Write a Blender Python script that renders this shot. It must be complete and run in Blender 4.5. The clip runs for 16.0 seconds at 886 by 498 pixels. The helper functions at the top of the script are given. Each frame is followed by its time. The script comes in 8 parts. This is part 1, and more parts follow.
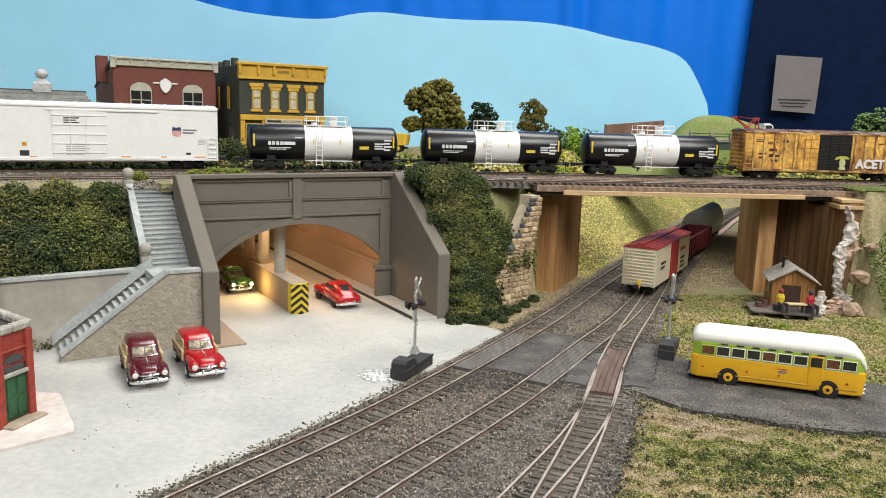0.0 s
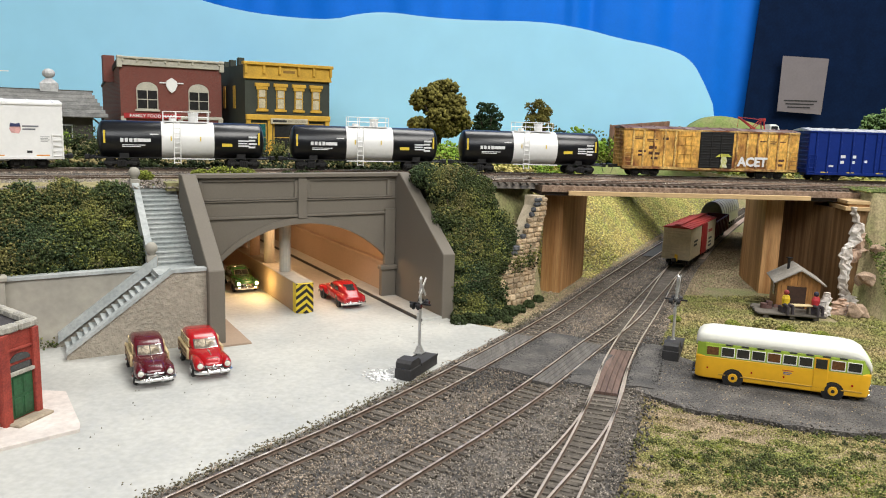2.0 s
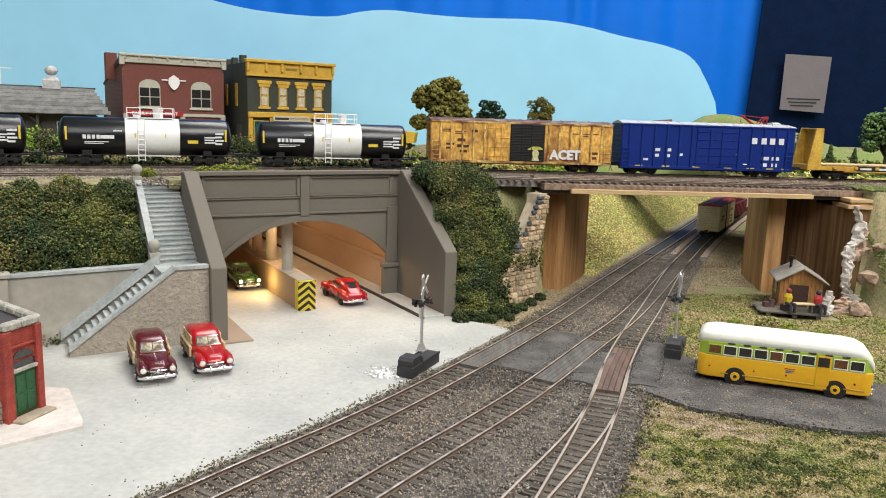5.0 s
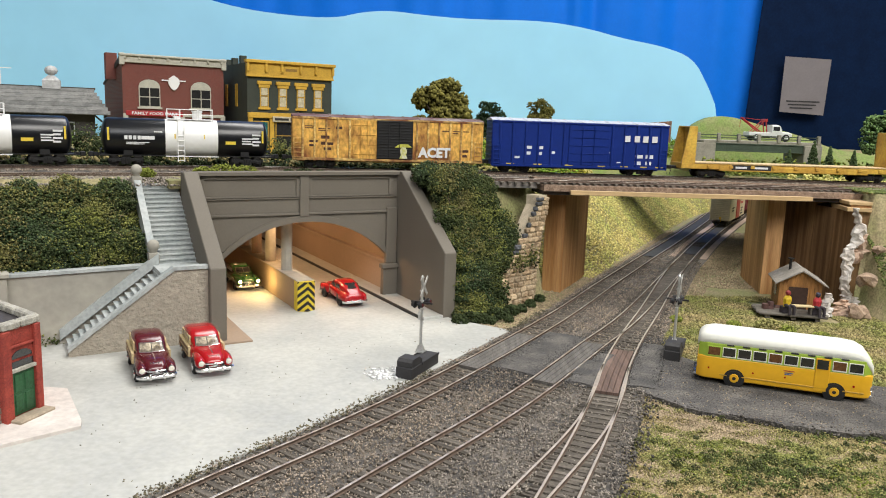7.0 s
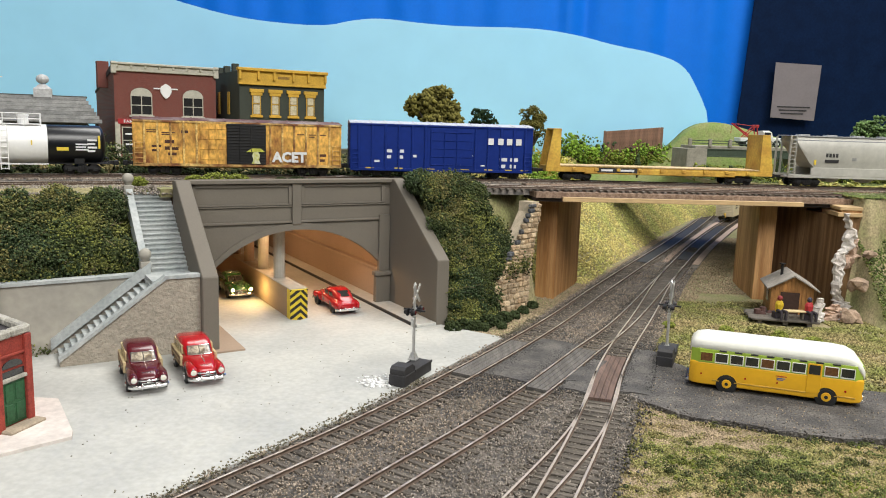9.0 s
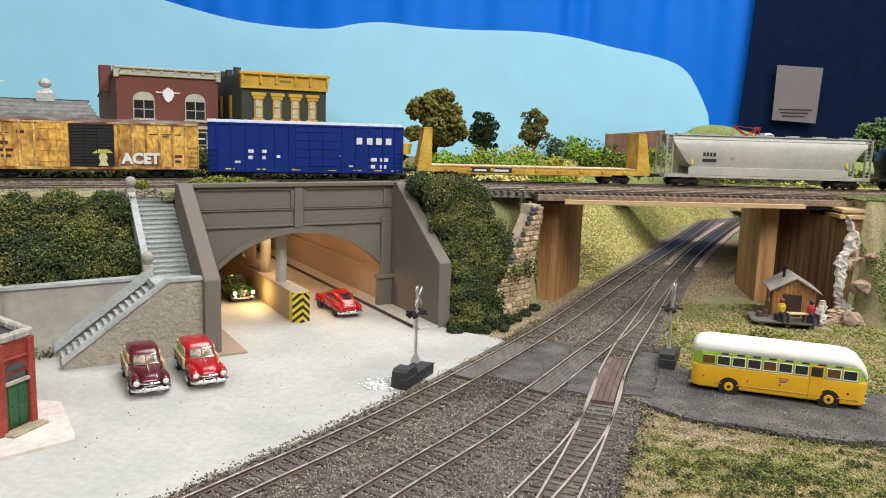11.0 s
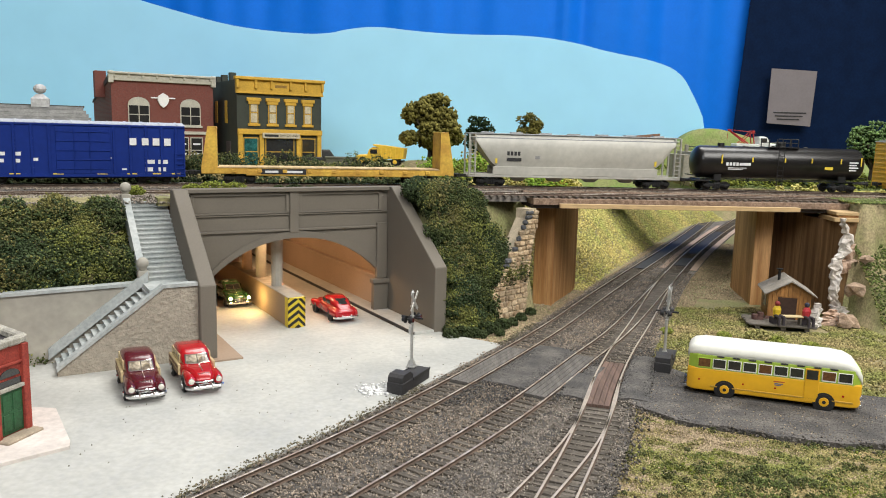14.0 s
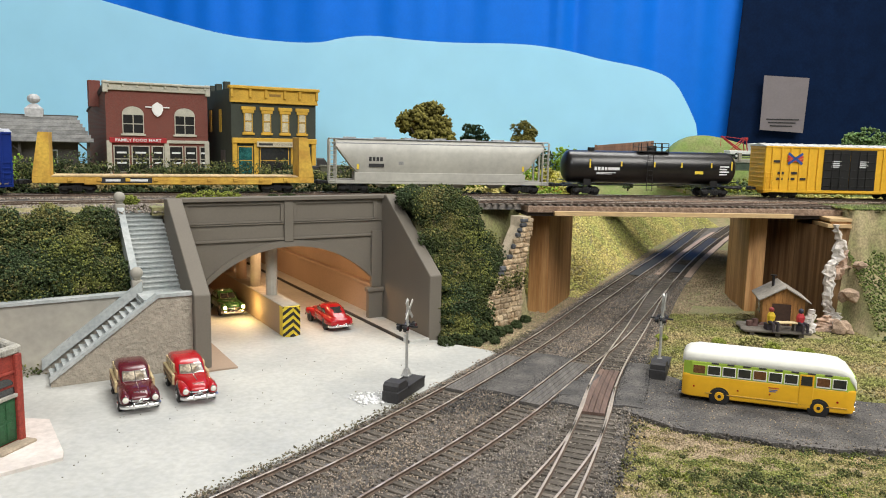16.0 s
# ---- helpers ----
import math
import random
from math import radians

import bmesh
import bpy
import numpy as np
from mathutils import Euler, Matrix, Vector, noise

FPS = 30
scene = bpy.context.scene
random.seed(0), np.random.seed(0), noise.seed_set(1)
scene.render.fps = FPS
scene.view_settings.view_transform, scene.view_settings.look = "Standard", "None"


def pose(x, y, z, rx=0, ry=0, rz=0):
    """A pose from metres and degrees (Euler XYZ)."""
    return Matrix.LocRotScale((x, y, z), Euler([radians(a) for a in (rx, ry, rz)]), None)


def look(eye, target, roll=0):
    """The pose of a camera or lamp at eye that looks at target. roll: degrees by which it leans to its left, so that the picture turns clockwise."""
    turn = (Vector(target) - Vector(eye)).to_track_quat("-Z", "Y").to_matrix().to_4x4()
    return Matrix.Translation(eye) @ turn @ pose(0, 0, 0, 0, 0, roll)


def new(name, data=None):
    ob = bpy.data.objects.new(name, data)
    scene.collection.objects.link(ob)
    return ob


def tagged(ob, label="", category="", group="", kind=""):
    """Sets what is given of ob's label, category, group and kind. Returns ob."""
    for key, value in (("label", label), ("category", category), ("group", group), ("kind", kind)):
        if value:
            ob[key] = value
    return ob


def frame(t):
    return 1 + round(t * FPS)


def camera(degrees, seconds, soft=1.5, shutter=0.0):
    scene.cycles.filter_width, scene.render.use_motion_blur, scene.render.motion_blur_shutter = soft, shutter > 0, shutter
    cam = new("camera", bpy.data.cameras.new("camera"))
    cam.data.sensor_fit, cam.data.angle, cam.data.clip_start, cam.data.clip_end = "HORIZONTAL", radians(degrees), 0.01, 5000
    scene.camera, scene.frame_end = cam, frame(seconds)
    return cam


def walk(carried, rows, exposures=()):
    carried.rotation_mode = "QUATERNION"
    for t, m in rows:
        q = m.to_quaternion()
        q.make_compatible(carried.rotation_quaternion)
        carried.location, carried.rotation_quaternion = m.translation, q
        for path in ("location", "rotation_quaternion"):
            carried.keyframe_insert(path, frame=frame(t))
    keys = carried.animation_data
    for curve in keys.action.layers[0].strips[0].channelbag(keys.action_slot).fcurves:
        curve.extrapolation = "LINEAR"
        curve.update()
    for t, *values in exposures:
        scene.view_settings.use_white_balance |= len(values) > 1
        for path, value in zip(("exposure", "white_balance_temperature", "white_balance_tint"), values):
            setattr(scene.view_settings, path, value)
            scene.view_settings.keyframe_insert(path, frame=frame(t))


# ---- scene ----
# The layout is a small-scale model railway on a table: lengths below are in centimetres and are turned into metres by K.
K = 0.01
cam = camera(60.0, 16.0, soft=1.0)
walk(cam, [
    (0, pose(0.00045, 0.00059, 0.16434, 80.389, -1.625, -0.165)),
    (0.5, pose(0.00041, 0.00076, 0.16458, 80.326, -1.493, -0.140)),
    (1, pose(0.00098, 0.00026, 0.16435, 80.589, -1.481, -0.176)),
    (1.5, pose(0.00105, 0.00023, 0.16438, 80.572, -1.608, -0.002)),
    (2, pose(0.00045, -0.00004, 0.16425, 80.395, -1.749, 0.218)),
    (2.5, pose(0.00044, -0.00036, 0.16436, 80.246, -1.770, 0.398)),
    (3, pose(0.00040, 0.00023, 0.16389, 80.134, -1.752, 0.448)),
    (3.5, pose(0.00001, 0.00043, 0.16454, 80.067, -1.756, 0.370)),
    (4, pose(0.00004, 0.00012, 0.16404, 80.235, -1.778, 0.316)),
    (6.5, pose(0.00005, -0.00010, 0.16436, 80.233, -1.923, 0.449)),
    (7, pose(-0.00000, 0.00000, 0.16397, 80.330, -2.014, 0.343)),
    (7.5, pose(-0.00003, 0.00006, 0.16349, 80.417, -2.115, 0.186)),
    (8, pose(0.00058, -0.00059, 0.16392, 80.413, -2.176, 0.166)),
    (8.5, pose(0.00055, -0.00073, 0.16392, 80.541, -2.081, 0.193)),
    (9, pose(0.00090, -0.00014, 0.16471, 80.823, -1.794, -0.162)),
    (11.5, pose(0.00081, -0.00076, 0.16438, 81.091, -1.676, -0.025)),
    (12, pose(0.00068, -0.00059, 0.16462, 81.124, -1.686, -0.085)),
    (12.5, pose(0.00072, -0.00066, 0.16461, 81.058, -1.721, -0.083)),
    (13, pose(0.00135, -0.00103, 0.16462, 81.018, -1.660, -0.070)),
    (13.5, pose(0.00084, -0.00036, 0.16493, 81.147, -1.564, -0.278)),
    (14, pose(0.00150, -0.00080, 0.16483, 81.372, -1.495, -0.341)),
    (14.5, pose(0.00173, -0.00143, 0.16506, 81.578, -1.373, -0.336)),
    (15, pose(0.00199, -0.00097, 0.16539, 81.740, -1.278, -0.441)),
    (15.5, pose(0.00246, -0.00111, 0.16514, 81.827, -1.268, -0.575)),
    (16, pose(0.00198, -0.00111, 0.16536, 81.943, -1.268, -0.732)),])

# ---- light: an exhibition hall with ceiling panels ----
world = bpy.data.worlds.new("hall_air")
scene.world = world
world.use_nodes = True
world.node_tree.nodes["Background"].inputs[0].default_value = (0.80, 0.90, 1.0, 1)
world.node_tree.nodes["Background"].inputs[1].default_value = 0.10
scene.view_settings.exposure = 0.0


def area(name, x, y, z, sx, sy, power, colour, target):
    lamp = bpy.data.lights.new(name, "AREA")
    lamp.shape, lamp.size, lamp.size_y, lamp.energy, lamp.color = "RECTANGLE", sx * K, sy * K, power, colour
    ob = new(name, lamp)
    ob.matrix_basis = look((x * K, y * K, z * K), (target[0] * K, target[1] * K, target[2] * K))
    return ob


area("hall_panel_light", 110, -60, 190, 150, 110, 62, (1.0, 0.97, 0.92), (15, 80, 5))
area("hall_panel_light", -50, -170, 170, 200, 110, 36, (0.98, 0.99, 1.0), (0, 90, 10))
area("hall_panel_light", 50, 150, 238, 190, 90, 62, (1.0, 0.98, 0.95), (30, 95, 0))


def warm_lamp(name, x, y, z, power, colour, radius):
    lamp = bpy.data.lights.new(name, "POINT")
    lamp.energy, lamp.color, lamp.shadow_soft_size = power, colour, radius * K
    ob = new(name, lamp)
    ob.location = (x * K, y * K, z * K)
    return ob


# ---- materials ----
def mat(name, colour, rough=0.7, metal=0.0, scale=300.0, vary=0.25, bump=0.15, fine=3.0, second=None, cover=0.5,
        edge=0.12, island=0.0, obrand=0.0, emit=None, strength=0.0, stretch=(1, 1, 1), coat=0.0, bump_dist=0.0004):
    """A procedural surface: base colour, a broad stain and a fine grain, with relief."""
    m = bpy.data.materials.new(name)
    m.use_nodes = True
    nt = m.node_tree
    n, l = nt.nodes, nt.links
    b = n["Principled BSDF"]
    b.inputs["Roughness"].default_value, b.inputs["Metallic"].default_value = rough, metal
    b.inputs["Coat Weight"].default_value = coat
    tc = n.new("ShaderNodeTexCoord")
    mp = n.new("ShaderNodeMapping")
    mp.inputs["Scale"].default_value = stretch
    l.new(tc.outputs["Object"], mp.inputs["Vector"])
    big, small = n.new("ShaderNodeTexNoise"), n.new("ShaderNodeTexNoise")
    big.inputs["Scale"].default_value, small.inputs["Scale"].default_value = scale, scale * fine * 2.3
    big.inputs["Detail"].default_value, small.inputs["Detail"].default_value = 4, 3
    for t in (big, small):
        l.new(mp.outputs[0], t.inputs["Vector"])
    base = n.new("ShaderNodeMix")
    base.data_type = "RGBA"
    c = Vector(colour)
    other = Vector(second) if second else c * (1 - vary)
    base.inputs[6].default_value, base.inputs[7].default_value = (*c, 1), (*other, 1)
    ramp = n.new("ShaderNodeMapRange")
    ramp.inputs[1].default_value, ramp.inputs[2].default_value = cover - edge, cover + edge
    l.new(big.outputs[0], ramp.inputs[0])
    l.new(ramp.outputs[0], base.inputs[0])
    grain = n.new("ShaderNodeMix")
    grain.data_type, grain.blend_type = "RGBA", "MULTIPLY"
    grain.inputs[0].default_value = 1.0
    g = n.new("ShaderNodeMapRange")
    g.inputs[1].default_value, g.inputs[2].default_value, g.inputs[3].default_value, g.inputs[4].default_value = 0.3, 0.7, 1 - vary, 1 + vary * 0.4
    l.new(small.outputs[0], g.inputs[0])
    l.new(base.outputs[2], grain.inputs[6])
    l.new(g.outputs[0], grain.inputs[7])
    out = grain.outputs[2]
    for amount, node, socket in ((island, "ShaderNodeNewGeometry", "Random Per Island"), (obrand, "ShaderNodeObjectInfo", "Random")):
        if amount:
            src = n.new(node)
            r = n.new("ShaderNodeMapRange")
            r.inputs[3].default_value, r.inputs[4].default_value = 1 - amount, 1 + amount
            l.new(src.outputs[socket], r.inputs[0])
            mul = n.new("ShaderNodeMix")
            mul.data_type, mul.blend_type = "RGBA", "MULTIPLY"
            mul.inputs[0].default_value = 1.0
            l.new(out, mul.inputs[6])
            l.new(r.outputs[0], mul.inputs[7])
            out = mul.outputs[2]
    l.new(out, b.inputs["Base Color"])
    if bump:
        bp = n.new("ShaderNodeBump")
        bp.inputs["Strength"].default_value, bp.inputs["Distance"].default_value = bump, bump_dist
        l.new(small.outputs[0], bp.inputs["Height"])
        l.new(bp.outputs[0], b.inputs["Normal"])
    if emit:
        b.inputs["Emission Color"].default_value, b.inputs["Emission Strength"].default_value = (*emit, 1), strength
    return m


def glass(name, colour=(0.9, 0.95, 0.95), rough=0.05):
    m = bpy.data.materials.new(name)
    m.use_nodes = True
    b = m.node_tree.nodes["Principled BSDF"]
    b.inputs["Base Color"].default_value = (*colour, 1)
    b.inputs["Roughness"].default_value = rough
    b.inputs["Transmission Weight"].default_value = 1.0
    b.inputs["IOR"].default_value = 1.2
    return m


M_CONC_ROAD = mat("painted_concrete_road", (0.485, 0.485, 0.45), 0.62, scale=14, vary=0.12, bump=0.35, fine=9, second=(0.40, 0.405, 0.385))
M_ASPHALT = mat("asphalt_road", (0.15, 0.138, 0.125), 0.9, scale=45, vary=0.5, bump=0.9, fine=7, second=(0.07, 0.067, 0.064), bump_dist=0.0008)
M_EARTH = mat("earth_scatter", (0.32, 0.265, 0.145), 0.95, scale=40, vary=0.4, bump=0.7, second=(0.23, 0.23, 0.095), fine=5)
M_BALLAST_BED = mat("ballast_bed", (0.20, 0.175, 0.15), 0.95, scale=150, vary=0.5, bump=0.9, second=(0.08, 0.075, 0.07), fine=4)
M_STONE_GRAIN = mat("ballast_grains", (0.33, 0.27, 0.21), 0.9, scale=45, vary=0.15, bump=0.0, island=0.55, second=(0.25, 0.215, 0.18))
M_GREY_GRAIN = mat("grey_ballast_grains", (0.31, 0.275, 0.235), 0.9, scale=45, vary=0.15, bump=0.0, island=0.5, second=(0.22, 0.19, 0.16))
M_GRASS = mat("grass_foam", (0.215, 0.225, 0.072), 0.95, scale=22, vary=0.25, bump=0.0, island=0.6, second=(0.33, 0.265, 0.13))
M_HILL_GRASS = mat("hill_grass_foam", (0.60, 0.51, 0.19), 0.95, scale=22, vary=0.2, bump=0.0, island=0.4, second=(0.46, 0.46, 0.15))
M_BUSH = mat("bush_foam", (0.036, 0.048, 0.017), 0.95, scale=30, vary=0.25, bump=0.0, island=0.6, second=(0.04, 0.055, 0.025))
M_BUSH_LIGHT = mat("light_bush_foam", (0.20, 0.23, 0.045), 0.95, scale=40, vary=0.2, bump=0.0, island=0.5)
# yellow-green tip colour that also stands for light on the bush tops
M_BUSH_LIT_TIP = mat("lit_bush_tip_foam", (0.19, 0.21, 0.045), 0.95, scale=14, vary=0.2, bump=0.0, island=0.45, second=(0.20, 0.18, 0.06))
M_CINDER = mat("dark_cinders", (0.085, 0.072, 0.05), 0.95, scale=60, vary=0.3, bump=0, island=0.5)
M_BRIGHT = mat("bright_green_foam", (0.22, 0.36, 0.035), 0.95, scale=40, vary=0.2, bump=0.0, island=0.45)
M_YELLOW_FOAM = mat("yellow_foam", (0.36, 0.33, 0.04), 0.95, scale=40, vary=0.2, bump=0.0, island=0.45)
M_TREE = mat("olive_tree_foam", (0.15, 0.135, 0.035), 0.95, scale=30, vary=0.2, bump=0.0, island=0.55)
M_DARK_TREE = mat("dark_tree_foam", (0.028, 0.05, 0.022), 0.95, scale=30, vary=0.2, bump=0.0, island=0.5)
M_BARK = mat("bark", (0.075, 0.058, 0.04), 0.9, scale=200, vary=0.4, bump=0.8)
M_RAIL_TOP = mat("rail_steel", (0.56, 0.50, 0.43), 0.34, 0.4, scale=90, vary=0.3, bump=0.1, second=(0.33, 0.25, 0.19))
M_RAIL_BRIGHT = mat("polished_rail", (0.50, 0.43, 0.355), 0.42, 0.25, scale=90, vary=0.2, bump=0.05)
M_RAIL_RUST = mat("rail_rust", (0.155, 0.108, 0.08), 0.8, 0.1, scale=200, vary=0.4)
M_TIE = mat("weathered_tie", (0.165, 0.145, 0.122), 0.9, scale=250, vary=0.4, bump=0.6, obrand=0.3, island=0.3, stretch=(0.3, 1, 1))
M_PORTAL = mat("taupe_painted_card", (0.148, 0.130, 0.104), 0.75, scale=30, vary=0.06, bump=0.12, fine=12)
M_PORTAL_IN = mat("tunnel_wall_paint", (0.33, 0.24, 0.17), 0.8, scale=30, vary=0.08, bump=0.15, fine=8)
M_STAIR = mat("grey_stair_plaster", (0.33, 0.36, 0.355), 0.85, scale=60, vary=0.18, bump=0.4, second=(0.42, 0.44, 0.43))
M_STUCCO = mat("stucco_wall", (0.37, 0.33, 0.265), 0.9, scale=170, vary=0.12, bump=1.0, fine=1.2, second=(0.31, 0.28, 0.225), bump_dist=0.0014)
M_SMOOTH_WALL = mat("smooth_grey_wall", (0.37, 0.35, 0.295), 0.85, scale=25, vary=0.12, bump=0.2, second=(0.30, 0.285, 0.245))
M_WOOD = mat("pine_board", (0.52, 0.29, 0.12), 0.6, scale=22, vary=0.25, bump=0.2, second=(0.33, 0.155, 0.05), stretch=(6, 6, 0.35), fine=4)
M_WOOD_LIGHT = mat("pale_pine_strip", (0.62, 0.43, 0.22), 0.6, scale=22, vary=0.2, bump=0.2, stretch=(0.4, 6, 6))
M_CORK = mat("cork_roadbed", (0.36, 0.255, 0.185), 0.95, scale=250, vary=0.5, bump=1.0, fine=2, second=(0.22, 0.145, 0.10))
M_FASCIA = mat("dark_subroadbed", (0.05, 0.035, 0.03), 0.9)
M_PLASTER = mat("broken_plaster", (0.66, 0.60, 0.54), 0.85, scale=60, vary=0.3, bump=0.6, second=(0.50, 0.40, 0.32))
M_SKYBOARD = mat("painted_sky_board", (0.39, 0.745, 0.96), 0.75, scale=2.5, vary=0.04, bump=0.05, second=(0.33, 0.70, 0.955), edge=0.25)
M_CURTAIN = mat("royal_blue_curtain", (0.004, 0.160, 0.72), 0.5, scale=30, vary=0.04, bump=0.1)
M_NAVY = mat("navy_drape", (0.003, 0.013, 0.046), 0.95, scale=30, vary=0.2, bump=0.1)
M_BLACK = mat("black_plastic", (0.012, 0.012, 0.013), 0.5, scale=100, vary=0.3, bump=0.05)
M_WHEEL = mat("dark_wheel_metal", (0.022, 0.02, 0.019), 0.6, 0.3, scale=200, vary=0.4)
M_WHITE = mat("white_paint", (0.80, 0.80, 0.79), 0.4, scale=40, vary=0.04, bump=0.03)
M_YELLOW = mat("yellow_paint", (0.78, 0.50, 0.045), 0.45, scale=60, vary=0.12, bump=0.05)
M_RED = mat("red_paint", (0.36, 0.006, 0.010), 0.24, scale=60, vary=0.06, bump=0.0, coat=0.3)
M_CHROME = mat("chrome", (0.82, 0.82, 0.82), 0.16, 1.0, scale=80, vary=0.08, bump=0.0)
M_RUBBER = mat("rubber_tyre", (0.014, 0.014, 0.014), 0.75, scale=300, vary=0.3)
M_PRINT_WHITE = mat("white_print", (0.72, 0.73, 0.74), 0.6, scale=100, vary=0.1, bump=0)
M_PRINT_BLACK = mat("black_print", (0.02, 0.02, 0.022), 0.6, scale=100, vary=0.1, bump=0)
M_PRINT_YELLOW = mat("yellow_print", (0.75, 0.55, 0.05), 0.6, scale=100, vary=0.1, bump=0)
M_EARTH_GRAIN = mat("dark_crumbs", (0.17, 0.15, 0.09), 0.95, scale=60, vary=0.3, bump=0, island=0.5)
M_TAN_GRAIN = mat("tan_dirt_grains", (0.40, 0.31, 0.20), 0.95, scale=40, vary=0.2, bump=0, island=0.35)
M_OLIVE = mat("dark_olive_turf", (0.115, 0.15, 0.035), 0.95, scale=25, vary=0.2, bump=0, island=0.65)
M_TUFT = mat("dark_turf_tuft", (0.085, 0.10, 0.028), 0.95, scale=30, vary=0.3, bump=0, island=0.6)
M_BUSH_MID = mat("green_bush_foam", (0.072, 0.094, 0.024), 0.95, scale=26, vary=0.25, bump=0.0, island=0.5, second=(0.05, 0.082, 0.03))
M_TWIG = mat("dry_twig", (0.30, 0.23, 0.13), 0.9, scale=80, vary=0.3, bump=0)
M_HALL = mat("hall_wall", (0.50, 0.50, 0.48), 0.9, scale=3, vary=0.1)


for dull in (M_NAVY, M_CURTAIN, M_BUSH, M_BUSH_LIGHT, M_TREE, M_DARK_TREE, M_GRASS, M_HILL_GRASS, M_STONE_GRAIN, M_GREY_GRAIN, M_TIE):
    dull.node_tree.nodes["Principled BSDF"].inputs["Specular IOR Level"].default_value = 0.12


# ---- mesh helpers, in centimetres ----
def thing(name, label, category, m=None, group="", kind=""):
    ob = new(name)
    tagged(ob, label, category, group, kind)
    if m is not None:
        ob.matrix_basis = m
    return ob


def at(x, y, z, rz=0.0, rx=0.0, ry=0.0):
    return pose(x * K, y * K, z * K, rx, ry, rz)


def finish(name, bm, material, smooth=False):
    me = bpy.data.meshes.new(name)
    bmesh.ops.recalc_face_normals(bm, faces=bm.faces)
    bm.to_mesh(me)
    bm.free()
    me.transform(Matrix.Scale(K, 4))
    for mm in (material if isinstance(material, (list, tuple)) else [material]):
        me.materials.append(mm)
    if smooth:
        for p in me.polygons:
            p.use_smooth = True
        me.set_sharp_from_angle(angle=radians(38))
    return me


def part(name, bm, material, parent, label="", smooth=False):
    ob = new(name, finish(name, bm, material, smooth))
    ob.parent = parent
    if label:
        ob["label"] = label
    return ob


def solid(name, bm, material, label, category, m=None, kind="", group="", smooth=False):
    ob = new(name, finish(name, bm, material, smooth))
    tagged(ob, label, category, group, kind)
    if m is not None:
        ob.matrix_basis = m
    return ob


def B():
    return bmesh.new()


def box(bm, x0, x1, y0, y1, z0, z1, bevel=0.0, m=None, idx=0):
    r = bmesh.ops.create_cube(bm, size=1)
    vs = r["verts"]
    for v in vs:
        v.co = Vector(((x0 + x1) / 2 + v.co.x * (x1 - x0), (y0 + y1) / 2 + v.co.y * (y1 - y0), (z0 + z1) / 2 + v.co.z * (z1 - z0)))
    fs = {f for v in vs for f in v.link_faces}
    if bevel:
        es = {e for v in vs for e in v.link_edges}
        o = bmesh.ops.bevel(bm, geom=list(es), offset=bevel, segments=1, profile=0.5, affect="EDGES")
        vs = list({v for f in o["faces"] for v in f.verts} | {v for v in vs if v.is_valid})
    if m is not None:
        bmesh.ops.transform(bm, matrix=m, verts=vs)
    if idx:
        for f in {f for v in vs for f in v.link_faces}:
            f.material_index = idx
    return vs


def cyl(bm, p0, p1, r0, r1=None, seg=12, caps=True, idx=0):
    r1 = r0 if r1 is None else r1
    p0, p1 = Vector(p0), Vector(p1)
    d = p1 - p0
    o = bmesh.ops.create_cone(bm, cap_ends=caps, segments=seg, radius1=r0, radius2=r1, depth=d.length)
    m = Matrix.Translation((p0 + p1) / 2) @ d.to_track_quat("Z", "Y").to_matrix().to_4x4()
    bmesh.ops.transform(bm, matrix=m, verts=o["verts"])
    if idx:
        for f in {f for v in o["verts"] for f in v.link_faces}:
            f.material_index = idx
    return o["verts"]


def ball(bm, c, r, seg=12, sx=1, sy=1, sz=1):
    o = bmesh.ops.create_uvsphere(bm, u_segments=seg, v_segments=max(6, seg // 2), radius=r)
    for v in o["verts"]:
        v.co = Vector((c[0] + v.co.x * sx, c[1] + v.co.y * sy, c[2] + v.co.z * sz))
    return o["verts"]


def prism(bm, pts, axis, a, b, idx=0):
    """A closed outline pushed along an axis: outline in the other two coordinates, in order."""
    def put(p, q):
        return {"x": (q, p[0], p[1]), "y": (p[0], q, p[1]), "z": (p[0], p[1], q)}[axis]
    lo = [bm.verts.new(put(p, a)) for p in pts]
    hi = [bm.verts.new(put(p, b)) for p in pts]
    fs = [bm.faces.new(lo), bm.faces.new(hi[::-1])]
    n = len(pts)
    for i in range(n):
        fs.append(bm.faces.new((lo[i], hi[i], hi[(i + 1) % n], lo[(i + 1) % n])))
    for f in fs:
        f.material_index = idx
    return lo + hi


def loft(bm, rings, caps=True, idx=0):
    vs = [[bm.verts.new(p) for p in r] for r in rings]
    n = len(rings[0])
    fs = []
    for a, b in zip(vs, vs[1:]):
        for i in range(n):
            fs.append(bm.faces.new((a[i], a[(i + 1) % n], b[(i + 1) % n], b[i])))
    if caps:
        fs += [bm.faces.new(vs[0][::-1]), bm.faces.new(vs[-1])]
    for f in fs:
        f.material_index = idx
    return vs


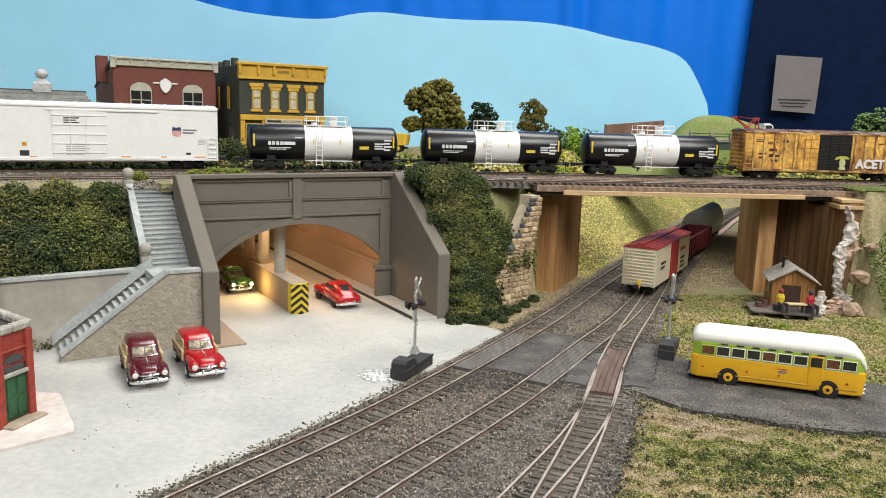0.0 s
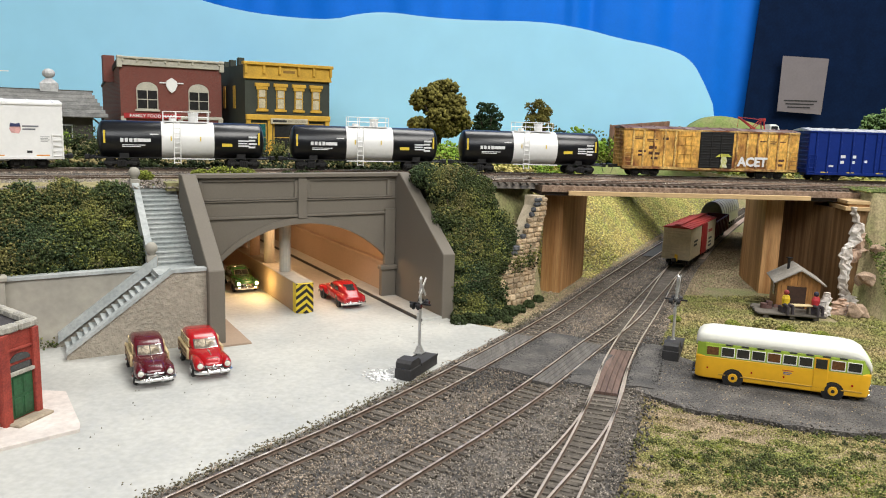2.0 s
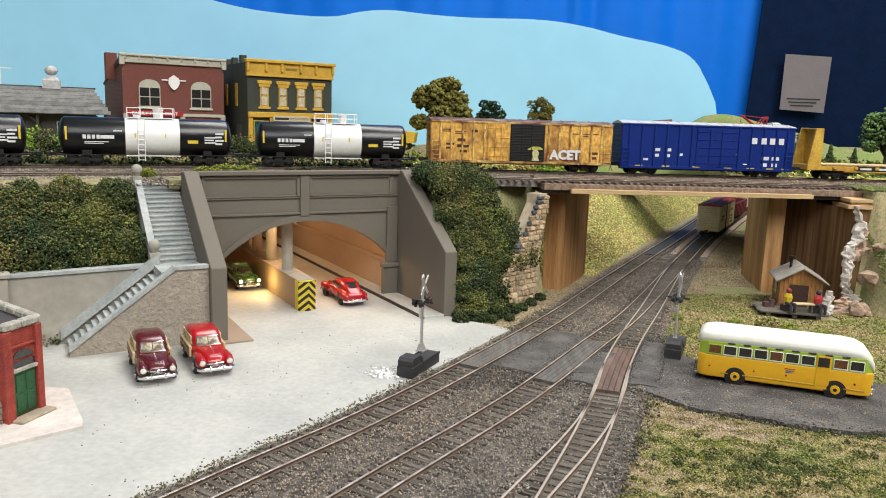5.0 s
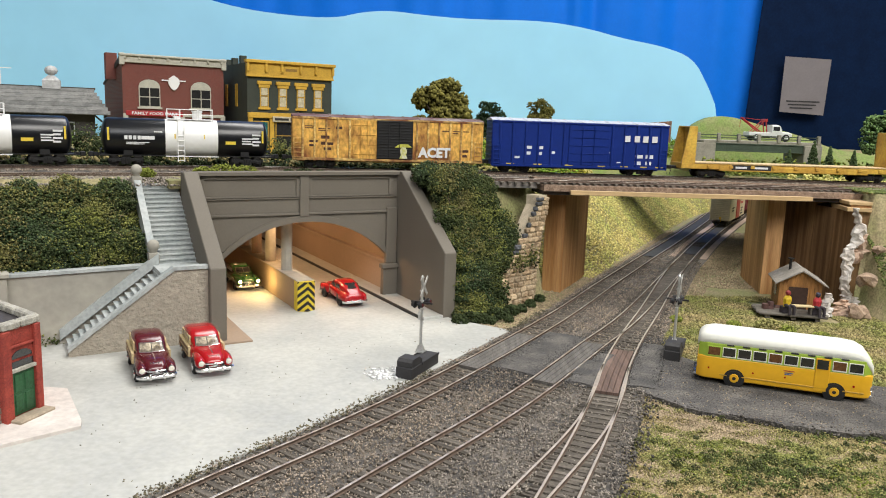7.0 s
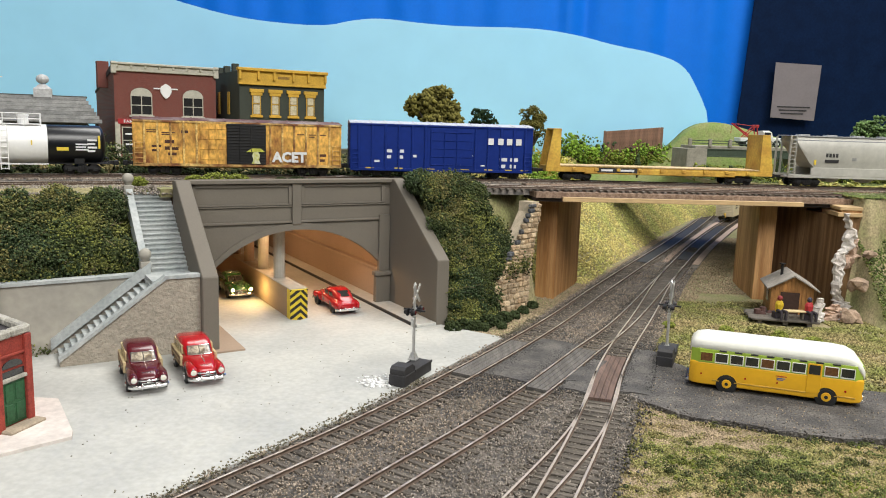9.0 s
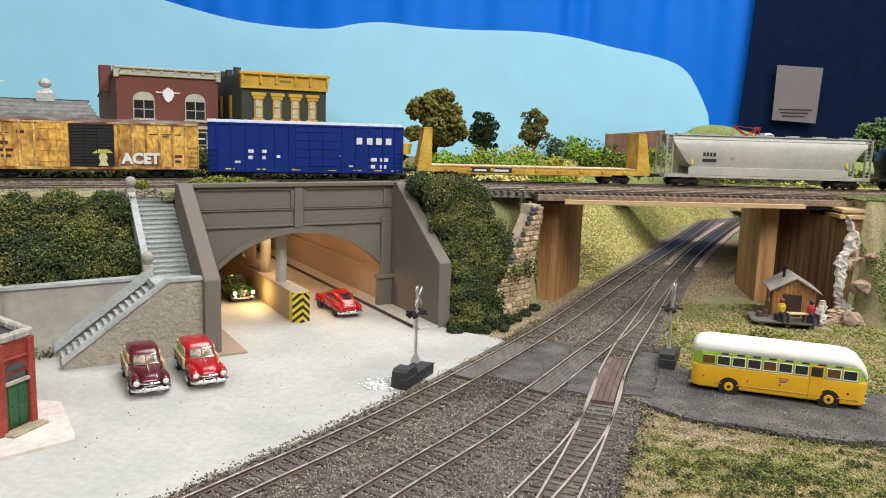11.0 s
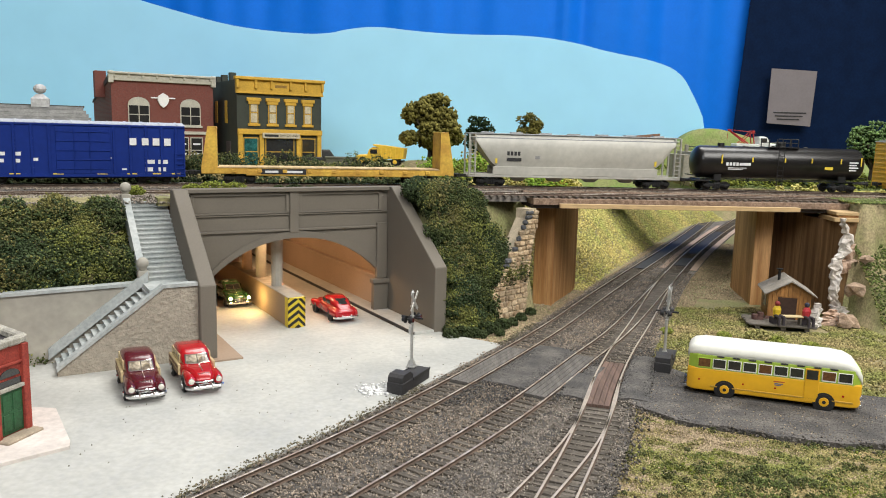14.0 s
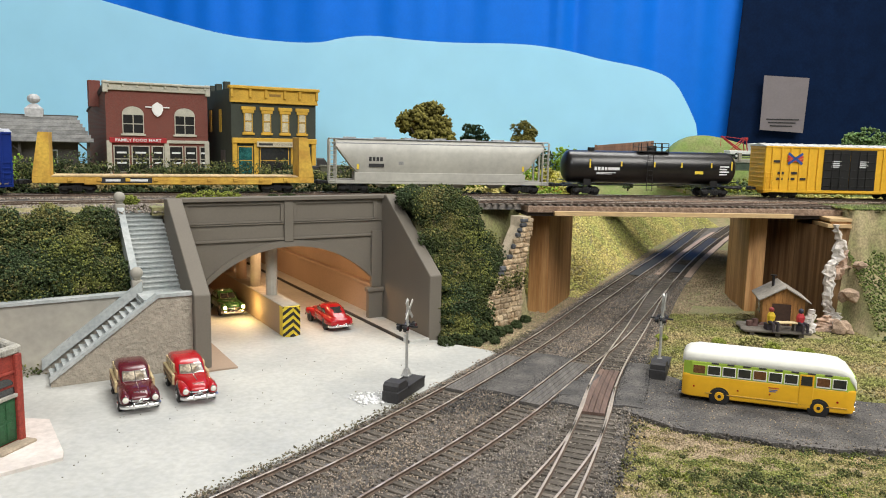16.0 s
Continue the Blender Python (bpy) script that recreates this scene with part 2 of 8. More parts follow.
def lettering(text, size, material, parent, m, name="lettering", label="", squeeze=1.0, bold=0.0):
    cu = bpy.data.curves.new(name, "FONT")
    cu.body, cu.size, cu.align_x, cu.align_y, cu.extrude, cu.offset = text, size * K, "CENTER", "CENTER", 0.005 * K, bold * K
    cu.resolution_u = 2
    tmp = bpy.data.objects.new("tmp", cu)
    scene.collection.objects.link(tmp)
    me = bpy.data.meshes.new_from_object(tmp.evaluated_get(bpy.context.evaluated_depsgraph_get()))
    bpy.data.objects.remove(tmp)
    me.materials.clear()
    me.materials.append(material)
    me.transform(Matrix.Diagonal((squeeze, 1, 1, 1)))
    ob = new(name, me)
    ob.parent = parent
    ob.matrix_basis = m
    if label:
        ob["label"] = label
    return ob


OCTA_V = np.array([(1, 0, 0), (-1, 0, 0), (0, 1, 0), (0, -1, 0), (0, 0, 1), (0, 0, -1)], float)
OCTA_F = np.array([(0, 2, 4), (2, 1, 4), (1, 3, 4), (3, 0, 4), (2, 0, 5), (1, 2, 5), (3, 1, 5), (0, 3, 5)])
TETRA_V = np.array([(1, 1, 1), (-1, -1, 1), (-1, 1, -1), (1, -1, -1)], float) * 0.75
TETRA_F = np.array([(0, 1, 2), (0, 3, 1), (0, 2, 3), (1, 3, 2)])


def crumbs(name, pts, smin, smax, material, flat=1.0, jag=0.35, seed=1, tetra=False):
    """A mesh of many small irregular grains at the points given, in centimetres."""
    rng = np.random.default_rng(seed)
    base, faces = (TETRA_V, TETRA_F) if tetra else (OCTA_V, OCTA_F)
    pts = np.asarray(pts, float)
    n, k = len(pts), len(base)
    s = rng.uniform(smin, smax, (n, 1, 1)) / 2
    v = base[None] * (1 + rng.uniform(-jag, jag, (n, k, 1))) * s
    a, b = rng.uniform(0, 6.283, n), rng.uniform(0, 6.283, n)
    ca, sa, cb, sb = np.cos(a), np.sin(a), np.cos(b), np.sin(b)
    x, y, z = v[..., 0], v[..., 1], v[..., 2]
    y, z = y * cb[:, None] - z * sb[:, None], y * sb[:, None] + z * cb[:, None]
    x, y = x * ca[:, None] - y * sa[:, None], x * sa[:, None] + y * ca[:, None]
    v = np.stack([x, y, z * flat], -1) + pts[:, None]
    f = (faces[None] + (np.arange(n) * k)[:, None, None]).reshape(-1, 3)
    me = bpy.data.meshes.new(name)
    me.vertices.add(n * k)
    me.vertices.foreach_set("co", (v * K).astype(np.float32).ravel())
    me.loops.add(len(f) * 3)
    me.loops.foreach_set("vertex_index", f.astype(np.int32).ravel())
    me.polygons.add(len(f))
    me.polygons.foreach_set("loop_start", np.arange(0, len(f) * 3, 3, dtype=np.int32))
    me.update(calc_edges=True)
    me.materials.append(material)
    return me


# ---- plan: curves and ground heights ----
RAIL_Z = 11.25            # rail top of the upper line; the lower line's rail top is z = 0
S_STEP = 0.5
S_ALL = np.arange(-95, 110.01, S_STEP)
TH_ALL = 0.18832 - 0.0058468 * S_ALL + 1.48073e-4 * S_ALL ** 2 / 2
TH_ALL = np.where(S_ALL > 40, 0.18832 - 0.0058468 * 40 + 1.48073e-4 * 800, TH_ALL)
_dx, _dy = np.cos((TH_ALL[1:] + TH_ALL[:-1]) / 2) * S_STEP, np.sin((TH_ALL[1:] + TH_ALL[:-1]) / 2) * S_STEP
X_ALL, Y_ALL = np.concatenate([[0], np.cumsum(_dx)]), np.concatenate([[0], np.cumsum(_dy)])
_i0 = int(np.argmin(abs(S_ALL)))
X_ALL, Y_ALL = X_ALL - X_ALL[_i0], Y_ALL - Y_ALL[_i0] + 77.38


def upper(s, off=0.0):
    """Place and heading on the upper line; off: to the right of the train's centre line, towards the viewer."""
    x, y, th = (np.interp(s, S_ALL, a) for a in (X_ALL, Y_ALL, TH_ALL))
    return x + off * np.sin(th), y - off * np.cos(th), th


def smooth_line(pts, step=0.4):
    """Catmull-Rom through plan points, resampled evenly: x, y, heading and length along it."""
    p = np.array(pts, float)
    p = np.vstack([2 * p[0] - p[1], p, 2 * p[-1] - p[-2]])
    out = []
    for i in range(1, len(p) - 2):
        for t in np.linspace(0, 1, 30, endpoint=False):
            a, b, c, d = p[i - 1], p[i], p[i + 1], p[i + 2]
            out.append(0.5 * (2 * b + (c - a) * t + (2 * a - 5 * b + 4 * c - d) * t * t + (3 * b - a - 3 * c + d) * t ** 3))
    out.append(p[-2])
    out = np.array(out)
    L = np.concatenate([[0], np.cumsum(np.hypot(*np.diff(out, axis=0).T))])
    s = np.arange(0, L[-1], step)
    x, y = np.interp(s, L, out[:, 0]), np.interp(s, L, out[:, 1])
    th = np.arctan2(np.gradient(y), np.gradient(x))
    return x, y, th, s


LINE_A = smooth_line([(-21, 15), (-10.13, 31.35), (-5.14, 38.3), (-0.87, 44.9), (5.1, 55.07), (10.96, 65.9), (17.4, 79.1), (26.5, 97.2), (35.3, 114.5), (48.6, 141.6), (62, 170)])
LINE_B = smooth_line([(-13.5, 15), (-3.34, 31.44), (2.39, 40.06), (6.21, 46.25), (11.3, 55.53), (16.96, 65.97), (26.6, 86.8), (37.1, 109.5), (49.6, 134.1), (58.7, 151), (70, 172)])
LINE_C = smooth_line([(-1.2, 15), (5.42, 31.67), (8.92, 40.82), (11.89, 49.96), (14.79, 57.77), (19.2, 68.34), (25.2, 83.3), (30.2, 94.9)])
LINE_D = smooth_line([(-5.2, 15), (3.98, 31.57), (8.22, 39.57), (10.6, 45.6), (12.3, 51.2)])

PO = Vector((-15.4, 53.6, 0))                     # tunnel portal: its own axes, v along the face, u into the hill
PV, PU = Vector((0.863, 0.505, 0)), Vector((-0.505, 0.863, 0))
PORTAL = Matrix((( PV.x, PU.x, 0, PO.x), (PV.y, PU.y, 0, PO.y), (0, 0, 1, 0), (0, 0, 0, 1)))


def portal_pose(v=0, u=0, z=0, rz=0):
    p = PO + PV * v + PU * u
    return at(p.x, p.y, z, 30.33 + rz)


def in_portal(x, y):
    dx, dy = x - PO.x, y - PO.y
    return dx * PV.x + dy * PV.y, dx * PU.x + dy * PU.y


def near_line(x, y, line):
    """Signed distance from a line: positive to its right (towards the viewer for the upper line)."""
    lx, ly, lth = line[0][::3], line[1][::3], line[2][::3]
    sh = np.shape(x)
    x, y = np.ravel(x), np.ravel(y)
    best, sign = np.full(len(x), 1e9), np.zeros(len(x))
    for a, b, th in zip(lx, ly, lth):
        d = np.hypot(x - a, y - b)
        side = (x - a) * np.sin(th) - (y - b) * np.cos(th)
        m = d < best
        best[m], sign[m] = d[m], side[m]
    return (best * np.sign(sign)).reshape(sh)


UP = (X_ALL, Y_ALL, TH_ALL)
MID = smooth_line([(-17, 15), (-6.7, 31.4), (4.3, 50.5), (14, 66), (22, 83), (36, 112), (49, 138), (57, 150), (70, 160), (90, 168), (130, 176)])
rngs = np.random.default_rng(7)
WAVES = [(rngs.uniform(0.08, 0.9), rngs.uniform(0, 6.28), rngs.uniform(0, 6.28)) for _ in range(14)]


def lumps(x, y):
    return sum(np.sin(k * (x * np.cos(a) + y * np.sin(a)) + p) * 0.16 / (0.4 + k) for k, a, p in WAVES)


def height(x, y):
    x, y = np.asarray(x, float), np.asarray(y, float)
    d = near_line(x, y, UP)                        # > 0 in front of the train's line
    dc = near_line(x, y, MID)                      # > 0 right of the lower line
    v, u = in_portal(x, y)
    w = lumps(x, y)
    low = np.full(x.shape, -0.45)
    plateau = 10.75 + np.clip((-d - 8) * 0.06, 0, 1.2) + np.where(d < -6, w * 0.5, 0)
    left = np.clip(10.75 - (d - 9.3) * 1.0, 4.3, 10.75) + np.where(d > 9.4, w * 0.7, 0)
    left = np.where(u < 5.4, low, left)
    e1 = ((y - 61.6) * 4.2 - (x - 0.8) * 4.6) / 6.23       # behind the foot of the bank
    e2 = (y - 67.5) * 0.683 - (x - 5.2) * 0.73 - 0.5        # behind the stone wall
    e2 = np.where((x - 5.2) * 0.683 + (y - 67.5) * 0.73 < 0, 9.0, e2)
    bush = np.clip(np.minimum(-0.45 + e1 * 2.3, -0.45 + e2 * 9), -0.45, 10.75)
    bush = np.where((bush > 0) & (d > 9.2), bush + w * 0.4, bush)
    right = np.clip(10.5 - np.maximum(d - 5.0, 0) * 1.0, -0.45, 10.75) + np.where(d > 6, w * 0.8, 0)
    right = np.maximum(right, -0.45 + np.clip(w, 0, 0.3))
    left = np.where((v > -5.6) & (u < 12.2), np.minimum(left, 3.6 + np.maximum(u - 4.3, 0) * 0.8), left)
    front = np.where(v < -0.6, left, np.where((x < 9.6) & (v > 18.6), bush, np.where(x > 40.3, right, low)))
    z = np.where(d < 9.0, np.where((v > 18.6) & (u < 40) & (x < 9.7), np.minimum(plateau, bush), np.where((v > -5.6) & (v < 0) & (u < 12.2), np.minimum(plateau, 9.3), plateau)), front)
    tunnel = (v > -1.6) & (v < 19.4) & (u < 62) & ((u > 0) | (v > 0)) & (d > -60)
    z = np.where(tunnel, low, z)
    cut_l = np.clip((-dc - 4.9) * 1.05 - 0.45, -0.45, 12) + np.clip(-dc - 5.2, 0, 1) * w * 0.25
    cut_r = np.clip((dc - 8.0) * 0.55 - 0.45, -0.45, 12) + np.where(dc > 8.5, w * 0.6, 0)
    cut = np.where(dc < 0, cut_l, cut_r)
    cut = np.where((x > 9.6) & (x < 40.3), low + (cut - low) * np.clip((-d - 3.5) / 8, 0, 1), cut)
    z = np.where((~tunnel) & (x > 9.6) & (d < 14) & ((x < 40.3) | (d < -9)), np.minimum(z, cut), z)
    return z


# near edge of the asphalt road, x and y
ROAD_X, ROAD_Y = (12.4, 14.7, 17.5, 20.3, 25, 70), (47.0, 43.9, 42.4, 41.4, 40.4, 31)


# ---- ground and setting ----
def build_ground():
    xs, ys = np.arange(-110, 130.1, 1.0), np.arange(8, 192, 1.0)
    gx, gy = np.meshgrid(xs, ys)
    gz = height(gx, gy)
    nx, ny = len(xs), len(ys)
    v = np.stack([gx, gy, gz], -1).reshape(-1, 3) * K
    f = [(j * nx + i, j * nx + i + 1, (j + 1) * nx + i + 1, (j + 1) * nx + i) for j in range(ny - 1) for i in range(nx - 1)]
    me = bpy.data.meshes.new("ground")
    me.from_pydata(v.tolist(), [], f)
    me.materials.append(M_EARTH)
    for p in me.polygons:
        p.use_smooth = True
    tagged(new("ground", me), "brown and green scenic ground of the layout", "ground", kind="structure")


def ribbon(line, half, z, i0=0, i1=None, thick=0.3, slope=0.0):
    """A strip along a plan line."""
    bm = B()
    x, y, th = line[0][i0:i1:3], line[1][i0:i1:3], line[2][i0:i1:3]
    rings = []
    for a, b, t in zip(x, y, th):
        s, c = math.sin(t), math.cos(t)
        rings.append([(a - half * s, b + half * c, z), (a + half * s, b - half * c, z),
                      (a + (half + slope) * s, b - (half + slope) * c, z - thick), (a - (half + slope) * s, b + (half + slope) * c, z - thick)])
    loft(bm, rings)
    return bm


def rail_mesh(bm, x, y, th, off, z):
    """Two-material rail: rusty web and foot, steel head."""
    prof = [(-0.10, -0.21, 0), (0.10, -0.21, 0), (0.03, -0.15, 0), (0.03, -0.06, 0), (0.065, -0.05, 0), (0.065, -0.01, 1), (0.05, 0.0, 1), (-0.05, 0.0, 1), (-0.065, -0.01, 0), (-0.065, -0.05, 0), (-0.035, -0.08, 0), (-0.035, -0.15, 0)]
    rows = []
    for a, b, t in zip(x, y, th):
        s, c = math.sin(t), math.cos(t)
        rows.append([bm.verts.new((a + (off + p[0]) * s, b - (off + p[0]) * c, z + p[1])) for p in prof])
    n = len(prof)
    for r0, r1 in zip(rows, rows[1:]):
        for i in range(n):
            f = bm.faces.new((r0[i], r0[(i + 1) % n], r1[(i + 1) % n], r1[i]))
            f.material_index = prof[i][2]
    for r in (rows[0], rows[-1]):
        bm.faces.new(r)


TIE_MESH = {}


def tie_mesh(half):
    if half not in TIE_MESH:
        bm = B()
        box(bm, -half, half, -0.14, 0.14, -0.35, -0.20, 0.02)
        TIE_MESH[half] = finish("tie", bm, M_TIE)
    return TIE_MESH[half]


def build_track(label, line, z, singles=0, steel=None, i_from=0, i_to=None, halves=None, pitch=0.72):
    t = thing("railway_track", label, "track", kind="structure")
    x, y, th, s = (a[i_from:i_to] for a in line)
    for off in (-0.87, 0.87):
        bm = B()
        rail_mesh(bm, x[::2], y[::2], th[::2], off, z)
        part("rail", bm, [M_RAIL_RUST, steel or M_RAIL_TOP], t)
    rest = B()
    count = 0
    for k, q in enumerate(np.arange(s[0] + 0.3, s[-1], pitch)):
        a, b = np.interp(q, s, x), np.interp(q, s, y)
        c = np.interp(q, s, th)
        rr = random.uniform(-1.5, 1.5)
        m = at(a, b, z, math.degrees(c) - 90 + rr)
        if count < singles and b > 28:
            ob = new("tie", tie_mesh(1.5))
            ob.parent, ob.matrix_basis = t, m
            count += 1
        else:
            w = 1.5
            box(rest, -w, w, -0.14, 0.14, -0.35, -0.20, 0.0, Matrix.Translation((a, b, z)) @ Matrix.Rotation(c - math.pi / 2 + radians(rr), 4, "Z"))
    if len(rest.verts):
        tagged(part("ties", rest, M_TIE, t), kind="stuff")
    return t


def build_setting():
    build_ground()
    # pale concrete yard: from the front edge to the first rail and into the tunnel
    bm = B()
    x, y, th, s = LINE_A
    edge = [(x[i] - 1.7 * math.sin(th[i]), y[i] + 1.7 * math.cos(th[i])) for i in range(0, len(x), 5) if y[i] < 59.5]
    outline = edge + [(2.2, 61.6), (0.9, 62.6)] + [tuple((PO + PV * v + PU * u)[:2]) for v, u in ((18.4, 0.3), (18.4, 58), (-0.5, 58), (-0.5, 4.2), (-40, 4.2))] + [(-75, 20), (-60, 14)]
    prism(bm, outline, "z", -0.6, -0.12)
    solid("road_concrete", bm, M_CONC_ROAD, "off-white painted concrete yard with hairline cracks and specks", "road", kind="structure")
    # asphalt road to the crossing
    bm = B()
    left = [(16.2, 56.0), (18.5, 52.6), (24, 50.2), (30, 48.6), (40, 47.0), (70, 44)]
    rag = random.Random(4)
    rx = list(np.arange(12.6, 70.1, 0.8))
    right = [(x, float(np.interp(x, ROAD_X, ROAD_Y)) + rag.uniform(-0.35, 0.35)) for x in rx]
    prism(bm, right + left[::-1], "z", -0.6, -0.10)
    solid("road_asphalt", bm, M_ASPHALT, "dark grey gritty asphalt road leading to the crossing", "road", kind="structure")


def build_tracks():
    build_track("weathered lower track with brown rails beside the pale yard", LINE_A, 0.0, singles=95)
    build_track("weathered lower track with brown rails across the road", LINE_B, 0.0, singles=95)
    build_track("siding track with bright rails and a switch", LINE_C, 0.0, singles=60, steel=M_RAIL_BRIGHT)
    build_track("short diverging track with bright rails", LINE_D, 0.0, steel=M_RAIL_BRIGHT)
    sel = slice(60, 372)
    far = (X_ALL[sel], Y_ALL[sel], TH_ALL[sel], S_ALL[sel])
    nx, ny, nth = upper(S_ALL[sel], 4.6)
    build_track("upper main track carrying the freight train", far, RAIL_Z)
    build_track("upper track along the edge of the embankment", (nx, ny, nth, S_ALL[sel]), RAIL_Z - 0.32)


def build_portal():
    p = thing("tunnel_portal", "taupe moulded road tunnel portal with sloping wing walls", "tunnel portal", portal_pose())
    # face wall with a segmental arch, in v and z
    def arch(v):
        c, r = 9.3, 10.6
        return max(0.0, math.sqrt(max(r * r - (v - c) ** 2, 0)) - r + 7.15)
    bm = B()
    outer = [(-0.4, 11.3), (-0.4, -0.4), (1.0, -0.4)]
    n = 26
    inner = [(1.0 + 16.1 * i / n, arch(1.0 + 16.1 * i / n)) for i in range(n + 1)]
    prism(bm, outer + inner + [(17.1, -0.4), (18.5, -0.4), (18.5, 11.3)], "y", 9.0, 9.5)
    part("face_wall", bm, M_PORTAL, p)
    bm = B()
    vs = [(v, arch(v)) for v in [0.6 + 17.0 * i / n for i in range(n + 1)]]
    up = [(9.3 + (v - 9.3) * 1.0, z + 0.55) for v, z in vs]
    prism(bm, vs + up[::-1], "y", 8.80, 9.0)
    part("arch_ring", bm, M_PORTAL, p)
    bm = B()
    box(bm, 0.0, 18.1, 8.55, 9.6, 11.15, 11.5, 0.05)
    part("coping", bm, M_PORTAL, p)
    bm = B()
    box(bm, 0.0, 18.1, 8.8, 9.0, 7.75, 7.95, 0.03)
    box(bm, 0.0, 18.1, 8.85, 9.0, 9.15, 9.25, 0.02)
    box(bm, 8.6, 9.4, 8.7, 9.0, 7.6, 11.15, 0.04)
    part("string_course", bm, M_PORTAL, p)
    for a, b in ((0.3, 8.6), (9.4, 17.4)):
        bm = B()
        for x0, x1, z0, z1 in ((a, b, 10.85, 11.1), (a, b, 9.3, 9.42), (a, a + 0.3, 9.3, 11.1), (b - 0.3, b, 9.3, 11.1)):
            box(bm, x0, x1, 8.84, 9.0, z0, z1, 0.02)
        part("panel_frame", bm, M_PORTAL, p)
    bm = B()
    box(bm, 16.5, 17.95, 8.45, 9.0, -0.3, 2.6, 0.04)
    box(bm, 16.3, 18.0, 8.25, 9.0, 2.6, 3.0, 0.06)
    box(bm, 16.9, 17.95, 8.7, 9.0, 3.0, 8.2, 0.04)
    part("pilaster", bm, M_PORTAL, p)
    for v0, v1 in ((-1.15, 0.0), (18.0, 19.15)):
        bm = B()
        prism(bm, [(-0.1, -0.4), (-0.1, 5.35), (8.2, 11.5), (9.3, 11.5), (9.3, -0.4)], "x", v0, v1)
        bmesh.ops.bevel(bm, geom=bm.edges[:], offset=0.06, segments=1, affect="EDGES")
        part("wing_wall", bm, M_PORTAL, p)
    # lamp hidden above the tunnel mouth, and the glow of the sedan's headlights
    a = PO + PV * 9.0 + PU * 13
    warm_lamp("tunnel_lamp", a.x, a.y, 9.2, 0.28, (1.0, 0.62, 0.32), 0.8)
    a = PO + PV * 9.0 + PU * 30
    warm_lamp("tunnel_lamp", a.x, a.y, 9.2, 0.28, (1.0, 0.62, 0.32), 0.8)
    a = PO + PV * 6.4 + PU * 13.3
    warm_lamp("headlight_glow", a.x, a.y, 1.3, 0.026, (1.0, 0.66, 0.2), 0.2)
    # inside
    t = thing("tunnel_interior", "warm-lit tunnel walls and ceiling behind the portal", "tunnel", portal_pose(), kind="structure")
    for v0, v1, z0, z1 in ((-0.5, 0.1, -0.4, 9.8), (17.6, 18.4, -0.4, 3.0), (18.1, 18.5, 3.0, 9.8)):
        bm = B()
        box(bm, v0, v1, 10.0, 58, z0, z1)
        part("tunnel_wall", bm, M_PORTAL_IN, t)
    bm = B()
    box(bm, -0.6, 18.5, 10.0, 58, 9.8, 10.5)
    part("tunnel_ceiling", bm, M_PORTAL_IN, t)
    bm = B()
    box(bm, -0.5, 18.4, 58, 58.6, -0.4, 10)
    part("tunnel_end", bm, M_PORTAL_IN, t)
    bm = B()
    box(bm, 17.4, 18.1, 9.6, 58, 2.72, 3.02, 0.04)
    box(bm, 17.92, 18.1, 9.6, 58, 4.4, 4.6, 0.03)
    part("wall_moulding", bm, M_PORTAL_IN, t)
    bm = B()
    box(bm, 16.1, 17.98, -0.2, 58, -0.3, 0.12, 0.04)
    solid("pavement", bm, M_CONC_ROAD, "pale raised pavement with a dark kerb inside the tunnel", "pavement", portal_pose(), kind="structure")
    bm = B()
    box(bm, 15.95, 16.1, -0.2, 58, -0.3, 0.13, 0.03)
    solid("kerb", bm, M_BLACK, "dark kerb strip along the tunnel pavement", "kerb", portal_pose(), kind="structure")
    bm = B()
    box(bm, -0.9, 1.7, -0.7, 8.5, -0.3, 0.02, 0.03)
    solid("pavement_slab", bm, M_PORTAL_IN, "thin brown pavement slab beside the wing wall", "pavement", portal_pose(), kind="structure")
    # median barrier with columns
    mb = thing("median_barrier", "low concrete median wall with a striped warning nose", "barrier", portal_pose())
    bm = B()
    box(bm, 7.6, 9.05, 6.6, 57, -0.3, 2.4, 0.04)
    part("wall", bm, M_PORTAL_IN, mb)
    bm = B()
    box(bm, 7.55, 9.1, 6.45, 57, 2.4, 2.5, 0.03)
    part("cap", bm, M_SMOOTH_WALL, mb)
    bm = B()
    tip, fl, fr_ = (8.32, 5.95), (7.56, 6.4), (9.09, 6.4)
    prism(bm, [(7.56, 7.2), fl, tip, fr_, (9.09, 7.2)], "z", -0.12, 2.44)
    nose = part("warning_nose", bm, mat("nose_yellow", (0.72, 0.55, 0.03), 0.6, scale=120, vary=0.15), mb, "yellow and black striped warning panel")
    for (p0, p1, rise) in ((fl, tip, 0.75), (tip, fr_, -0.75)):
        d = Vector((p1[0] - p0[0], p1[1] - p0[1], 0))
        ln = d.length
        mm = Matrix.Translation((p0[0], p0[1], 0)) @ Matrix.Rotation(math.atan2(d.y, d.x), 4, "Z")
        for k in range(6):
            z0 = -0.85 + k * 0.62 + (0.75 if rise < 0 else 0)
            n_ = 6
            lo_ = [(ln * q / n_, min(2.42, max(-0.1, z0 + rise * q / n_))) for q in range(n_ + 1)]
            hi_ = [(ln * q / n_, min(2.42, max(-0.1, z0 + 0.31 + rise * q / n_))) for q in range(n_ + 1)]
            keep = [q for q in range(n_ + 1) if hi_[q][1] - lo_[q][1] > 0.02]
            if len(keep) < 2:
                continue
            bm = B()
            prism(bm, [lo_[q] for q in keep] + [hi_[q] for q in keep[::-1]], "y", -0.02, 0.01)
            bmesh.ops.transform(bm, matrix=mm, verts=bm.verts)
            part("stripe", bm, M_BLACK, nose)
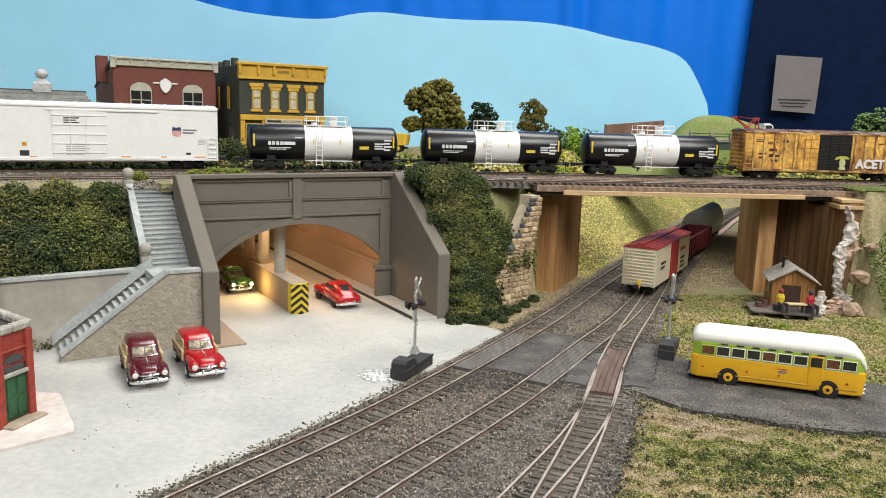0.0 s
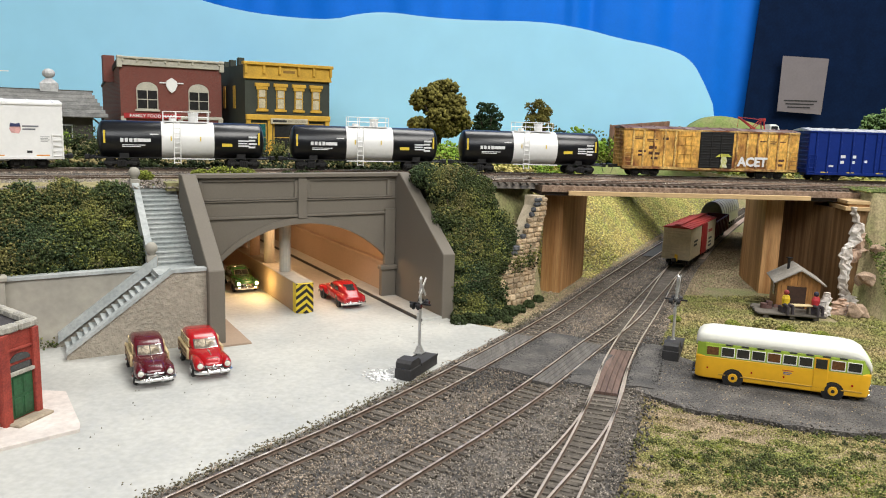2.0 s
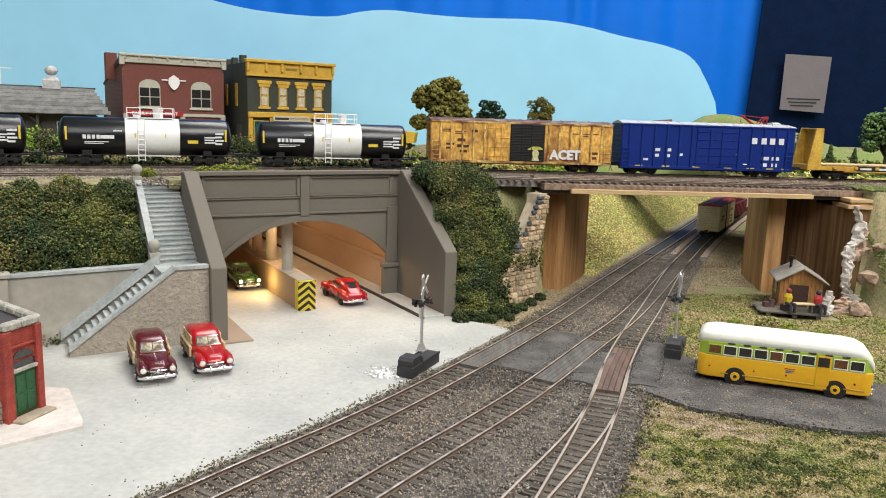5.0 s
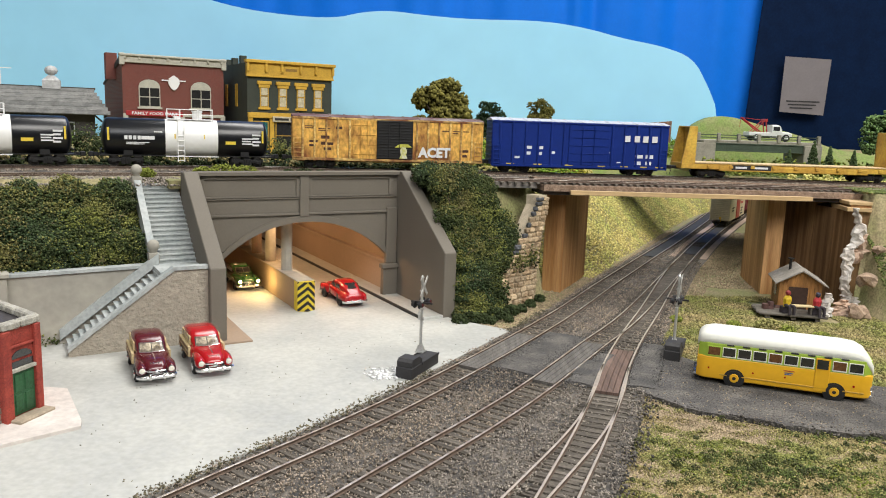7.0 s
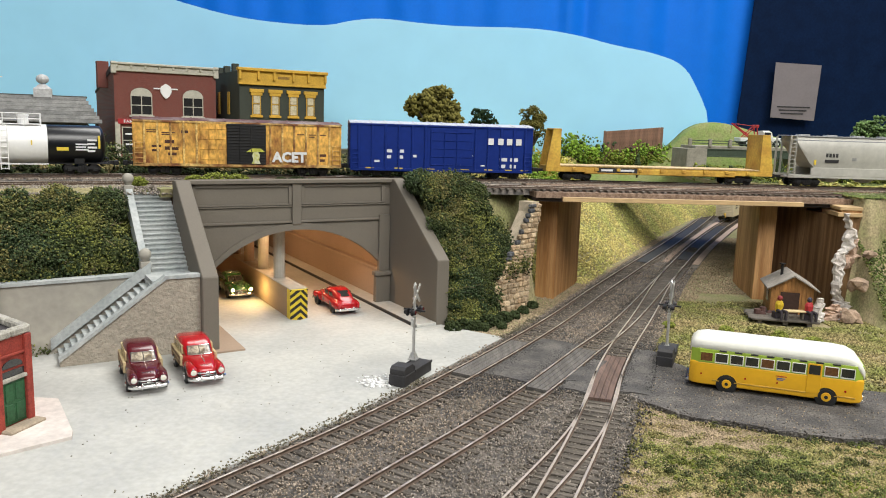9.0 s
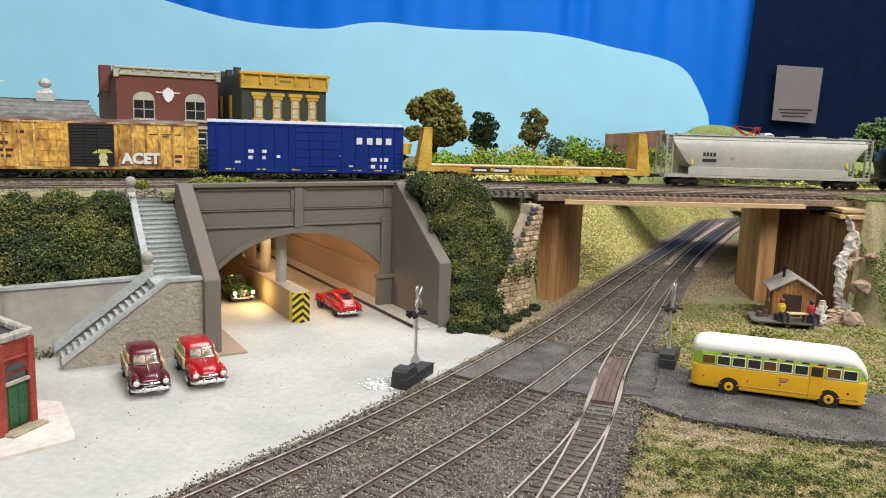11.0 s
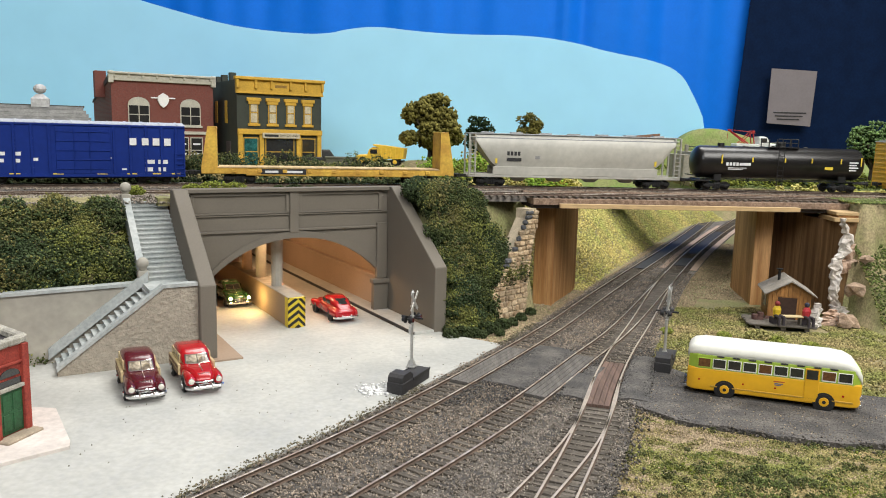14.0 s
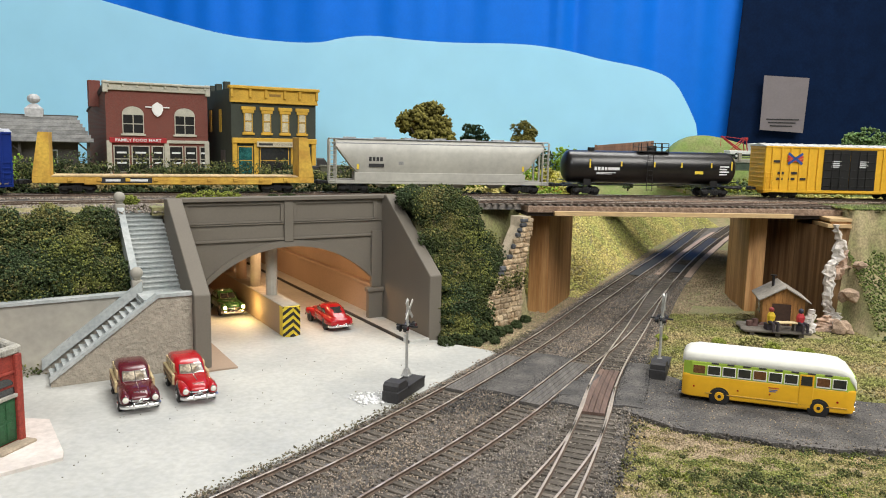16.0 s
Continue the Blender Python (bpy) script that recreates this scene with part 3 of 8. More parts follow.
    for i in range(6):
        c = thing("tunnel_column", "round rough concrete column on the median wall", "column", portal_pose(8.33, 11.5 + i * 4.6, 2.48), group="columns along the median wall")
        bm = B()
        cyl(bm, (0, 0, 0), (0, 0, 7.35), 0.52, 0.52, 14)
        for vv in bm.verts:
            vv.co.x += 0.04 * math.sin(vv.co.z * 9 + vv.co.y * 20)
        part("shaft", bm, M_SMOOTH_WALL if i < 2 else M_PORTAL_IN, c)


def build_stairs():
    s = thing("stairway", "grey cast stairway in two flights with ball finials", "stairs", portal_pose())
    # lower flight rises along v, from v = -10.2 to the landing at v = -3.6
    n1, n2 = 17, 17
    for i in range(n1):
        bm = B()
        v0 = -10.15 + i * 6.6 / n1
        box(bm, v0, -3.4, 1.0, 3.7, -0.3 if i == 0 else i * 5.1 / n1 - 0.05, (i + 1) * 5.1 / n1, 0.0)
        box(bm, v0 - 0.07, v0 + 0.1, 1.0, 3.7, (i + 1) * 5.1 / n1 - 0.07, (i + 1) * 5.1 / n1 + 0.005)
        part("step", bm, M_STAIR, s)
    bm = B()
    prism(bm, [(-10.3, -0.3), (-10.3, 0.25), (-3.5, 5.3), (-1.15, 5.3), (-1.15, -0.3)], "y", 0.55, 1.0)
    part("side_wall", bm, M_STUCCO, s, "stucco side wall of the lower flight")
    bm = B()
    prism(bm, [(-10.35, 0.2), (-10.35, 0.45), (-3.5, 5.55), (-1.15, 5.55), (-1.15, 5.3), (-3.45, 5.3)], "y", 0.42, 1.12)
    part("side_coping", bm, M_STAIR, s)
    bm = B()
    prism(bm, [(-10.6, 0.2), (-10.6, 0.95), (-3.9, 6.0), (-3.9, 5.2)], "y", 3.7, 4.15)
    part("wall_coping", bm, M_STAIR, s)
    bm = B()
    box(bm, -4.3, -1.15, 1.0, 4.4, 4.8, 5.12)
    part("landing", bm, M_STAIR, s)
    for i in range(n2):
        bm = B()
        u0 = 4.3 + i * 6.6 / n2
        z1 = 5.1 + (i + 1) * 5.3 / n2
        box(bm, -4.0, -1.15, u0, 11.2, z1 - 5.3 / n2 - 0.02, z1, 0.0)
        box(bm, -4.0, -1.15, u0 - 0.09, u0 + 0.1, z1 - 0.08, z1 + 0.005)
        part("step", bm, M_STAIR, s)
    bm = B()
    prism(bm, [(4.2, 4.6), (4.2, 5.9), (10.9, 11.0), (11.3, 11.0), (11.3, 9.5)], "x", -4.45, -3.95)
    part("upper_coping", bm, M_STAIR, s)
    for v, u, z in ((-4.2, 4.15, 6.1), (-4.2, 10.9, 11.1)):
        bm = B()
        box(bm, v - 0.36, v + 0.36, u - 0.36, u + 0.36, z - 0.9, z - 0.1, 0.04)
        cyl(bm, (v, u, z - 0.1), (v, u, z + 0.1), 0.22, 0.3)
        ball(bm, (v, u, z + 0.42), 0.44, 16)
        part("finial", bm, M_SMOOTH_WALL, s, "ball finial on a square post", True)
    w = thing("retaining_wall", "smooth grey retaining wall with a thin coping below the hillside", "wall", portal_pose())
    bm = B()
    prism(bm, [(-40, -0.4), (-40, 4.5), (-3.6, 4.95), (-3.6, -0.4)], "y", 4.0, 4.6)
    part("wall", bm, M_SMOOTH_WALL, w)
    bm = B()
    prism(bm, [(-40, 4.5), (-40, 4.7), (-4.4, 5.15), (-4.4, 4.93)], "y", 3.85, 4.75)
    part("coping", bm, M_STAIR, w)
    bm = B()
    box(bm, -14.6, -13.6, 3.5, 4.6, -0.3, 4.9, 0.06)
    box(bm, -14.75, -13.45, 3.35, 4.7, 4.9, 5.2, 0.05)
    part("post", bm, M_SMOOTH_WALL, w)


def build_bridge():
    for name, pts, z1, label in (
            ("bridge_pier", [(10.1, 76.2), (11.9, 75.3), (15.8, 84.0), (14.0, 85.0)], 9.65, "varnished pine board pier under the railway bridge"),
            ("bridge_pier", [(34.4, 87.0), (33.08, 78.2), (34.75, 77.9), (36.1, 86.7)], 9.65, "varnished pine board pier beside the shed"),):
        p = thing(name, label, "bridge pier")
        bm = B()
        prism(bm, pts, "z", -0.6, z1)
        bmesh.ops.bevel(bm, geom=bm.edges[:], offset=0.05, segments=1, affect="EDGES")
        part("board", bm, M_WOOD, p)
    a = thing("bridge_abutment", "brown streaked board abutment with a stacked board cap", "abutment")
    stained = mat("stained_board", (0.30, 0.175, 0.085), 0.6, scale=26, vary=0.3, bump=0.25, second=(0.15, 0.08, 0.035), stretch=(7, 7, 0.25), fine=4, obrand=0.12)
    e0, e1 = Vector((36.0, 87.0, 0)), Vector((39.35, 72.9, 0))
    for i in range(5):
        p0, p1 = e0.lerp(e1, i / 5), e0.lerp(e1, (i + 1) / 5 - 0.004)
        bm = B()
        prism(bm, [(p0.x, p0.y), (p1.x, p1.y), (p1.x + 1.6, p1.y + 0.4), (p0.x + 1.6, p0.y + 0.4)], "z", -0.6, 9.0 if i > 2 else 9.55)
        part("board", bm, stained, a)
    bm = B()
    prism(bm, [(41.0, 73.4), (47, 74.5), (47, 87), (37.7, 87)], "z", -0.6, 8.9)
    part("core", bm, stained, a)
    for k, (g0, z0, z1) in enumerate(((0.0, 9.0, 9.4), (0.35, 9.4, 9.62), (0.15, 9.62, 9.95))):
        bm = B()
        box(bm, -0.75 + g0, 1.5, -0.8 + g0 * 0.6, 3.4, z0, z1, 0.04, Matrix.Translation((39.2, 73.6, 0)) @ Matrix.Rotation(-0.12, 4, "Z"))
        part("cap_board", bm, M_WOOD_LIGHT if k != 1 else M_WOOD, a)
    g = thing("bridge_deck", "railway bridge deck with cork roadbed edge and pale pine fascia strip", "bridge")
    i0, i1 = [int(np.argmin(abs(X_ALL - q))) for q in (8.4, 47)]
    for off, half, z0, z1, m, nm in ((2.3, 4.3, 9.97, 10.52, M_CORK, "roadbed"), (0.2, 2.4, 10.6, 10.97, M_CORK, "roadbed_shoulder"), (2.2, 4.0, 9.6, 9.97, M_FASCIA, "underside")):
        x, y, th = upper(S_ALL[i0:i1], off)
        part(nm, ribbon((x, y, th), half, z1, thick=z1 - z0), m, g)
    x, y, th = upper(np.array([11.0, 35.2]), 6.9)
    bm = B()
    loft(bm, [[(a, b, 9.76), (a, b - 0.7, 9.76), (a, b - 0.7, 10.14), (a, b, 10.14)] for a, b in zip(x, y)])
    part("fascia_strip", bm, M_WOOD_LIGHT, g)
    bm = B()
    i0 = int(np.argmin(abs(S_ALL + 70)))
    i1 = int(np.argmin(abs(X_ALL - 9)))
    x, y, th = upper(S_ALL[i0:i1], 0.0)
    solid("track_bed_upper", ribbon((x, y, th), 2.3, 10.98, thick=0.5, slope=0.7), M_BALLAST_BED, "brown ballast bed of the upper main track", "track bed", kind="structure")
    x, y, th = upper(S_ALL[i0:i1], 3.7)
    solid("track_bed", ribbon((x, y, th), 1.75, 10.66, thick=0.5, slope=0.4), M_BALLAST_BED, "grey ballast bed of the upper tracks", "track bed", kind="structure")
    # slab that carries the line over the road tunnel
    bm = B()
    box(bm, -2, 20, 9.6, 60, 10.1, 10.75)
    solid("tunnel_roof_slab", bm, M_EARTH, "earth covered slab over the tunnel", "slab", portal_pose(), kind="structure")


def build_backdrop():
    bm = B()
    top = [(-130, 46), (-69, 40.5), (-60, 38.8), (-52, 36.9), (-40.6, 33.9), (-32.8, 32.0), (-25.9, 31.2), (-18, 30.9), (-13.8, 32), (-9.4, 32.4), (-3.4, 31.8), (3.6, 31.5), (14, 31.7), (21, 30.8), (26.3, 29.5), (32.9, 28.5), (37.6, 26.9), (40.1, 23), (41.6, 20), (42.1, 17.5), (42.5, 8), (-130, 8)]
    edge = top[1:-3]
    for _ in range(2):                                   # round the cut edge
        edge = [edge[0]] + [q for a, b in zip(edge, edge[1:]) for q in ((a[0] * 0.75 + b[0] * 0.25, a[1] * 0.75 + b[1] * 0.25), (a[0] * 0.25 + b[0] * 0.75, a[1] * 0.25 + b[1] * 0.75))] + [edge[-1]]
    prism(bm, [top[0]] + edge + top[-3:], "y", 122, 123)
    solid("sky_backdrop", bm, M_SKYBOARD, "light blue painted sky board with a wavy cut top edge", "backdrop", kind="structure")
    for nm, x0, x1, y0, mt, lab in (("blue_curtain", -230, 82, 200, M_CURTAIN, "royal blue pleated curtain behind the layout"), ("navy_drape", 74.5, 230, 196, M_NAVY, "dark navy drape behind the layout")):
        bm = B()
        n = 340
        vs = []
        for i in range(n + 1):
            x = x0 + (x1 - x0) * i / n
            d = 0.5 * math.sin(x * 0.24 + 0.9 * math.sin(x * 0.05)) + 0.22 * math.sin(x * 0.7 + 1.1 * math.sin(x * 0.11))
            if nm == "blue_curtain":
                d += 1.6 * math.exp(-((x - 36) / 2.2) ** 2) - 1.2 * math.exp(-((x - 31.5) / 1.8) ** 2) + 1.0 * math.exp(-((x - 58) / 4) ** 2) - 1.0 * math.exp(-((x - 66) / 3) ** 2)
            lean = 0.9 if nm == "navy_drape" else 0.0
            vs.append([bm.verts.new((x + lean * (z - 18) * 0.06, y0 + d * (1 if nm == "blue_curtain" else 0.5) * (0.5 + z / 90), z)) for z in (-105, 18, 60, 110)])
        for a, b in zip(vs, vs[1:]):
            for k in range(3):
                bm.faces.new((a[k], b[k], b[k + 1], a[k + 1]))
        ob = solid(nm, bm, mt, lab, "curtain", smooth=True)
        md = ob.modifiers.new("thickness", "SOLIDIFY")
        md.thickness = 0.004
    bm = B()
    prism(bm, [(81.6, 20.9), (92.5, 20.35), (93.0, 33.8), (81.7, 34.2)], "y", 192.6, 192.7)
    sheet = mat("printed_paper", (0.21, 0.19, 0.20), 0.3, scale=30, vary=0.06, bump=0.05)
    p = thing("paper_notice", "grey printed notice in a clear sleeve on the drape", "notice")
    part("sheet", bm, sheet, p)
    bm = B()
    for k in range(3):
        box(bm, 83.0 + k * 0.5, 91.2 - k * 0.8, 192.5, 192.6, 23.4 - k * 0.8, 23.7 - k * 0.8)
    part("print", bm, M_PRINT_BLACK, p)
    # hall around: floor, walls, ceiling, table skirt
    for nm, b6, lab in (("floor", (-500, 500, -500, 500, -110, -105), "grey hall floor"), ("ceiling", (-500, 500, -500, 500, 260, 265), "pale hall ceiling"),
                        ("wall_north", (-500, 500, 495, 500, -105, 260), "pale hall wall"), ("wall_south", (-500, 500, -500, -495, -105, 260), "pale hall wall"),
                        ("wall_west", (-500, -495, -495, 495, -105, 260), "pale hall wall"), ("wall_east", (495, 500, -495, 495, -105, 260), "pale hall wall")):
        bm = B()
        box(bm, *b6)
        solid(nm, bm, M_HALL, lab, nm.split("_")[0], kind="structure")


# ---- rolling stock: local x along the car, y across, z up from the rail top ----
SPEED = 6.671
CARS = []


def bogie(parent, x, wb=2.0):
    bm = B()
    for sy in (-1, 1):
        box(bm, x - wb / 2 - 0.45, x + wb / 2 + 0.45, sy * 1.18 - 0.1, sy * 1.18 + 0.1, 0.42, 0.72, 0.05)
        box(bm, x - 0.4, x + 0.4, sy * 1.18 - 0.13, sy * 1.18 + 0.13, 0.2, 0.8, 0.05)
        for k in (-0.2, 0, 0.2):
            cyl(bm, (x + k, sy * 1.3, 0.3), (x + k, sy * 1.3, 0.7), 0.08, seg=6)
        for w in (-wb / 2, wb / 2):
            box(bm, x + w - 0.22, x + w + 0.22, sy * 1.2 - 0.12, sy * 1.2 + 0.12, 0.3, 0.62, 0.05)
    box(bm, x - 0.3, x + 0.3, -1.2, 1.2, 0.4, 0.9)
    b = part("bogie", bm, M_BLACK, parent)
    for w in (-wb / 2, wb / 2):
        bm = B()
        cyl(bm, (0, -0.95, 0), (0, 0.95, 0), 0.1, seg=8)
        for sy in (-1, 1):
            cyl(bm, (0, sy * 0.76, 0), (0, sy * 1.02, 0), 0.48, 0.46, 18)
        ws = part("wheelset", bm, M_WHEEL, b, smooth=True)
        ws.matrix_basis = at(x + w, 0, 0.48)
    return b


def couplers(parent, half):
    for s in (-1, 1):
        bm = B()
        box(bm, min(s * (half - 0.6), s * (half + 0.75)), max(s * (half - 0.6), s * (half + 0.75)), -0.12, 0.12, 0.85, 1.15, 0.03)
        box(bm, min(s * (half + 0.5), s * (half + 0.95)), max(s * (half + 0.5), s * (half + 0.95)), -0.26, 0.26, 0.8, 1.2, 0.06)
        cyl(bm, (s * (half + 0.5), -0.2, 0.85), (s * (half + 0.7), -0.2, 0.25), 0.03, seg=5)
        part("coupler", bm, M_BLACK, parent)


def ladder(parent, x, y, z0, z1, w=0.55, mt=None, name="ladder", n=5):
    bm = B()
    for i in range(n):
        z = z0 + (z1 - z0) * i / (n - 1)
        cyl(bm, (x - w / 2, y, z), (x + w / 2, y, z), 0.035, seg=5)
    for s in (-1, 1):
        cyl(bm, (x + s * w / 2, y, z0 - 0.1), (x + s * w / 2, y, z1 + 0.1), 0.04, seg=5)
    return part(name, bm, mt, parent)


def bars(parent, x, z, w, h, n, mt, y=-1.74, name="small_print"):
    """Unreadable print as plain bars."""
    bm = B()
    for i in range(n):
        box(bm, x - w / 2, x + w / 2 - (i % 2) * w * 0.2, y - 0.012, y + 0.02, z - i * h * 1.9 - h / 2, z - i * h * 1.9 + h / 2)
    return part(name, bm, mt, parent)


def side_text(text, size, mt, parent, x, z, y=-1.76, squeeze=1.0, name="lettering", bold=0.0):
    return lettering(text, size, mt, parent, pose(x * K, y * K, z * K, 90, 0, 0), name, squeeze=squeeze, bold=bold)


def car(name, label, mid, group="freight train"):
    c = thing(name, label, "freight car", group=group)
    CARS.append((c, mid))
    return c


def boxcar(name, label, mid, length, top, mt, roof_mt, ribs, ladder_mt, floor=0.85, rib_mt=None):
    c = car(name, label, mid)
    h, w = length / 2, 1.68
    bm = B()
    box(bm, -h, h, -w, w, floor, top - 0.3, 0.04)
    part("body", bm, mt, c)
    bm = B()
    prism(bm, [(-w - 0.06, top - 0.32), (w + 0.06, top - 0.32), (w + 0.06, top - 0.24), (0, top), (-w - 0.06, top - 0.24)], "x", -h - 0.05, h + 0.05)
    for i in range(13):
        x = -h + 0.6 + i * (length - 1.2) / 12
        prism(bm, [(-w - 0.07, top - 0.3), (w + 0.07, top - 0.3), (w + 0.07, top - 0.2), (0, top + 0.05), (-w - 0.07, top - 0.2)], "x", x - 0.07, x + 0.07)
    part("roof", bm, roof_mt, c)
    for x0 in ribs:
        for s in (-1, 1):
            bm = B()
            box(bm, x0 - 0.09, x0 + 0.09, s * (w + 0.05) - 0.07, s * (w + 0.05) + 0.05, floor + 0.1, top - 0.32, 0.02)
            part("side_rib", bm, rib_mt or mt, c)
    bm = B()
    for s in (-1, 1):
        box(bm, -h, h, s * (w + 0.04) - 0.05, s * (w + 0.04) + 0.05, floor - 0.12, floor + 0.14, 0.02)
        box(bm, -h, h, s * (w + 0.04) - 0.05, s * (w + 0.04) + 0.05, top - 0.45, top - 0.28, 0.02)
    box(bm, -h + 0.5, h - 0.5, -0.5, 0.5, floor - 0.3, floor)
    part("sill", bm, rib_mt or mt, c)
    for s in (-1, 1):
        bm = B()
        for z in np.linspace(floor + 0.4, top - 0.6, 9):
            box(bm, s * h - 0.05, s * h + 0.05, -w + 0.15, w - 0.15, z - 0.1, z + 0.1, 0.03)
        part("end_corrugation", bm, mt, c)
    for x in (-h + 0.5, h - 0.5):
        ladder(c, x, -w - 0.13, floor + 0.15, floor + 1.9, 0.75, ladder_mt)
        ladder(c, x, w + 0.13, floor + 0.15, floor + 1.9, 0.75, ladder_mt)
    for x in (-h + 2.6, h - 2.6):
        bogie(c, x)
    couplers(c, h)
    return c, h, w


def dividing_door(c, x0, x1, w, z0, z1, mt, bars_n=4, name="door", proud=0.10):
    bm = B()
    box(bm, x0, x1, -w - proud, -w, z0, z1, 0.02)
    d = part(name, bm, mt, c)
    for i in range(bars_n):
        z = z0 + (z1 - z0) * (i + 0.5) / bars_n
        bm = B()
        box(bm, x0, x1, -w - proud - 0.06, -w - proud + 0.01, z - 0.04, z + 0.04, 0.015)
        part("door_bar", bm, mt, d)
    for x in (x0 + (x1 - x0) * 0.33, x0 + (x1 - x0) * 0.62):
        bm = B()
        cyl(bm, (x, -w - proud - 0.08, z0 + 0.1), (x, -w - proud - 0.08, z1 - 0.1), 0.035, seg=6)
        part("lock_rod", bm, mt, d)
    return d


def tank_shell(length, r, zc, dome=0.55, x0=None, x1=None, seg=28, wave=0.0):
    """Tank from x0 to x1 with rounded heads where it reaches its ends."""
    bm = B()
    h = length / 2
    x0, x1 = -h if x0 is None else x0, h if x1 is None else x1
    st = []
    if x0 <= -h + 1e-6:
        st += [(-h + dome * (1 - math.cos(a)), r * math.sin(a)) for a in np.linspace(0.12, math.pi / 2, 7)]
    else:
        st.append((x0, r))
    if x1 >= h - 1e-6:
        st += [(h - dome * (1 - math.cos(a)), r * math.sin(a)) for a in np.linspace(math.pi / 2, 0.12, 7)]
    else:
        st.append((x1, r))
    loft(bm, [[(x, q * math.cos(2 * math.pi * i / seg), zc + q * math.sin(2 * math.pi * i / seg)) for i in range(seg)] for x, q in st])
    return bm


M_TANKBLACK = mat("tank_black", (0.006, 0.007, 0.010), 0.3, scale=60, vary=0.25, bump=0.03)
M_TANKGREY = mat("sooty_tank_black", (0.012, 0.011, 0.011), 0.3, scale=60, vary=0.3, bump=0.03)


def banded_tank(mid, label):
    c = car("tank_car", label, mid)
    L, r, zc = 14.4, 1.62, 2.58
    for x0, x1, mt, nm in ((-7.2, -1.9, M_TANKBLACK, "tank"), (-1.9, 2.6, M_WHITE, "white_band"), (2.6, 7.2, M_TANKBLACK, "tank")):
        part(nm, tank_shell(L, r + (0.01 if nm == "white_band" else 0), zc, 0.55, x0, x1), mt, c, smooth=True)
    bm = B()
    box(bm, -6.9, 6.9, -0.35, 0.35, 0.9, 1.2)
    for s in (-1, 1):
        cyl(bm, (-6.9, s * 1.4, 1.0), (6.9, s * 1.4, 1.0), 0.05, seg=6)
        box(bm, s * 6.9 - 0.5, s * 6.9 + 0.5, -1.5, 1.5, 0.92, 1.05, 0.03)
        box(bm, s * 5.0 - 0.4, s * 5.0 + 0.4, -1.1, 1.1, 0.9, 1.5, 0.05)
        box(bm, s * 7.25 - 0.05, s * 7.25 + 0.05, -1.45, 1.45, 1.35, 1.45)
        for t in (-1.4, 1.4):
            cyl(bm, (s * 7.25, t, 1.0), (s * 7.25, t, 1.6), 0.04, seg=5)
    part("frame", bm, M_BLACK, c)
    bm = B()
    cyl(bm, (0.9, 0, zc + r - 0.1), (0.9, 0, zc + r + 0.75), 0.42, seg=16)
    cyl(bm, (0.9, 0, zc + r + 0.7), (0.9, 0, zc + r + 0.82), 0.47, seg=16)
    cyl(bm, (-0.9, 0, zc + r - 0.1), (-0.9, 0, zc + r + 0.3), 0.3, seg=12)
    box(bm, -1.6, 2.1, -0.75, 0.75, zc + r - 0.02, zc + r + 0.06)
    part("dome", bm, M_WHITE, c)
    bm = B()
    for y in (-0.8, 0.8):
        for z in (zc + r + 0.45, zc + r + 0.9):
            cyl(bm, (-1.7, y, z), (2.2, y, z), 0.035, seg=5)
        for x in (-1.7, -0.6, 1.0, 2.2):
            cyl(bm, (x, y, zc + r - 0.2), (x, y, zc + r + 0.9), 0.035, seg=5)
    for x in (-1.7, 2.2):
        cyl(bm, (x, -0.8, zc + r + 0.9), (x, 0.8, zc + r + 0.9), 0.035, seg=5)
    part("railing", bm, M_WHITE, c)
    ladder(c, -0.6, -1.72, 0.6, zc + r - 0.1, 0.55, M_WHITE, n=9)
    bm = B()
    box(bm, -1.9, 2.6, -1.74, -1.4, 0.92, 1.0)
    part("running_board", bm, M_WHITE, c)
    for x in (-6.55, 6.55):
        bars(c, x, zc + 0.25, 0.16, 1.1, 1, M_PRINT_YELLOW, -1.63, "stripe")
    for x in (-1.1, 1.4):
        bars(c, x, zc + 0.15, 0.1, 0.4, 1, M_PRINT_YELLOW, -1.64, "stripe")
    for k in range(4):
        bars(c, -5.15 + k * 0.36, zc - 0.03, 0.26, 0.34, 1, M_PRINT_WHITE, -1.63, "reporting_mark")
    bars(c, -3.35, zc - 0.03, 1.1, 0.3, 1, M_PRINT_WHITE, -1.63)
    bars(c, -4.2, zc - 0.45, 1.9, 0.07, 2, M_PRINT_WHITE, -1.61)
    bars(c, -2.5, zc + 0.5, 0.7, 0.1, 3, M_PRINT_WHITE, -1.56)
    bars(c, 3.7, zc - 0.35, 0.9, 0.28, 1, M_PRINT_YELLOW, -1.61, "yellow_placard")
    bars(c, 5.2, zc + 0.05, 1.0, 0.12, 3, M_PRINT_WHITE, -1.63)
    bars(c, 6.0, zc + 0.4, 0.75, 0.16, 4, M_PRINT_WHITE, -1.63)
    for x in (-5.2, 5.2):
        bogie(c, x)
    couplers(c, 7.3)


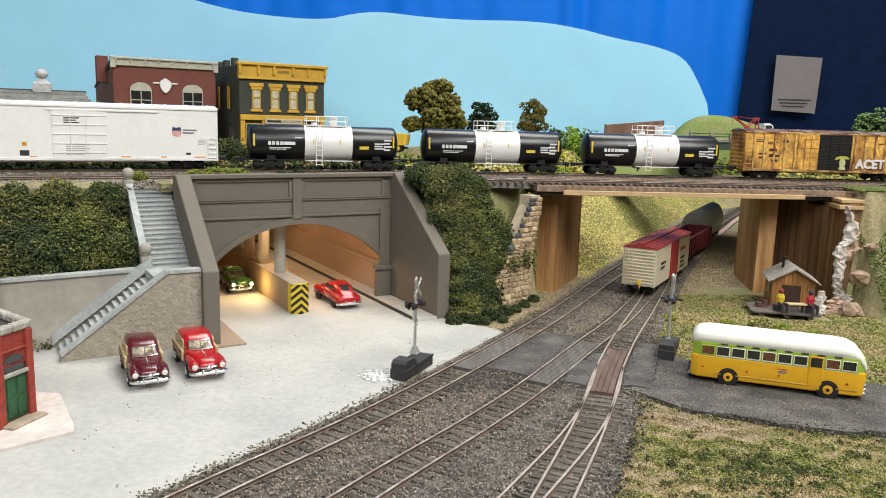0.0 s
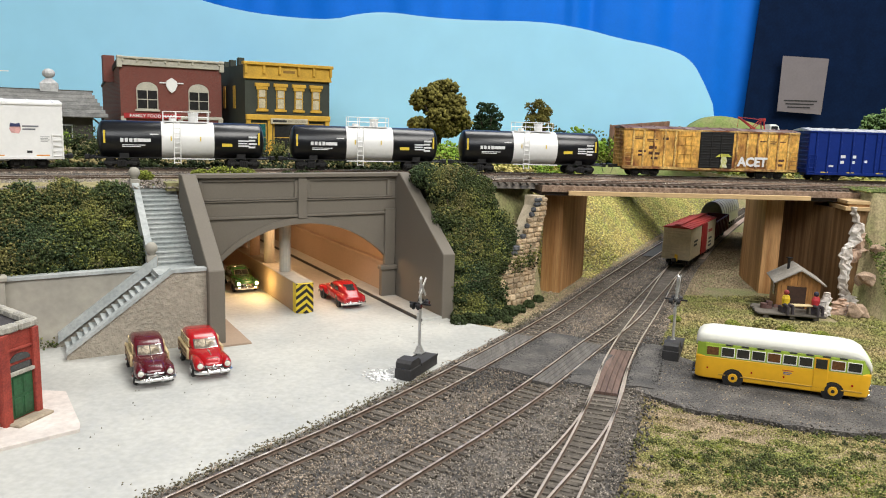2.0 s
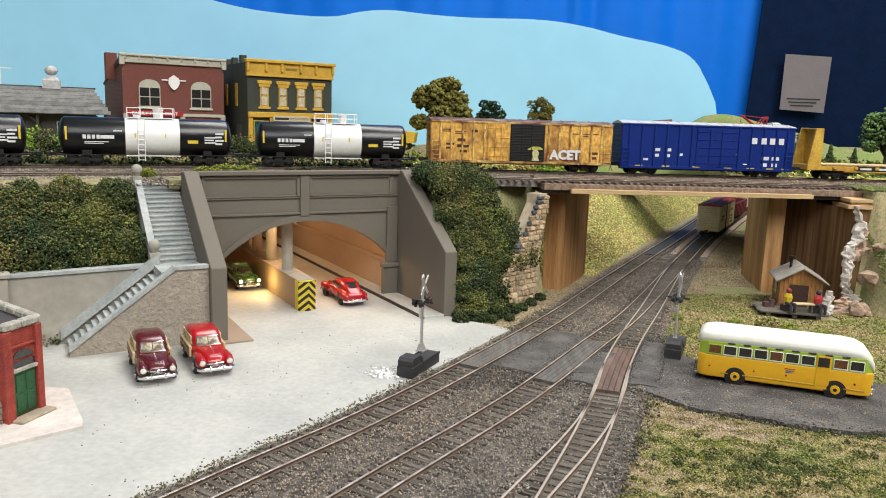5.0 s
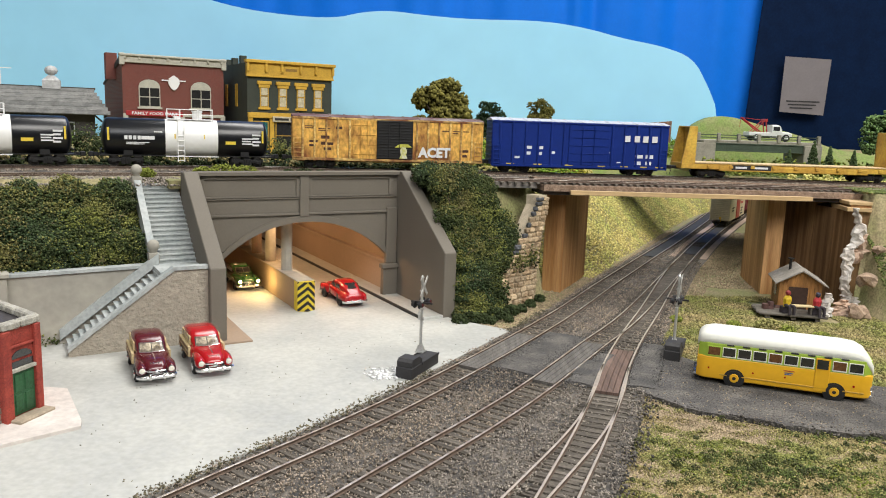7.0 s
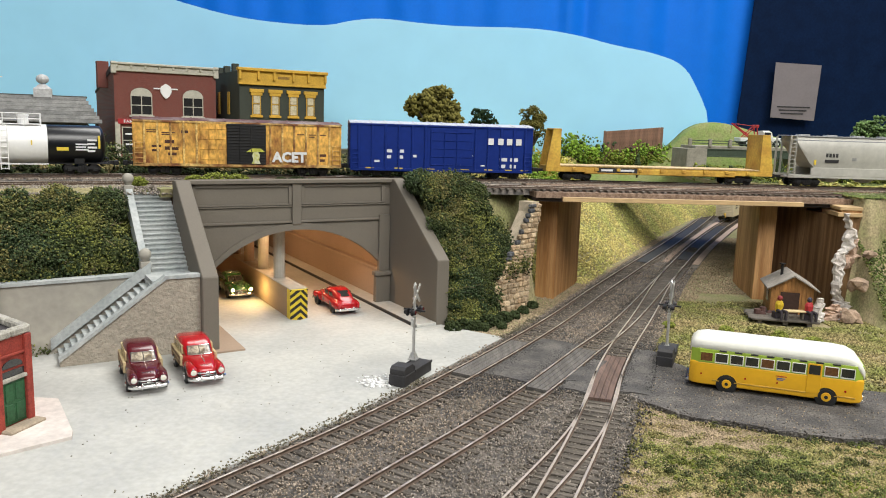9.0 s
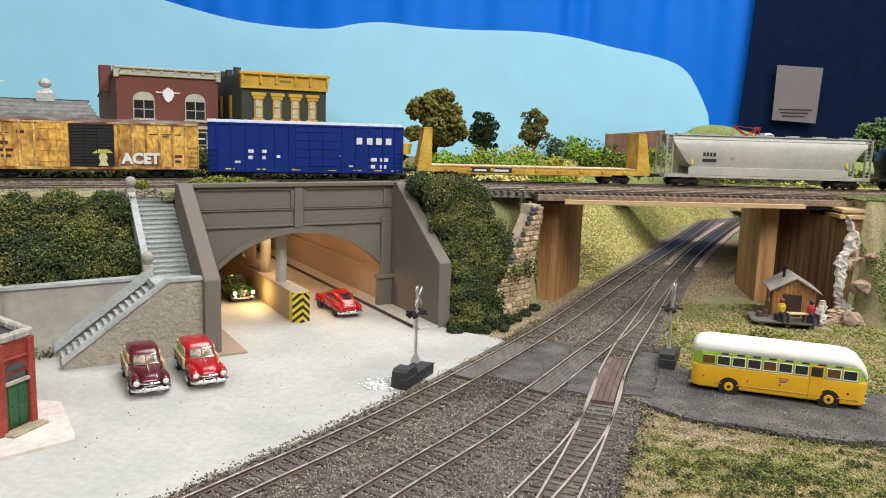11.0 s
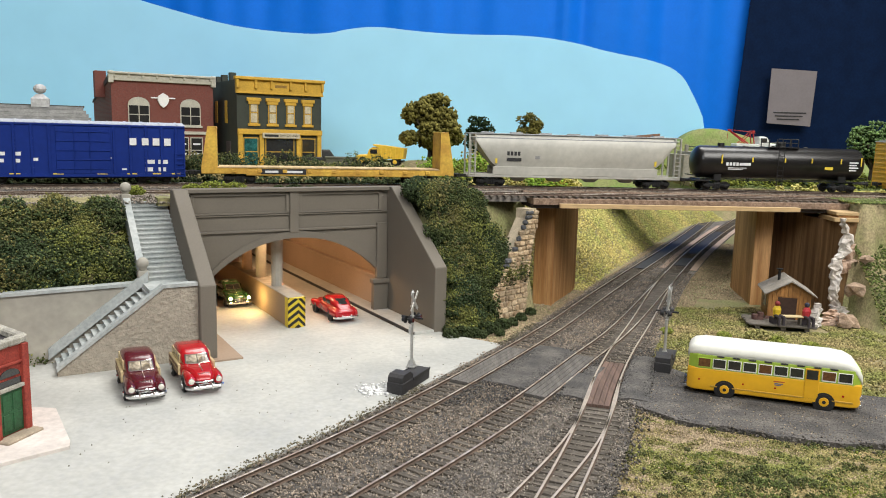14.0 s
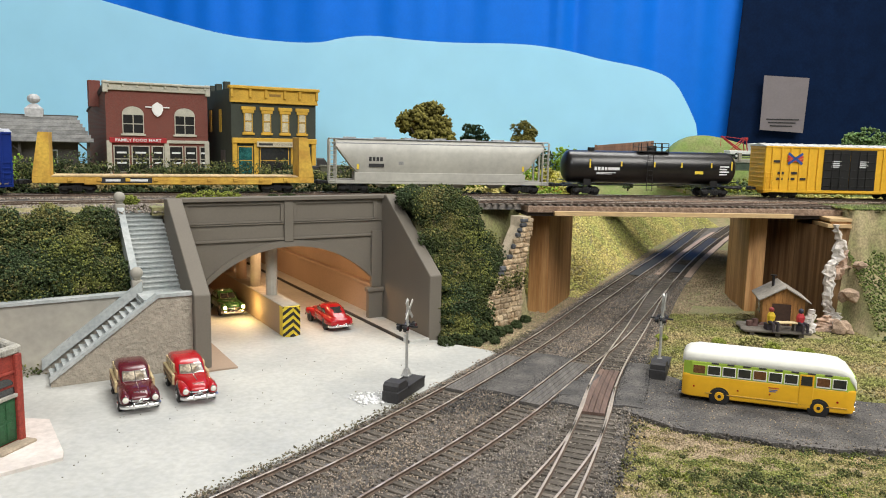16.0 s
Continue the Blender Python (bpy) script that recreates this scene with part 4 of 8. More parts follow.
def build_train():
    # white mechanical reefer
    c, h, w = boxcar("reefer_car", "white insulated boxcar with a plug door, clean", -33.1, 23.2, 5.75, M_WHITE, M_WHITE, (), M_WHITE, 0.95)
    dividing_door(c, -1.9, 2.3, w, 1.1, 5.0, M_WHITE, 5)
    for z in (5.0, 0.95):
        bm = B()
        box(bm, -2.3, 6.5, -w - 0.12, -w, z, z + 0.15, 0.02)
        part("door_rail", bm, M_WHITE, c)
    shield = B()
    prism(shield, [(7.6, 3.3), (7.75, 3.0), (8.3, 2.95), (8.45, 3.3), (8.35, 3.75), (8.05, 3.68), (7.7, 3.75)], "y", -w - 0.02, -w + 0.01)
    part("emblem", shield, mat("pink_print", (0.75, 0.42, 0.40), 0.6), c)
    bm = B()
    prism(bm, [(7.62, 3.5), (8.43, 3.5), (8.35, 3.82), (8.05, 3.74), (7.7, 3.82)], "y", -w - 0.03, -w)
    part("emblem_band", bm, mat("navy_print", (0.03, 0.04, 0.13), 0.6), c)
    bars(c, 9.15, 3.55, 1.2, 0.13, 2, mat("grey_print3", (0.2, 0.2, 0.22), 0.6), -w - 0.01)
    bars(c, -6.6, 4.0, 1.9, 0.34, 1, M_PRINT_BLACK, -w)
    bars(c, -0.4, 4.4, 1.2, 0.1, 3, M_PRINT_BLACK, -w - 0.1)
    bars(c, 0, 2.2, 1.8, 0.09, 6, mat("grey_print", (0.5, 0.5, 0.5), 0.6), -w - 0.1)
    for x, z, ww, hh in ((-4.0, 2.2, 0.35, 0.32), (-3.4, 1.15, 0.5, 0.1), (3.8, 1.15, 0.8, 0.1), (6.9, 1.15, 0.5, 0.1), (10.0, 1.15, 1.0, 0.1), (1.2, 1.45, 0.5, 0.1)):
        bars(c, x, z, ww, hh, 1, mat("orange_print", (0.75, 0.32, 0.04), 0.6), -w, "orange_mark")
    bars(c, -4.0, 1.45, 0.7, 0.45, 1, M_PRINT_BLACK, -w)
    bars(c, 9.0, 1.45, 0.4, 0.2, 1, M_PRINT_BLACK, -w)
    bars(c, 10.2, 2.7, 0.7, 0.07, 4, mat("grey_print", (0.5, 0.5, 0.5), 0.6), -w)
    for m_ in (-11.5, 5.3, 22.0):
        banded_tank(m_, "black tank car with a white band and white ladder")
    # weathered yellow boxcar
    m_y = mat("weathered_yellow", (0.76, 0.43, 0.09), 0.8, scale=42, vary=0.45, bump=0.3, second=(0.23, 0.08, 0.022), cover=0.56, edge=0.10, stretch=(1.3, 1, 0.8))
    m_rib = mat("rusty_rib", (0.76, 0.52, 0.17), 0.8, scale=70, vary=0.5, second=(0.20, 0.07, 0.025), cover=0.5, edge=0.15)
    m_roof = mat("rusty_galvanised_roof", (0.32, 0.27, 0.25), 0.7, 0.2, scale=45, vary=0.3, second=(0.12, 0.05, 0.04), cover=0.46)
    c, h, w = boxcar("boxcar", "weathered rusty yellow boxcar with painted lettering", 40.75, 18.5, 5.15, m_y, m_roof, (-8.3, -7.2, -6.1, -5.0, -3.9, 2.6, 3.7, 4.8, 5.9, 7.0, 8.1), m_rib, 0.95, m_rib)
    dividing_door(c, -3.6, -1.35, w, 1.05, 4.7, m_y, 4, "door")
    d = dividing_door(c, -1.3, 2.2, w, 1.05, 4.75, M_BLACK, 14, "black_door")
    side_text("ACET", 1.25, M_PRINT_WHITE, c, 4.35, 1.75, -w - 0.14, 1.0, "painted_lettering", 0.06)
    bm = B()
    prism(bm, [(0.9, 1.15), (1.7, 1.15), (1.55, 1.5), (1.65, 1.9), (1.45, 2.3), (1.1, 2.3), (0.95, 1.9), (1.05, 1.5)], "y", -w - 0.19, -w - 0.1)
    part("painted_mark", bm, mat("cream_spray", (0.62, 0.62, 0.45), 0.7, second=(0.5, 0.5, 0.1)), d)
    bm = B()
    prism(bm, [(0.4, 2.2), (2.1, 2.25), (1.7, 2.55), (0.9, 2.55)], "y", -w - 0.19, -w - 0.1)
    part("painted_mark", bm, mat("lime_spray", (0.55, 0.55, 0.08), 0.7), d)
    m_rust = mat("rust_print", (0.09, 0.035, 0.02), 0.8, scale=200, vary=0.4)
    for x, z, ww, hh, n_ in ((-7.6, 4.0, 1.0, 0.09, 2), (-6.3, 3.8, 1.1, 0.09, 2), (-6.2, 3.0, 0.8, 0.3, 2), (-7.3, 2.6, 0.8, 0.2, 2), (-2.5, 4.2, 1.6, 0.05, 3), (-4.9, 3.9, 0.6, 0.25, 1), (-5.9, 2.4, 0.9, 0.25, 2), (5.4, 3.9, 0.7, 0.1, 1), (6.5, 3.9, 0.7, 0.1, 2), (7.5, 3.9, 0.6, 0.1, 1), (7.5, 2.0, 0.6, 0.25, 2)):
        bars(c, x, z, ww, hh, n_, m_rust, -w, "faded_print")
    # blue boxcar
    m_b = mat("blue_car_paint", (0.007, 0.026, 0.19), 0.45, scale=40, vary=0.10, bump=0.04)
    m_b.node_tree.nodes["Principled BSDF"].inputs["Specular IOR Level"].default_value = 0.2
    c, h, w = boxcar("boxcar", "deep blue boxcar with white block lettering", 60.15, 18.2, 5.45, m_b, mat("silver_roof", (0.62, 0.64, 0.68), 0.5, 0.3), (-8.3, -7.0, -5.7, -4.4, -3.1, -1.8, 3.2, 4.5, 5.8, 7.1, 8.3), m_b, 0.8)
    dividing_door(c, -1.3, 2.9, w, 0.95, 4.9, m_b, 5)
    for x in (4.75, 5.75, 6.65, 7.6):
        bars(c, x, 3.75, 0.55, 0.62, 1, M_PRINT_WHITE, -w - 0.12, "reporting_mark")
    for x, z, ww, hh, n_ in ((-5.3, 2.6, 0.5, 0.3, 2), (-4.1, 2.6, 0.4, 0.3, 2), (-2.9, 2.15, 0.5, 0.25, 1), (1.5, 4.6, 1.2, 0.12, 3), (1.2, 2.1, 0.8, 0.1, 2), (0.0, 2.3, 0.4, 0.3, 1), (2.6, 2.3, 0.8, 0.1, 1), (6.1, 2.0, 0.8, 0.35, 2), (7.2, 2.0, 0.8, 0.35, 2), (-6.5, 1.6, 0.5, 0.2, 1), (4.0, 1.35, 0.4, 0.12, 1)):
        bars(c, x, z, ww, hh, n_, M_PRINT_WHITE, -w - 0.0)
    for x in (-7.2, -4.4, -1.2, 2.2, 4.6, 6.7, 8.3):
        bars(c, x, 0.95, 0.8, 0.1, 1, M_PRINT_YELLOW, -w - 0.08, "yellow_mark")
    # bulkhead flat car
    c = car("bulkhead_flat_car", "empty yellow bulkhead flat car with a pale plank deck", 82.9)
    m_fy = mat("flat_car_yellow", (0.66, 0.42, 0.06), 0.6, scale=60, vary=0.2, second=(0.50, 0.28, 0.04))
    m_pl = mat("pale_plank", (0.64, 0.47, 0.24), 0.7, scale=100, vary=0.25, obrand=0.15)
    bm = B()
    box(bm, -12, 12, -1.6, 1.6, 0.95, 1.5, 0.04)
    box(bm, -8, 8, -1.64, 1.64, 0.8, 1.35, 0.06)
    part("frame", bm, m_fy, c)
    bmp = B()
    box(bmp, -0.24, 0.24, -1.66, 1.66, 1.5, 1.62, 0.02)
    plank = finish("plank", bmp, m_pl)
    for i in range(42):
        ob = new("plank", plank)
        ob.parent, ob.matrix_basis = c, at(-10.25 + i * 0.5, 0, 0)
    for s in (-1, 1):
        bm = B()
        x0, x1 = s * 10.6, s * 12.0
        prism(bm, [(x0, 1.5), (x1, 1.5), (s * 11.4, 5.2), (x0, 5.2)], "y", -1.6, -1.35)
        prism(bm, [(x0, 1.5), (x1, 1.5), (s * 11.4, 5.2), (x0, 5.2)], "y", 1.35, 1.6)
        box(bm, min(x0, x0 + s * 0.25), max(x0, x0 + s * 0.25), -1.55, 1.55, 1.5, 5.2, 0.03)
        box(bm, min(x0, s * 11.4), max(x0, s * 11.4), -1.6, 1.6, 5.1, 5.25, 0.03)
        part("bulkhead", bm, m_fy, c)
    for i in range(9):
        bm = B()
        box(bm, -9.3 + i * 2.3, -8.9 + i * 2.3, -1.78, -1.6, 1.1, 1.4, 0.03)
        part("stake_pocket", bm, m_fy, c)
    bars(c, -4.6, 1.2, 4.2, 0.5, 1, M_PRINT_BLACK, -1.64, "black_panel")
    bars(c, -5.7, 1.2, 1.2, 0.2, 1, M_PRINT_WHITE, -1.67)
    bars(c, -3.6, 1.2, 1.5, 0.2, 1, M_PRINT_WHITE, -1.67)
    for x in (-8.6, 8.6):
        bogie(c, x)
    couplers(c, 12)
    # covered hopper
    c = car("covered_hopper", "light grey covered hopper car with curved sides", 107.6)
    m_h = mat("hopper_grey", (0.47, 0.46, 0.41), 0.5, scale=30, vary=0.1, bump=0.04, second=(0.40, 0.39, 0.35))
    bm = B()
    sec = [(-1.15, 5.2), (-1.6, 4.75), (-1.72, 4.0), (-1.72, 3.2), (-1.6, 2.6), (-1.5, 2.0), (1.5, 2.0), (1.6, 2.6), (1.72, 3.2), (1.72, 4.0), (1.6, 4.75), (1.15, 5.2)]
    def ring(x, zlow):
        return [(x, y, max(z, zlow)) for y, z in sec]
    loft(bm, [ring(-10.4, 4.6), ring(-10.2, 4.3), ring(-8.9, 2.6), ring(-8.2, 2.0), ring(8.2, 2.0), ring(8.9, 2.6), ring(10.2, 4.3), ring(10.4, 4.6)])
    part("body", bm, m_h, c, smooth=True)
    bm = B()
    box(bm, -11.0, 11.0, -1.35, 1.35, 5.2, 5.32, 0.03)
    for s in (-1, 1):
        box(bm, -10.6, 10.6, s * 1.5 - 0.06, s * 1.5 + 0.06, 4.72, 4.9, 0.02)
    for i in range(7):
        box(bm, -9.6 + i * 3.0, -8.4 + i * 3.0, -0.4, 0.4, 5.3, 5.45, 0.03)
    part("roof_walk", bm, mat("galvanised_grey", (0.36, 0.37, 0.38), 0.55, 0.3), c)
    bm = B()
    for s in (-1, 1):
        box(bm, -8.6, 8.6, s * 1.5 - 0.08, s * 1.5 + 0.08, 1.2, 2.05, 0.03)
        box(bm, -11.0, 11.0, s * 1.45 - 0.1, s * 1.45 + 0.1, 0.95, 1.3, 0.03)
        for x in (-11, 11, -10.4, 10.4):
            box(bm, x - 0.08, x + 0.08, s * 1.45 - 0.08, s * 1.45 + 0.08, 1.0, 5.2)
    for s in (-1, 1):
        box(bm, s * 10.4 - 0.7, s * 10.4 + 0.7, -1.5, 1.5, 0.95, 1.1)
    part("frame", bm, m_h, c)
    for i in range(4):
        bm = B()
        x = -5.7 + i * 3.8
        loft(bm, [[(x - 1.5, -1.2, 1.5), (x + 1.5, -1.2, 1.5), (x + 1.5, 1.2, 1.5), (x - 1.5, 1.2, 1.5)], [(x - 0.4, -0.5, 0.55), (x + 0.4, -0.5, 0.55), (x + 0.4, 0.5, 0.55), (x - 0.4, 0.5, 0.55)]])
        part("hopper_chute", bm, m_h, c)
    ladder(c, -10.7, -1.6, 1.2, 4.9, 0.6, m_h, n=10)
    ladder(c, 10.7, -1.6, 1.2, 4.9, 0.6, m_h, n=10)
    for k in range(4):
        bars(c, -7.1 + k * 0.36, 3.35, 0.26, 0.4, 1, M_PRINT_BLACK, -1.72, "reporting_mark")
    bars(c, -6.5, 2.75, 1.5, 0.32, 1, M_PRINT_BLACK, -1.66)
    bars(c, -4.1, 3.0, 0.5, 0.3, 1, mat("grey_print2", (0.33, 0.33, 0.32), 0.6), -1.7)
    for x in (-8.3, 8.3):
        bars(c, x, 2.6, 0.22, 0.5, 1, M_PRINT_YELLOW, -1.66, "yellow_mark")
    for x in (-8.7, 8.7):
        bogie(c, x)
    couplers(c, 11.2)
    # plain black tank car
    c = car("tank_car", "glossy black tank car with a black ladder and platform", 129.7)
    L, r, zc = 18.6, 1.66, 2.95
    part("tank", tank_shell(L, r, zc, 0.8), M_TANKGREY, c, smooth=True)
    bm = B()
    box(bm, -1.5, 1.9, -0.9, 0.9, zc + r - 0.05, zc + r + 0.05)
    cyl(bm, (0.3, 0, zc + r), (0.3, 0, zc + r + 0.6), 0.5, seg=14)
    for x in (-1.4, -0.5, 1.0, 1.8):
        for y in (-0.85, 0.85):
            cyl(bm, (x, y, zc + r - 0.2), (x, y, zc + r + 0.85), 0.05, seg=5)
    for y in (-0.85, 0.85):
        cyl(bm, (-1.4, y, zc + r + 0.45), (1.8, y, zc + r + 0.45), 0.045, seg=5)
        cyl(bm, (0.5, y, zc + r + 0.85), (1.8, y, zc + r + 0.85), 0.045, seg=5)
    cyl(bm, (-6.2, 0, zc + r - 0.1), (-6.2, 0, zc + r + 0.3), 0.35, seg=10)
    part("platform", bm, M_BLACK, c)
    ladder(c, -0.4, -1.74, 0.7, zc + r + 0.1, 0.6, M_BLACK, n=9)
    bm = B()
    for s in (-1, 1):
        box(bm, s * 8.6 - 0.8, s * 8.6 + 0.8, -1.5, 1.5, 0.95, 1.1, 0.03)
        cyl(bm, (-8.8, s * 1.35, 1.15), (8.8, s * 1.35, 1.15), 0.05, seg=6)
        box(bm, s * 6.8 - 0.4, s * 6.8 + 0.4, -1.1, 1.1, 1.0, 1.8, 0.05)
        box(bm, s * 9.3 - 0.04, s * 9.3 + 0.04, -1.4, 1.4, 1.5, 1.6)
    part("frame", bm, M_BLACK, c)
    for x, hh in ((-6.7, 0.9), (-3.4, 0.5), (0.1, 0.5), (3.0, 0.5), (6.2, 0.5), (8.4, 0.9)):
        bars(c, x, zc + 0.35, 0.14, hh, 1, M_PRINT_YELLOW, -1.66, "stripe")
    for k in range(4):
        bars(c, -6.1 + k * 0.36, zc - 0.15, 0.26, 0.34, 1, M_PRINT_WHITE, -1.66, "reporting_mark")
    bars(c, -4.2, zc - 0.15, 1.2, 0.28, 1, M_PRINT_WHITE, -1.66)
    bars(c, -5.0, zc - 0.55, 2.0, 0.07, 2, M_PRINT_WHITE, -1.63)
    bars(c, 4.9, zc - 0.4, 0.9, 0.3, 1, M_PRINT_YELLOW, -1.63, "yellow_placard")
    bars(c, 7.6, zc + 0.25, 1.0, 0.14, 4, M_PRINT_WHITE, -1.67)
    for x in (-6.9, 6.9):
        bogie(c, x)
    couplers(c, 9.4)
    # clean yellow boxcar with a double black door
    m_y2 = mat("bright_yellow_paint", (0.75, 0.42, 0.025), 0.5, scale=40, vary=0.08, bump=0.05)
    c, h, w = boxcar("boxcar", "clean bright yellow boxcar with black double doors", 150.6, 17.9, 5.75, m_y2, mat("pale_roof", (0.66, 0.66, 0.64), 0.5), (-8.2, -7.2, -6.2, -5.2, -4.2, -3.2, 4.0, 5.0, 6.0, 7.0, 8.2), m_y2, 0.8)
    dividing_door(c, -2.6, 0.3, w, 1.0, 5.2, M_BLACK, 5)
    dividing_door(c, 0.35, 3.2, w, 1.0, 5.2, M_BLACK, 5)
    for col, a in ((mat("red_print", (0.62, 0.06, 0.03), 0.6), 1), (mat("blue_print", (0.02, 0.08, 0.32), 0.6), -1)):
        for dz in (0.16, -0.16):
            bm = B()
            if a == 1:
                prism(bm, [(-6.6, 4.1 + dz), (-5.75, 4.0 + dz), (-4.9, 4.1 + dz + 0.0), (-4.9, 4.35 + dz), (-5.75, 4.22 + dz), (-6.6, 4.35 + dz)], "y", -w - 0.15, -w - 0.1)
            part("emblem_bar", bm, col, c) if a == 1 else bm.free()
        if a == -1:
            for rz in (35, -35):
                bm = B()
                box(bm, -0.95, 0.95, -w - 0.16, -w - 0.1, -0.12, 0.12, 0, Matrix.Translation((-5.75, 0, 4.2)) @ Matrix.Rotation(radians(rz), 4, "Y"))
                part("emblem_bar", bm, col, c)
    for x, z in ((-7.7, 3.9), (-7.2, 2.7), (-5.8, 2.7), (-7.3, 2.1), (-6.0, 2.1), (-4.8, 2.1)):
        bars(c, x, z, 0.7, 0.25, 1, M_PRINT_BLACK, -w - 0.08)
    for x in (-1.2, 1.8):
        bars(c, x, 4.0, 1.0, 0.1, 4, M_PRINT_WHITE, -w - 0.12)


def build_local():
    """The departing train on the lower line; its rear car carries the marker."""
    cream = mat("cream_car_paint", (0.62, 0.55, 0.40), 0.6, scale=50, vary=0.12, bump=0.05)
    redr = mat("red_roof_paint", (0.36, 0.035, 0.03), 0.5, scale=50, vary=0.15)
    L = thing("boxcar", "cream boxcar with a red roof and red door", "freight car", group="departing train")
    h, w, top, floor = 7.3, 1.62, 5.0, 0.95
    bm = B()
    box(bm, -h, h, -w, w, floor, top - 0.3, 0.04)
    part("body", bm, cream, L)
    bm = B()
    prism(bm, [(-w - 0.08, top - 0.34), (w + 0.08, top - 0.34), (w + 0.08, top - 0.26), (0.25, top), (-0.25, top), (-w - 0.08, top - 0.26)], "x", -h - 0.06, h + 0.06)
    for i in range(10):
        x = -h + 0.7 + i * 1.46
        prism(bm, [(-w - 0.09, top - 0.32), (w + 0.09, top - 0.32), (w + 0.09, top - 0.22), (0, top + 0.05), (-w - 0.09, top - 0.22)], "x", x - 0.06, x + 0.06)
    box(bm, -h - 0.1, h + 0.1, -0.35, 0.35, top + 0.05, top + 0.14)
    part("roof", bm, redr, L)
    for s in (-1, 1):
        bm = B()
        for z in np.linspace(floor + 0.3, top - 0.6, 11):
            box(bm, s * h - 0.06, s * h + 0.06, -w + 0.12, w - 0.12, z - 0.08, z + 0.08, 0.04)
        part("end_corrugation", bm, cream, L)
    for s in (-1, 1):
        bm = B()
        box(bm, -1.5, 1.6, min(s * w, s * (w + 0.12)), max(s * w, s * (w + 0.12)), floor, top - 0.4, 0.03)
        part("door", bm, mat("red_door_paint", (0.42, 0.03, 0.03), 0.5), L, "red sliding door")
    bm = B()
    for i in range(8):
        z = floor + 0.2 + i * 0.45
        cyl(bm, (-h - 0.16, 0.6, z), (-h - 0.16, 1.1, z), 0.03, seg=5)
    for y in (0.6, 1.1):
        cyl(bm, (-h - 0.16, y, floor), (-h - 0.16, y, top - 0.4), 0.035, seg=5)
    part("end_ladder", bm, cream, L)
    bm = B()
    box(bm, -h - 0.3, -h - 0.12, -0.3, 0.05, 0.75, 1.6, 0.05)
    part("marker_light", bm, M_YELLOW, L, "yellow end-of-train marker")
    bars(L, 4.0, 3.4, 2.4, 0.35, 1, mat("red_print3", (0.5, 0.05, 0.04), 0.6), -w - 0.01)
    bars(L, 4.2, 2.4, 2.0, 0.25, 3, M_PRINT_BLACK, -w - 0.01)
    bars(L, -4.4, 3.0, 2.0, 0.25, 2, M_PRINT_BLACK, -w - 0.01)
    for x in (-h + 2.2, h - 2.2):
        bogie(L, x)
    couplers(L, h)
    G = thing("gondola_car", "empty maroon gondola car with ribbed sides", "freight car", group="departing train")
    maroon = mat("maroon_paint", (0.15, 0.016, 0.026), 0.55, scale=50, vary=0.15)
    bm = B()
    for s in (-1, 1):
        box(bm, -8.6, 8.6, min(s * 1.5, s * 1.66), max(s * 1.5, s * 1.66), 0.95, 3.3, 0.02)
        box(bm, min(s * 8.5, s * 8.66), max(s * 8.5, s * 8.66), -1.6, 1.6, 0.95, 3.3, 0.02)
    box(bm, -8.6, 8.6, -1.6, 1.6, 0.95, 1.3)
    part("body", bm, maroon, G)
    for i in range(12):
        x = -7.9 + i * 1.44
        for s in (-1, 1):
            bm = B()
            box(bm, x - 0.12, x + 0.12, s * 1.72 - 0.08, s * 1.72 + 0.08, 1.0, 3.25, 0.02)
            part("side_rib", bm, maroon, G)
    for x in (-6.2, 6.2):
        bogie(G, x)
    couplers(G, 8.7)
    H = thing("coil_car", "grey car with a rounded ribbed cover", "freight car", group="departing train")
    gy = mat("silver_grey_cover", (0.42, 0.43, 0.42), 0.45, 0.2, scale=40, vary=0.1)
    bm = B()
    loft(bm, [[(x, 1.6 * math.cos(a), 2.6 + 2.2 * math.sin(a)) for a in np.linspace(0, math.pi, 15)] for x in (-8, 8)])
    for i in range(9):
        x = -7.9 + i * 1.97
        loft(bm, [[(q, 1.68 * math.cos(a), 2.6 + 2.28 * math.sin(a)) for a in np.linspace(0, math.pi, 15)] for q in (x - 0.1, x + 0.1)])
    part("cover", bm, gy, H, smooth=True)
    bm = B()
    box(bm, -8.3, 8.3, -1.6, 1.6, 1.0, 2.6, 0.04)
    part("body", bm, gy, H)
    for x in (-5.8, 5.8):
        bogie(H, x)
    couplers(H, 8.3)
    return [(L, 0.0), (G, 17.6), (H, 36.2)]


def local_rows(offset):
    """Way of the departing train: along the siding's lead and on up the cutting."""
    x, y, th, s = smooth_line([(13.4, 58.1), (17.6, 66.8), (21.4, 74.6), (25.2, 82.3), (29.1, 90.2), (36.7, 105.8), (47.3, 128.6), (58.7, 151), (75, 180), (95, 205), (130, 230), (200, 260), (300, 290)])
    rows = []
    for t in np.arange(0, 16.01, 0.5):
        q = 23.8 + offset + 8.9 * t
        rows.append((float(t), at(np.interp(q, s, x) - 0.5, np.interp(q, s, y), 0, math.degrees(np.interp(q, s, th)) - 3.5)))
    return rows


LOCAL = []


